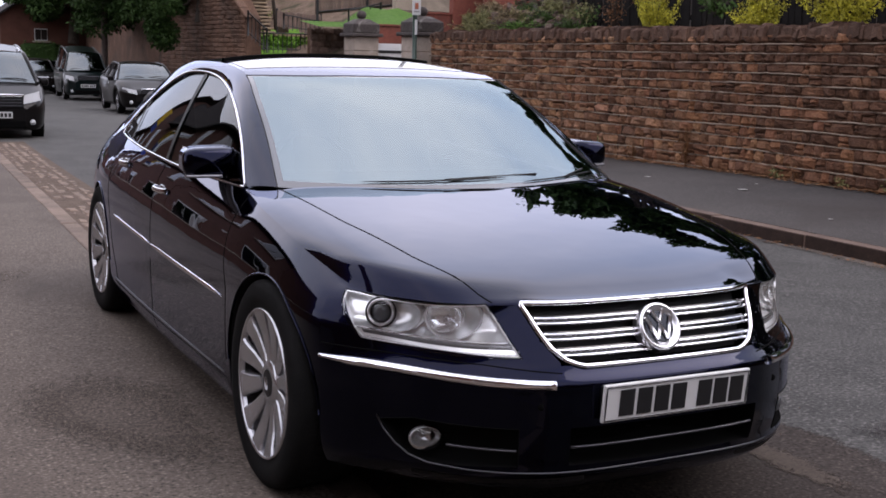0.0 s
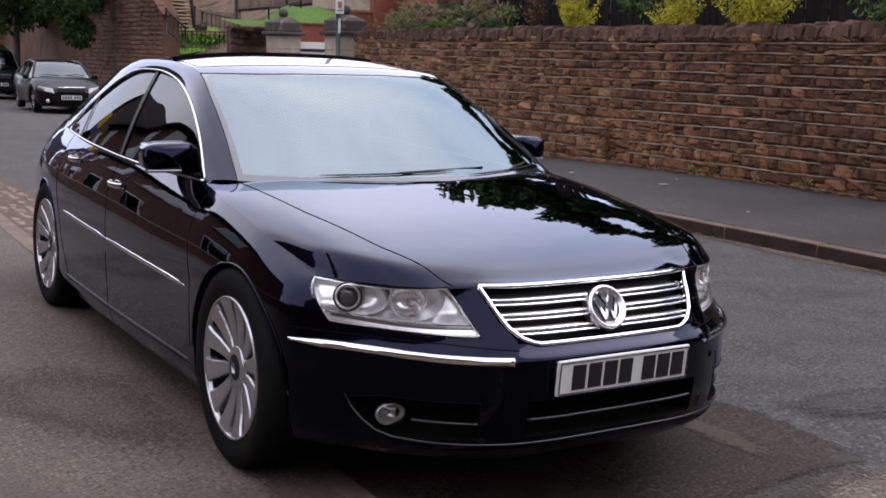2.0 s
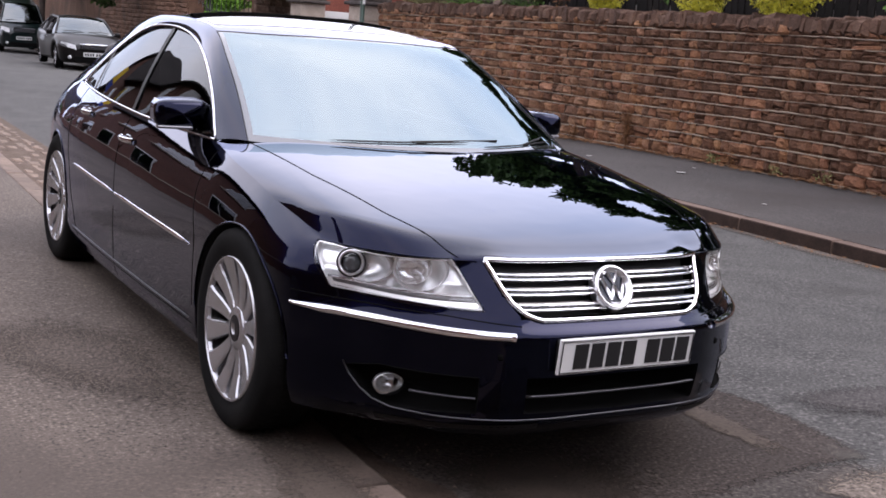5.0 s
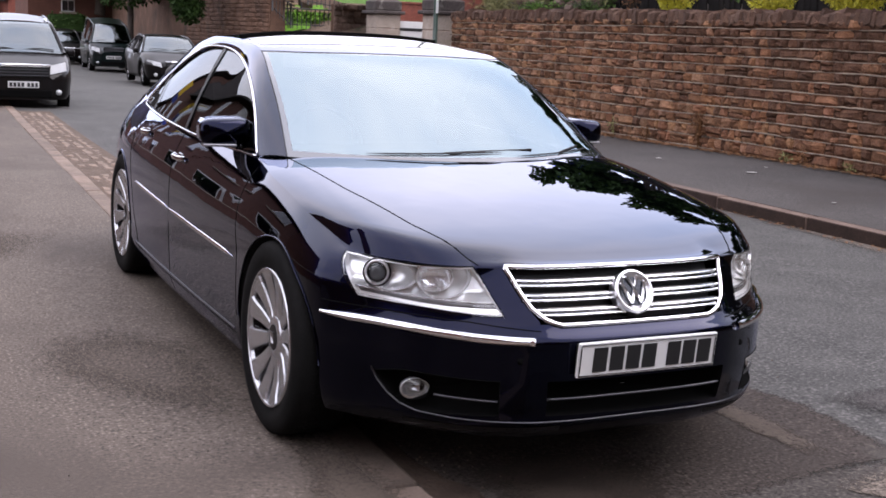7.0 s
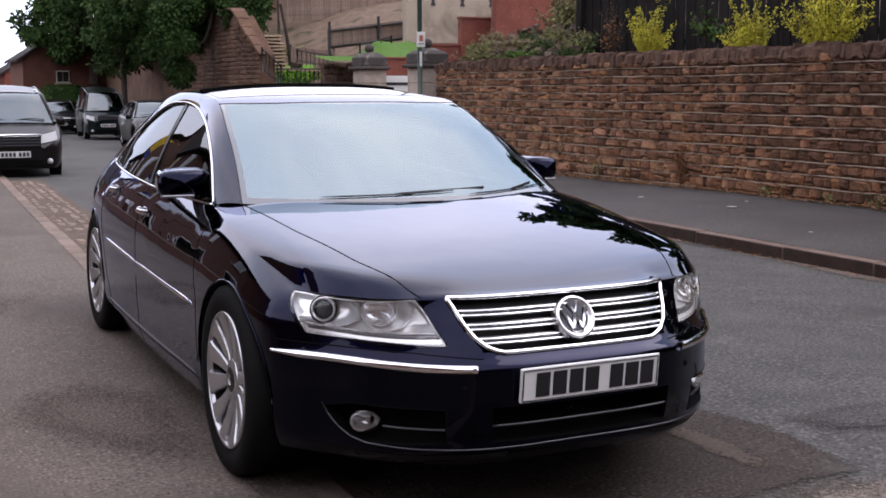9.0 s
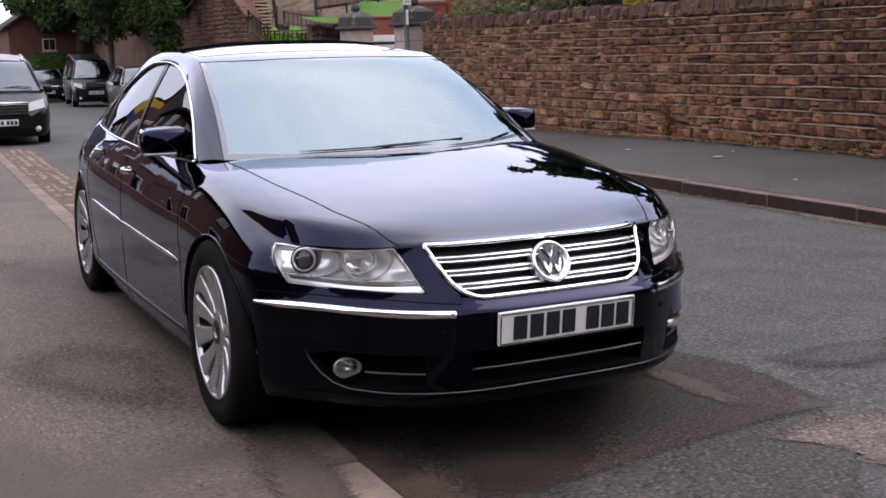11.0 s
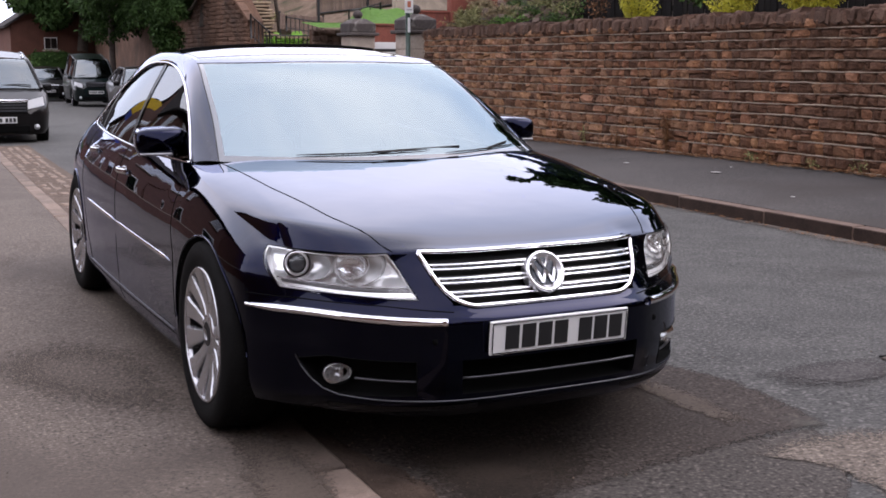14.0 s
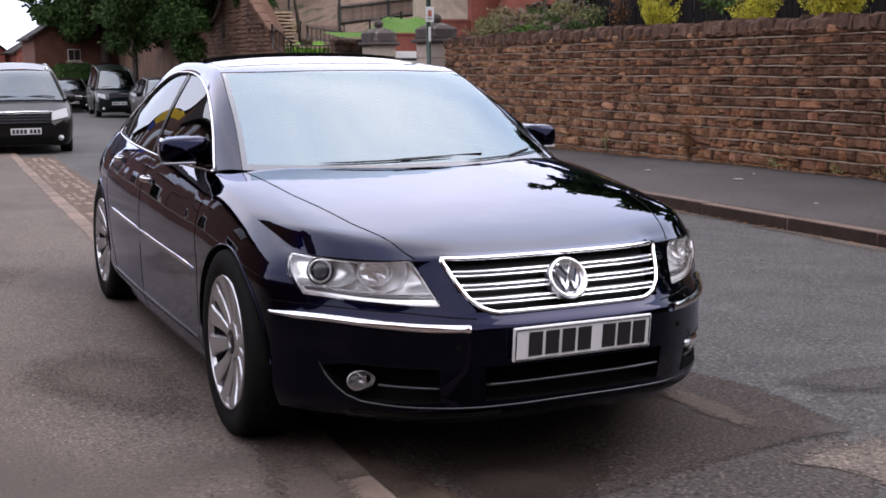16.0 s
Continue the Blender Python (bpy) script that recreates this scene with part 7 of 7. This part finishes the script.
big_tree((13.0, -1.0, 2.4), 6.0, 2.6, 3500, .20, M["leaf_dark"], "dark tree added out of view beyond the board fence", 10, 0)

# ---------- other parked cars ----------
def street_car(name, at, turn, label, paint, L, W, H, belt, hood_y, hood_z, screen_y, roof_y0, roof_y1, tail_y, tail_z, wheel_y, wheel_r, nose_z=.62, plate_z=.45, lamp=(.62, .66, .26, .15), grille=(.40, .64, .16), grille_mat="chrome", rails=False):
    """A parked car, nose towards -y, from its main lines."""
    car = thing(name, Matrix.Translation(at) @ Matrix.Rotation(radians(turn), 4, "Z"), label, "car", "parked cars")
    hw = W / 2
    ys = [0, .03, .10, .25, .5, hood_y, hood_y + .35, L * .5, L * .7, L - .45, L - .18, L - .04, L]
    top = spline1([0, .10, .25, hood_y, L * .5, tail_y, L], [nose_z, nose_z + .08, nose_z + .13, hood_z, belt, tail_z, tail_z - .06])
    wid = spline1([0, .10, .3, .7, L * .5, L - .5, L - .15, L], [hw * .55, hw * .78, hw * .92, hw * .985, hw, hw * .97, hw * .86, hw * .66])
    P = []
    for y in np.r_[0, .03, .07, .12, .2, np.linspace(.3, L - .3, 40), L - .2, L - .12, L - .05, L]:
        w, t = float(wid(y)), float(top(y))
        zb = .20
        for wy in wheel_y:
            if abs(y - wy) < wheel_r + .05:
                zb = max(zb, wheel_r + math.sqrt(max((wheel_r + .05) ** 2 - (y - wy) ** 2, 0)))
        zb = min(zb, t - .08)
        mid = max(.55, zb + .01)
        P.append([(0, y, zb), (w * .90, y, zb), (w * .97, y, zb + (mid - zb) * .25), (w, y, mid), (w * .995, y, mid + (t - mid) * .5), (w * .96, y, t - .045), (w * .90, y, t - .006), (w * .6, y, t + .018), (0, y, t + .03)])
    P = np.array(P)
    for s in (1, -1):
        sheet("body_side", P * [s, 1, 1], paint, car, flip=s > 0)
    cap = P[0]
    mesh_object("front_panel", np.r_[cap, cap[::-1][1:-1] * [-1, 1, 1]], [tuple(range(2 * len(cap) - 2))], paint, car, smooth=False)
    cap = P[-1]
    mesh_object("rear_panel", np.r_[cap, cap[::-1][1:-1] * [-1, 1, 1]], [tuple(reversed(range(2 * len(cap) - 2)))], paint, car, smooth=False)
    # cabin
    b0, b1, rw = hw * .88, hw * .86, hw * .68
    z0 = float(top(screen_y)) + .01
    A = [(b0, screen_y, z0), (rw, roof_y0, H - .05), (rw, roof_y1, H - .06), (b1, tail_y, float(top(tail_y)))]
    k = np.linspace(0, 1, 12)
    path = curve(A, np.linspace(0, 1, 40))
    base_l = np.stack([np.interp(path[:, 1], [screen_y, L * .5, tail_y], [hw * .90, hw * .955, hw * .88]), path[:, 1], [float(top(y)) - .005 for y in path[:, 1]]], -1)
    for s in (1, -1):
        q = np.linspace(0, 1, 6)[:, None, None]
        sheet("side_window", (base_l * (1 - q) + path * q) * [s, 1, 1], M["car_glass"], car, flip=s < 0)
        tube("roof_rail", path * [s, 1, 1], .035, paint, car, sides=8)
        for f_ in (.42, .70):
            i = int(f_ * 39)
            tube("window_post", np.array([base_l[i] + [.004, -.06, 0], path[i] + [.004, .02, 0]]) * [s, 1, 1], .03, M["black_gloss"], car, sides=6, up=(1, 0, 0))
        if rails:
            tube("rack_rail", np.array([(rw - .04, roof_y0 + .25, H - .03), (rw - .04, roof_y0 + .4, H + .03), (rw - .04, roof_y1 - .3, H + .03), (rw - .04, roof_y1 - .1, H - .03)]) * [s, 1, 1], .02, M["chrome_dull"], car, sides=6)
    u = np.linspace(-1, 1, 15)
    n0 = int(np.argmin(np.abs(path[:, 1] - roof_y0)))
    n1 = int(np.argmin(np.abs(path[:, 1] - roof_y1)))
    def skin(i0, i1, bulge, lift):
        return np.array([[(path[i, 0] * a, path[i, 1] - bulge * (1 - a * a), path[i, 2] + lift * (1 - a * a)) for a in u] for i in range(i0, i1 + 1)])
    sheet("windscreen", skin(0, n0, .10, .02), M["far_screen"], car)
    sheet("roof", skin(n0, n1, 0, .05), paint, car)
    sheet("rear_window", skin(n1, 39, -.06, .03), M["car_glass"], car)
    # wheels
    for wy in wheel_y:
        for s in (1, -1):
            wh = new("wheel")
            wh.parent = car
            wh.matrix_basis = Matrix.Translation((s * (hw * .96), wy, wheel_r)) @ (Matrix.Identity(4) if s > 0 else Matrix.Rotation(math.pi, 4, "Z"))
            lathe("tyre", [(-.20, wheel_r * .7), (-.19, wheel_r * .97), (-.15, wheel_r), (-.03, wheel_r), (.0, wheel_r * .95), (.005, wheel_r * .8), (-.01, wheel_r * .68)], M["rubber"], wh, "", 28)
            lathe("rim", [(-.015, wheel_r * .69), (-.03, wheel_r * .62), (-.05, wheel_r * .2), (-.03, 0)], M["alloy"], wh, "", 28)
            me = bpy.data.meshes.new("spoke")
            me.from_pydata([(-.012, -.03, .05), (-.012, .03, .05), (-.004, .035, wheel_r * .67), (-.004, -.035, wheel_r * .67), (-.05, -.03, .05), (-.05, .03, .05), (-.05, .035, wheel_r * .67), (-.05, -.035, wheel_r * .67)], [], [(0, 1, 2, 3), (1, 5, 6, 2), (4, 0, 3, 7)])
            me.materials.append(M["alloy"])
            for i in range(6):
                sp = new("spoke", me)
                sp.parent = wh
                sp.matrix_basis = Matrix.Rotation(i * math.pi / 3, 4, "X")
    # lamps, grille, plate, mirrors
    lx, lz, lw, lh = lamp
    for s in (1, -1):
        i = np.linspace(-1, 1, 9)
        rows = []
        for dz in (-.5, -.2, .2, .5):
            rows.append([(lx + lw / 2 * a * (1 - .12 * dz), float(np.interp(lx + lw / 2 * a, [hw * .5, hw * .75, hw * .95], [-.005, .10, .40])) + .06 * (dz + .5), lz + lh * dz + .03 * a) for a in i])
        sheet("headlight", np.array(rows) * [s, 1, 1] - [0, .012, 0], M["far_lamp"], car, "clear headlight", flip=s < 0)
        fog = lathe("fog_lamp", [(.02, .05), (-.01, .045), (-.02, .0)], M["far_lamp"], car, "", 14, "y", (s * hw * .68, .02, .33))
        block("wing_mirror", (.16, .10, .14), (s * (hw + .03), screen_y + .25, z0 + .02), paint, car, bevel=.04, segments=3, smooth=True)
        block("door_handle", (.02, .18, .03), (s * (hw * .995), L * .48, belt - .12), M["chrome_dull"], car, bevel=.008)
    gx, gz, gh = grille
    g = block("grille", (gx * 2, .05, gh), (0, .006, gz), M["trim_black"], car, bevel=.015)
    for k_ in range(4):
        block("grille_bar", (gx * 1.9, .02, .010), (0, -.022, gz - gh * .36 + gh * .24 * k_), M["dark_metal"] if grille_mat != "chrome" or k_ < 3 else M["chrome"], g, bevel=.003)
    block("intake", (hw * 1.1, .04, .14), (0, .0, .30), M["gap"], car, bevel=.02)
    tube("grille_trim", [(-gx * 1.02, -.026, gz + gh * .46), (0, -.034, gz + gh * .50), (gx * 1.02, -.026, gz + gh * .46)], .017, M["chrome"] if grille_mat == "chrome" else M["dark_metal"], g, "chrome strip along the grille", sides=8)
    for s in (-1, 1):
        a_ = np.array([(s * .05 + s * hw * .62 * q, screen_y - .085 + .03 * q + .055, z0 + .055 + .03 * math.sin(3 * q)) for q in np.linspace(0, 1, 8)])
        tube("wiper", a_, .010, M["trim_black"], car, sides=5)
    plate = block("number_plate", (.52, .02, .11), (0, -.022, plate_z), M["plate_white"], car, "white number plate with plain bars", bevel=.004)
    for i in range(7):
        block("bar", (.048, .006, .072), (-.21 + .066 * i + (.03 if i > 3 else 0), -.034, plate_z), M["black_matt"], plate, bevel=.001)
    block("underbody", (W * .8, L * .9, .12), (0, L / 2, .24), M["liner"], car, bevel=.03)
    return car


glass("far_screen", (.12, .13, .14), 2.5, (.72, .78, .80))
street_car("people_carrier", (.21, 18.9, -.19), -3, "black people carrier with a chrome-topped grille and roof bars", M["paint_black"], 4.8, 1.75, 1.57, 1.02, 1.05, 1.0, .95, 1.75, 4.2, 4.62, 1.05, (.95, 3.95), .33, .62, .46, (.60, .755, .29, .155), (.45, .70, .22), "chrome", True)
street_car("compact_saloon", (5.25, 28.8, -.265), -3, "black compact saloon car with a small grille", M["paint_black"], 4.58, 1.76, 1.37, .90, 1.0, .90, 1.25, 2.05, 3.3, 4.15, .98, (.85, 3.58), .32, .55, .42, (.62, .62, .34, .13), (.34, .62, .13), "chrome")
street_car("panel_van", (5.78, 41.3, -.41), -4, "dark green passenger van parked by the wall", M["paint_green"], 4.8, 1.66, 1.75, 1.06, .75, 1.08, .62, 1.30, 4.55, 4.72, 1.15, (.80, 3.75), .32, .68, .52, (.62, .80, .26, .15), (.36, .80, .13), "dark")
street_car("hatchback", (5.45, 51.0, -.53), -4, "dark hatchback parked beyond the van", M["paint_black"], 4.1, 1.72, 1.45, .92, .9, .88, 1.1, 1.8, 3.4, 3.95, .98, (.75, 3.3), .30)
street_car("hatchback", (1.45, 84.0, -.775), 90, "white hatchback parked across the far side road", M["sign_white"], 4.1, 1.72, 1.45, .92, .9, .88, 1.1, 1.8, 3.4, 3.95, .98, (.75, 3.3), .30)
street_car("hatchback", (6.5, 56.0, -.60), -4, "silver-grey hatchback far down the road", M["paint_grey"], 4.1, 1.72, 1.45, .92, .9, .88, 1.1, 1.8, 3.4, 3.95, .98, (.75, 3.3), .30)

build_saloon()

# ---------- road grit and small repairs in front of the saloon ----------
patch_mesh("road_dust_pale", [(.66, -.06), (.95, -.02), (1.22, -.02), (1.42, -.12), (1.40, -.45), (1.2, -.80), (.95, -1.05), (.80, -.80), (.84, -.50), (.82, -.28)], lambda x, y: on_road(x, y) + .003, M["dust_pale"], "pale sandy dust worn into the asphalt", 2, True, 2.2)
patch_mesh("road_dust_streak", [(.84, .92), (.98, .90), (1.05, .62), (1.03, .36), (.98, .05), (.86, .05), (.82, .45)], lambda x, y: on_road(x, y) + .004, M["dust_tan"], "tan streak of dust beside the saloon's nose", 12, True, 1.6)
patch_mesh("road_smudge", [(1.30, .70), (1.75, .72), (2.2, .62), (2.35, .40), (2.0, .22), (1.6, .22), (1.32, .40)], lambda x, y: on_road(x, y) + .003, M["smudge_road"], "dark worn smooth place in the road", 13, True, 1.2)
# brown dirt, its colour also carrying the shade below the nose
patch_mesh("gutter_mud", [(-.60, .55), (-.2, .70), (.25, .65), (.50, .35), (.42, .0), (.15, -.25), (-.2, -.45), (-.58, -.40)], lambda x, y: on_road(x, y) + .004, M["dirt_shaded"], "brown dirt by the kerb, darkened for the shade under the saloon's nose", 14, True, 1.1)
for a, b, seed in ((1.6, 5.4, 31), (4.6, 8.8, 32), (8.0, 12.4, 33)):
    ys = np.linspace(a, b, 7)
    side_a = [(kerb_r(y) - .24 - .07 * math.sin(2.3 * y), y) for y in ys]
    side_b = [(kerb_r(y) + .26, y) for y in ys[::-1]]
    patch_mesh("kerb_dust", side_a + side_b, lambda x, y: on_road(x, y) + .002, M["dust_pale"], "pale dust and grit along the far kerb", seed, True, 1.1)
patch_mesh("kerb_grime", [(-1.02, -1.2), (-.78, -1.1), (-.72, -.2), (-.62, .5), (-.66, 1.0), (-.85, 1.2), (-1.0, .5), (-1.08, -.3)], lambda x, y: .0215 + max(0, -.76 - x) * .0099, M["dust_tan"], "brown grime over the kerb and the pavement's edge", 34, True, 1.3)
patch_mesh("pothole", [(2.12, .60), (2.24, .59), (2.36, .50), (2.34, .42), (2.20, .45), (2.10, .53)], lambda x, y: on_road(x, y) + .004, M["gap"], "small dark pothole with a broken edge", 15)
rk = np.random.default_rng(91)
for i in range(9):
    ob = tagged(new("asphalt_crumb", stone_mesh("asphalt_crumb", (.03, .045, .02), M["asphalt_pale"], 820 + i)), "pale broken asphalt crumb at the pothole's edge", "rubble", "crumbs at the pothole")
    x, y = 2.10 + .03 * i + rk.uniform(-.02, .02), .50 - .012 * i + rk.uniform(-.03, .03)
    ob.matrix_basis = Matrix.Translation((x, y, on_road(x, y) + .008)) @ Matrix.Rotation(rk.uniform(0, 6), 4, "Z") @ Matrix.Diagonal((*rk.uniform(.4, 1.0, 2), .6, 1))
pave = lambda x, y: .0165 + (-.76 - x) * .0099 + .004
patch_mesh("pavement_smudge", [(-.78, 2.3), (-1.2, 2.8), (-1.65, 2.6), (-1.75, 2.0), (-1.5, 1.4), (-1.15, 1.0), (-.95, .8), (-.78, 1.0)], pave, M["smudge"], "dark grimy stain on the pavement", 16, True, 1.0)
patch_mesh("pavement_smudge", [(-.78, 5.2), (-1.6, 5.6), (-2.6, 5.2), (-3.1, 4.4), (-2.2, 3.9), (-1.2, 4.1)], pave, M["smudge"], "dark grimy stain across the pavement", 17, True, 1.0)
patch_mesh("crossing_slab", [(-3.4, 22.6), (-.62, 22.4), (-.50, 27.0), (-.30, 32.0), (-3.2, 32.5)], lambda x, y: .0165 + (-.76 - x) * .0099 + .012 + fall(y), M["crossing_concrete"], "pale concrete crossing over the pavement", 18)
rows = []
for y in np.linspace(-1.6, 2.2, 40):
    w = .07 + .16 * math.exp(-((y + .1) / .55) ** 2) + .02 * math.sin(9 * y)
    a, b = across(y, 0), across(y, 1)
    rows.append([(kerb_l(y) + .004 + w * k, y, road_z((kerb_l(y) + w * k - a) / (b - a)) + .012 - .013 * k ** 3 + .004 * math.sin(31 * y + 9 * k) * k * (1 - k) * 4) for k in np.linspace(0, 1, 6)])
tagged(sheet("kerb_dirt", np.array(rows), M["gutter_dirt"], None, flip=True), "brown dirt gathered along the kerb", "dirt", kind="stuff")
r = np.random.default_rng(77)
v, f = [], []
for i in range(330):
    if i < 200:
        y = r.uniform(-1.2, 1.5)
        x = kerb_l(y) + .03 + abs(r.normal()) * .20
    else:
        x, y = r.uniform(-.5, 3.4), r.uniform(-2.2, 1.2)
    s = r.uniform(.002, .006)
    z = on_road(x, y) + .006
    k = len(v)
    d = r.uniform(.6, 1.3, 6) * s
    v += [(x - d[0], y, z), (x + d[1], y, z), (x, y - d[2], z), (x, y + d[3], z), (x, y, z + d[4] * .8), (x, y, z - .003)]
    f += [tuple(k + a for a in q) for q in ((0, 2, 4), (2, 1, 4), (1, 3, 4), (3, 0, 4), (2, 0, 5), (1, 2, 5), (3, 1, 5), (0, 3, 5))]
tagged(mesh_object("gravel", v, f, M["dirt"], smooth=False), "loose brown gravel on the road", "gravel", kind="stuff")
v, f = [], []
for i in range(520):
    x, y = r.uniform(-3.0, -.8), r.uniform(-2.0, 4.5)
    s = r.uniform(.002, .005)
    z = .017 + (-.8 - x) * .009 + .002
    k = len(v)
    d = r.uniform(.6, 1.3, 6) * s
    v += [(x - d[0], y, z), (x + d[1], y, z), (x, y - d[2], z), (x, y + d[3], z), (x, y, z + d[4] * .8)]
    f += [tuple(k + a for a in q) for q in ((0, 2, 4), (2, 1, 4), (1, 3, 4), (3, 0, 4))]
tagged(mesh_object("grit", v, f, M["gravel"], smooth=False), "fine pale grit on the pavement", "grit", kind="stuff")
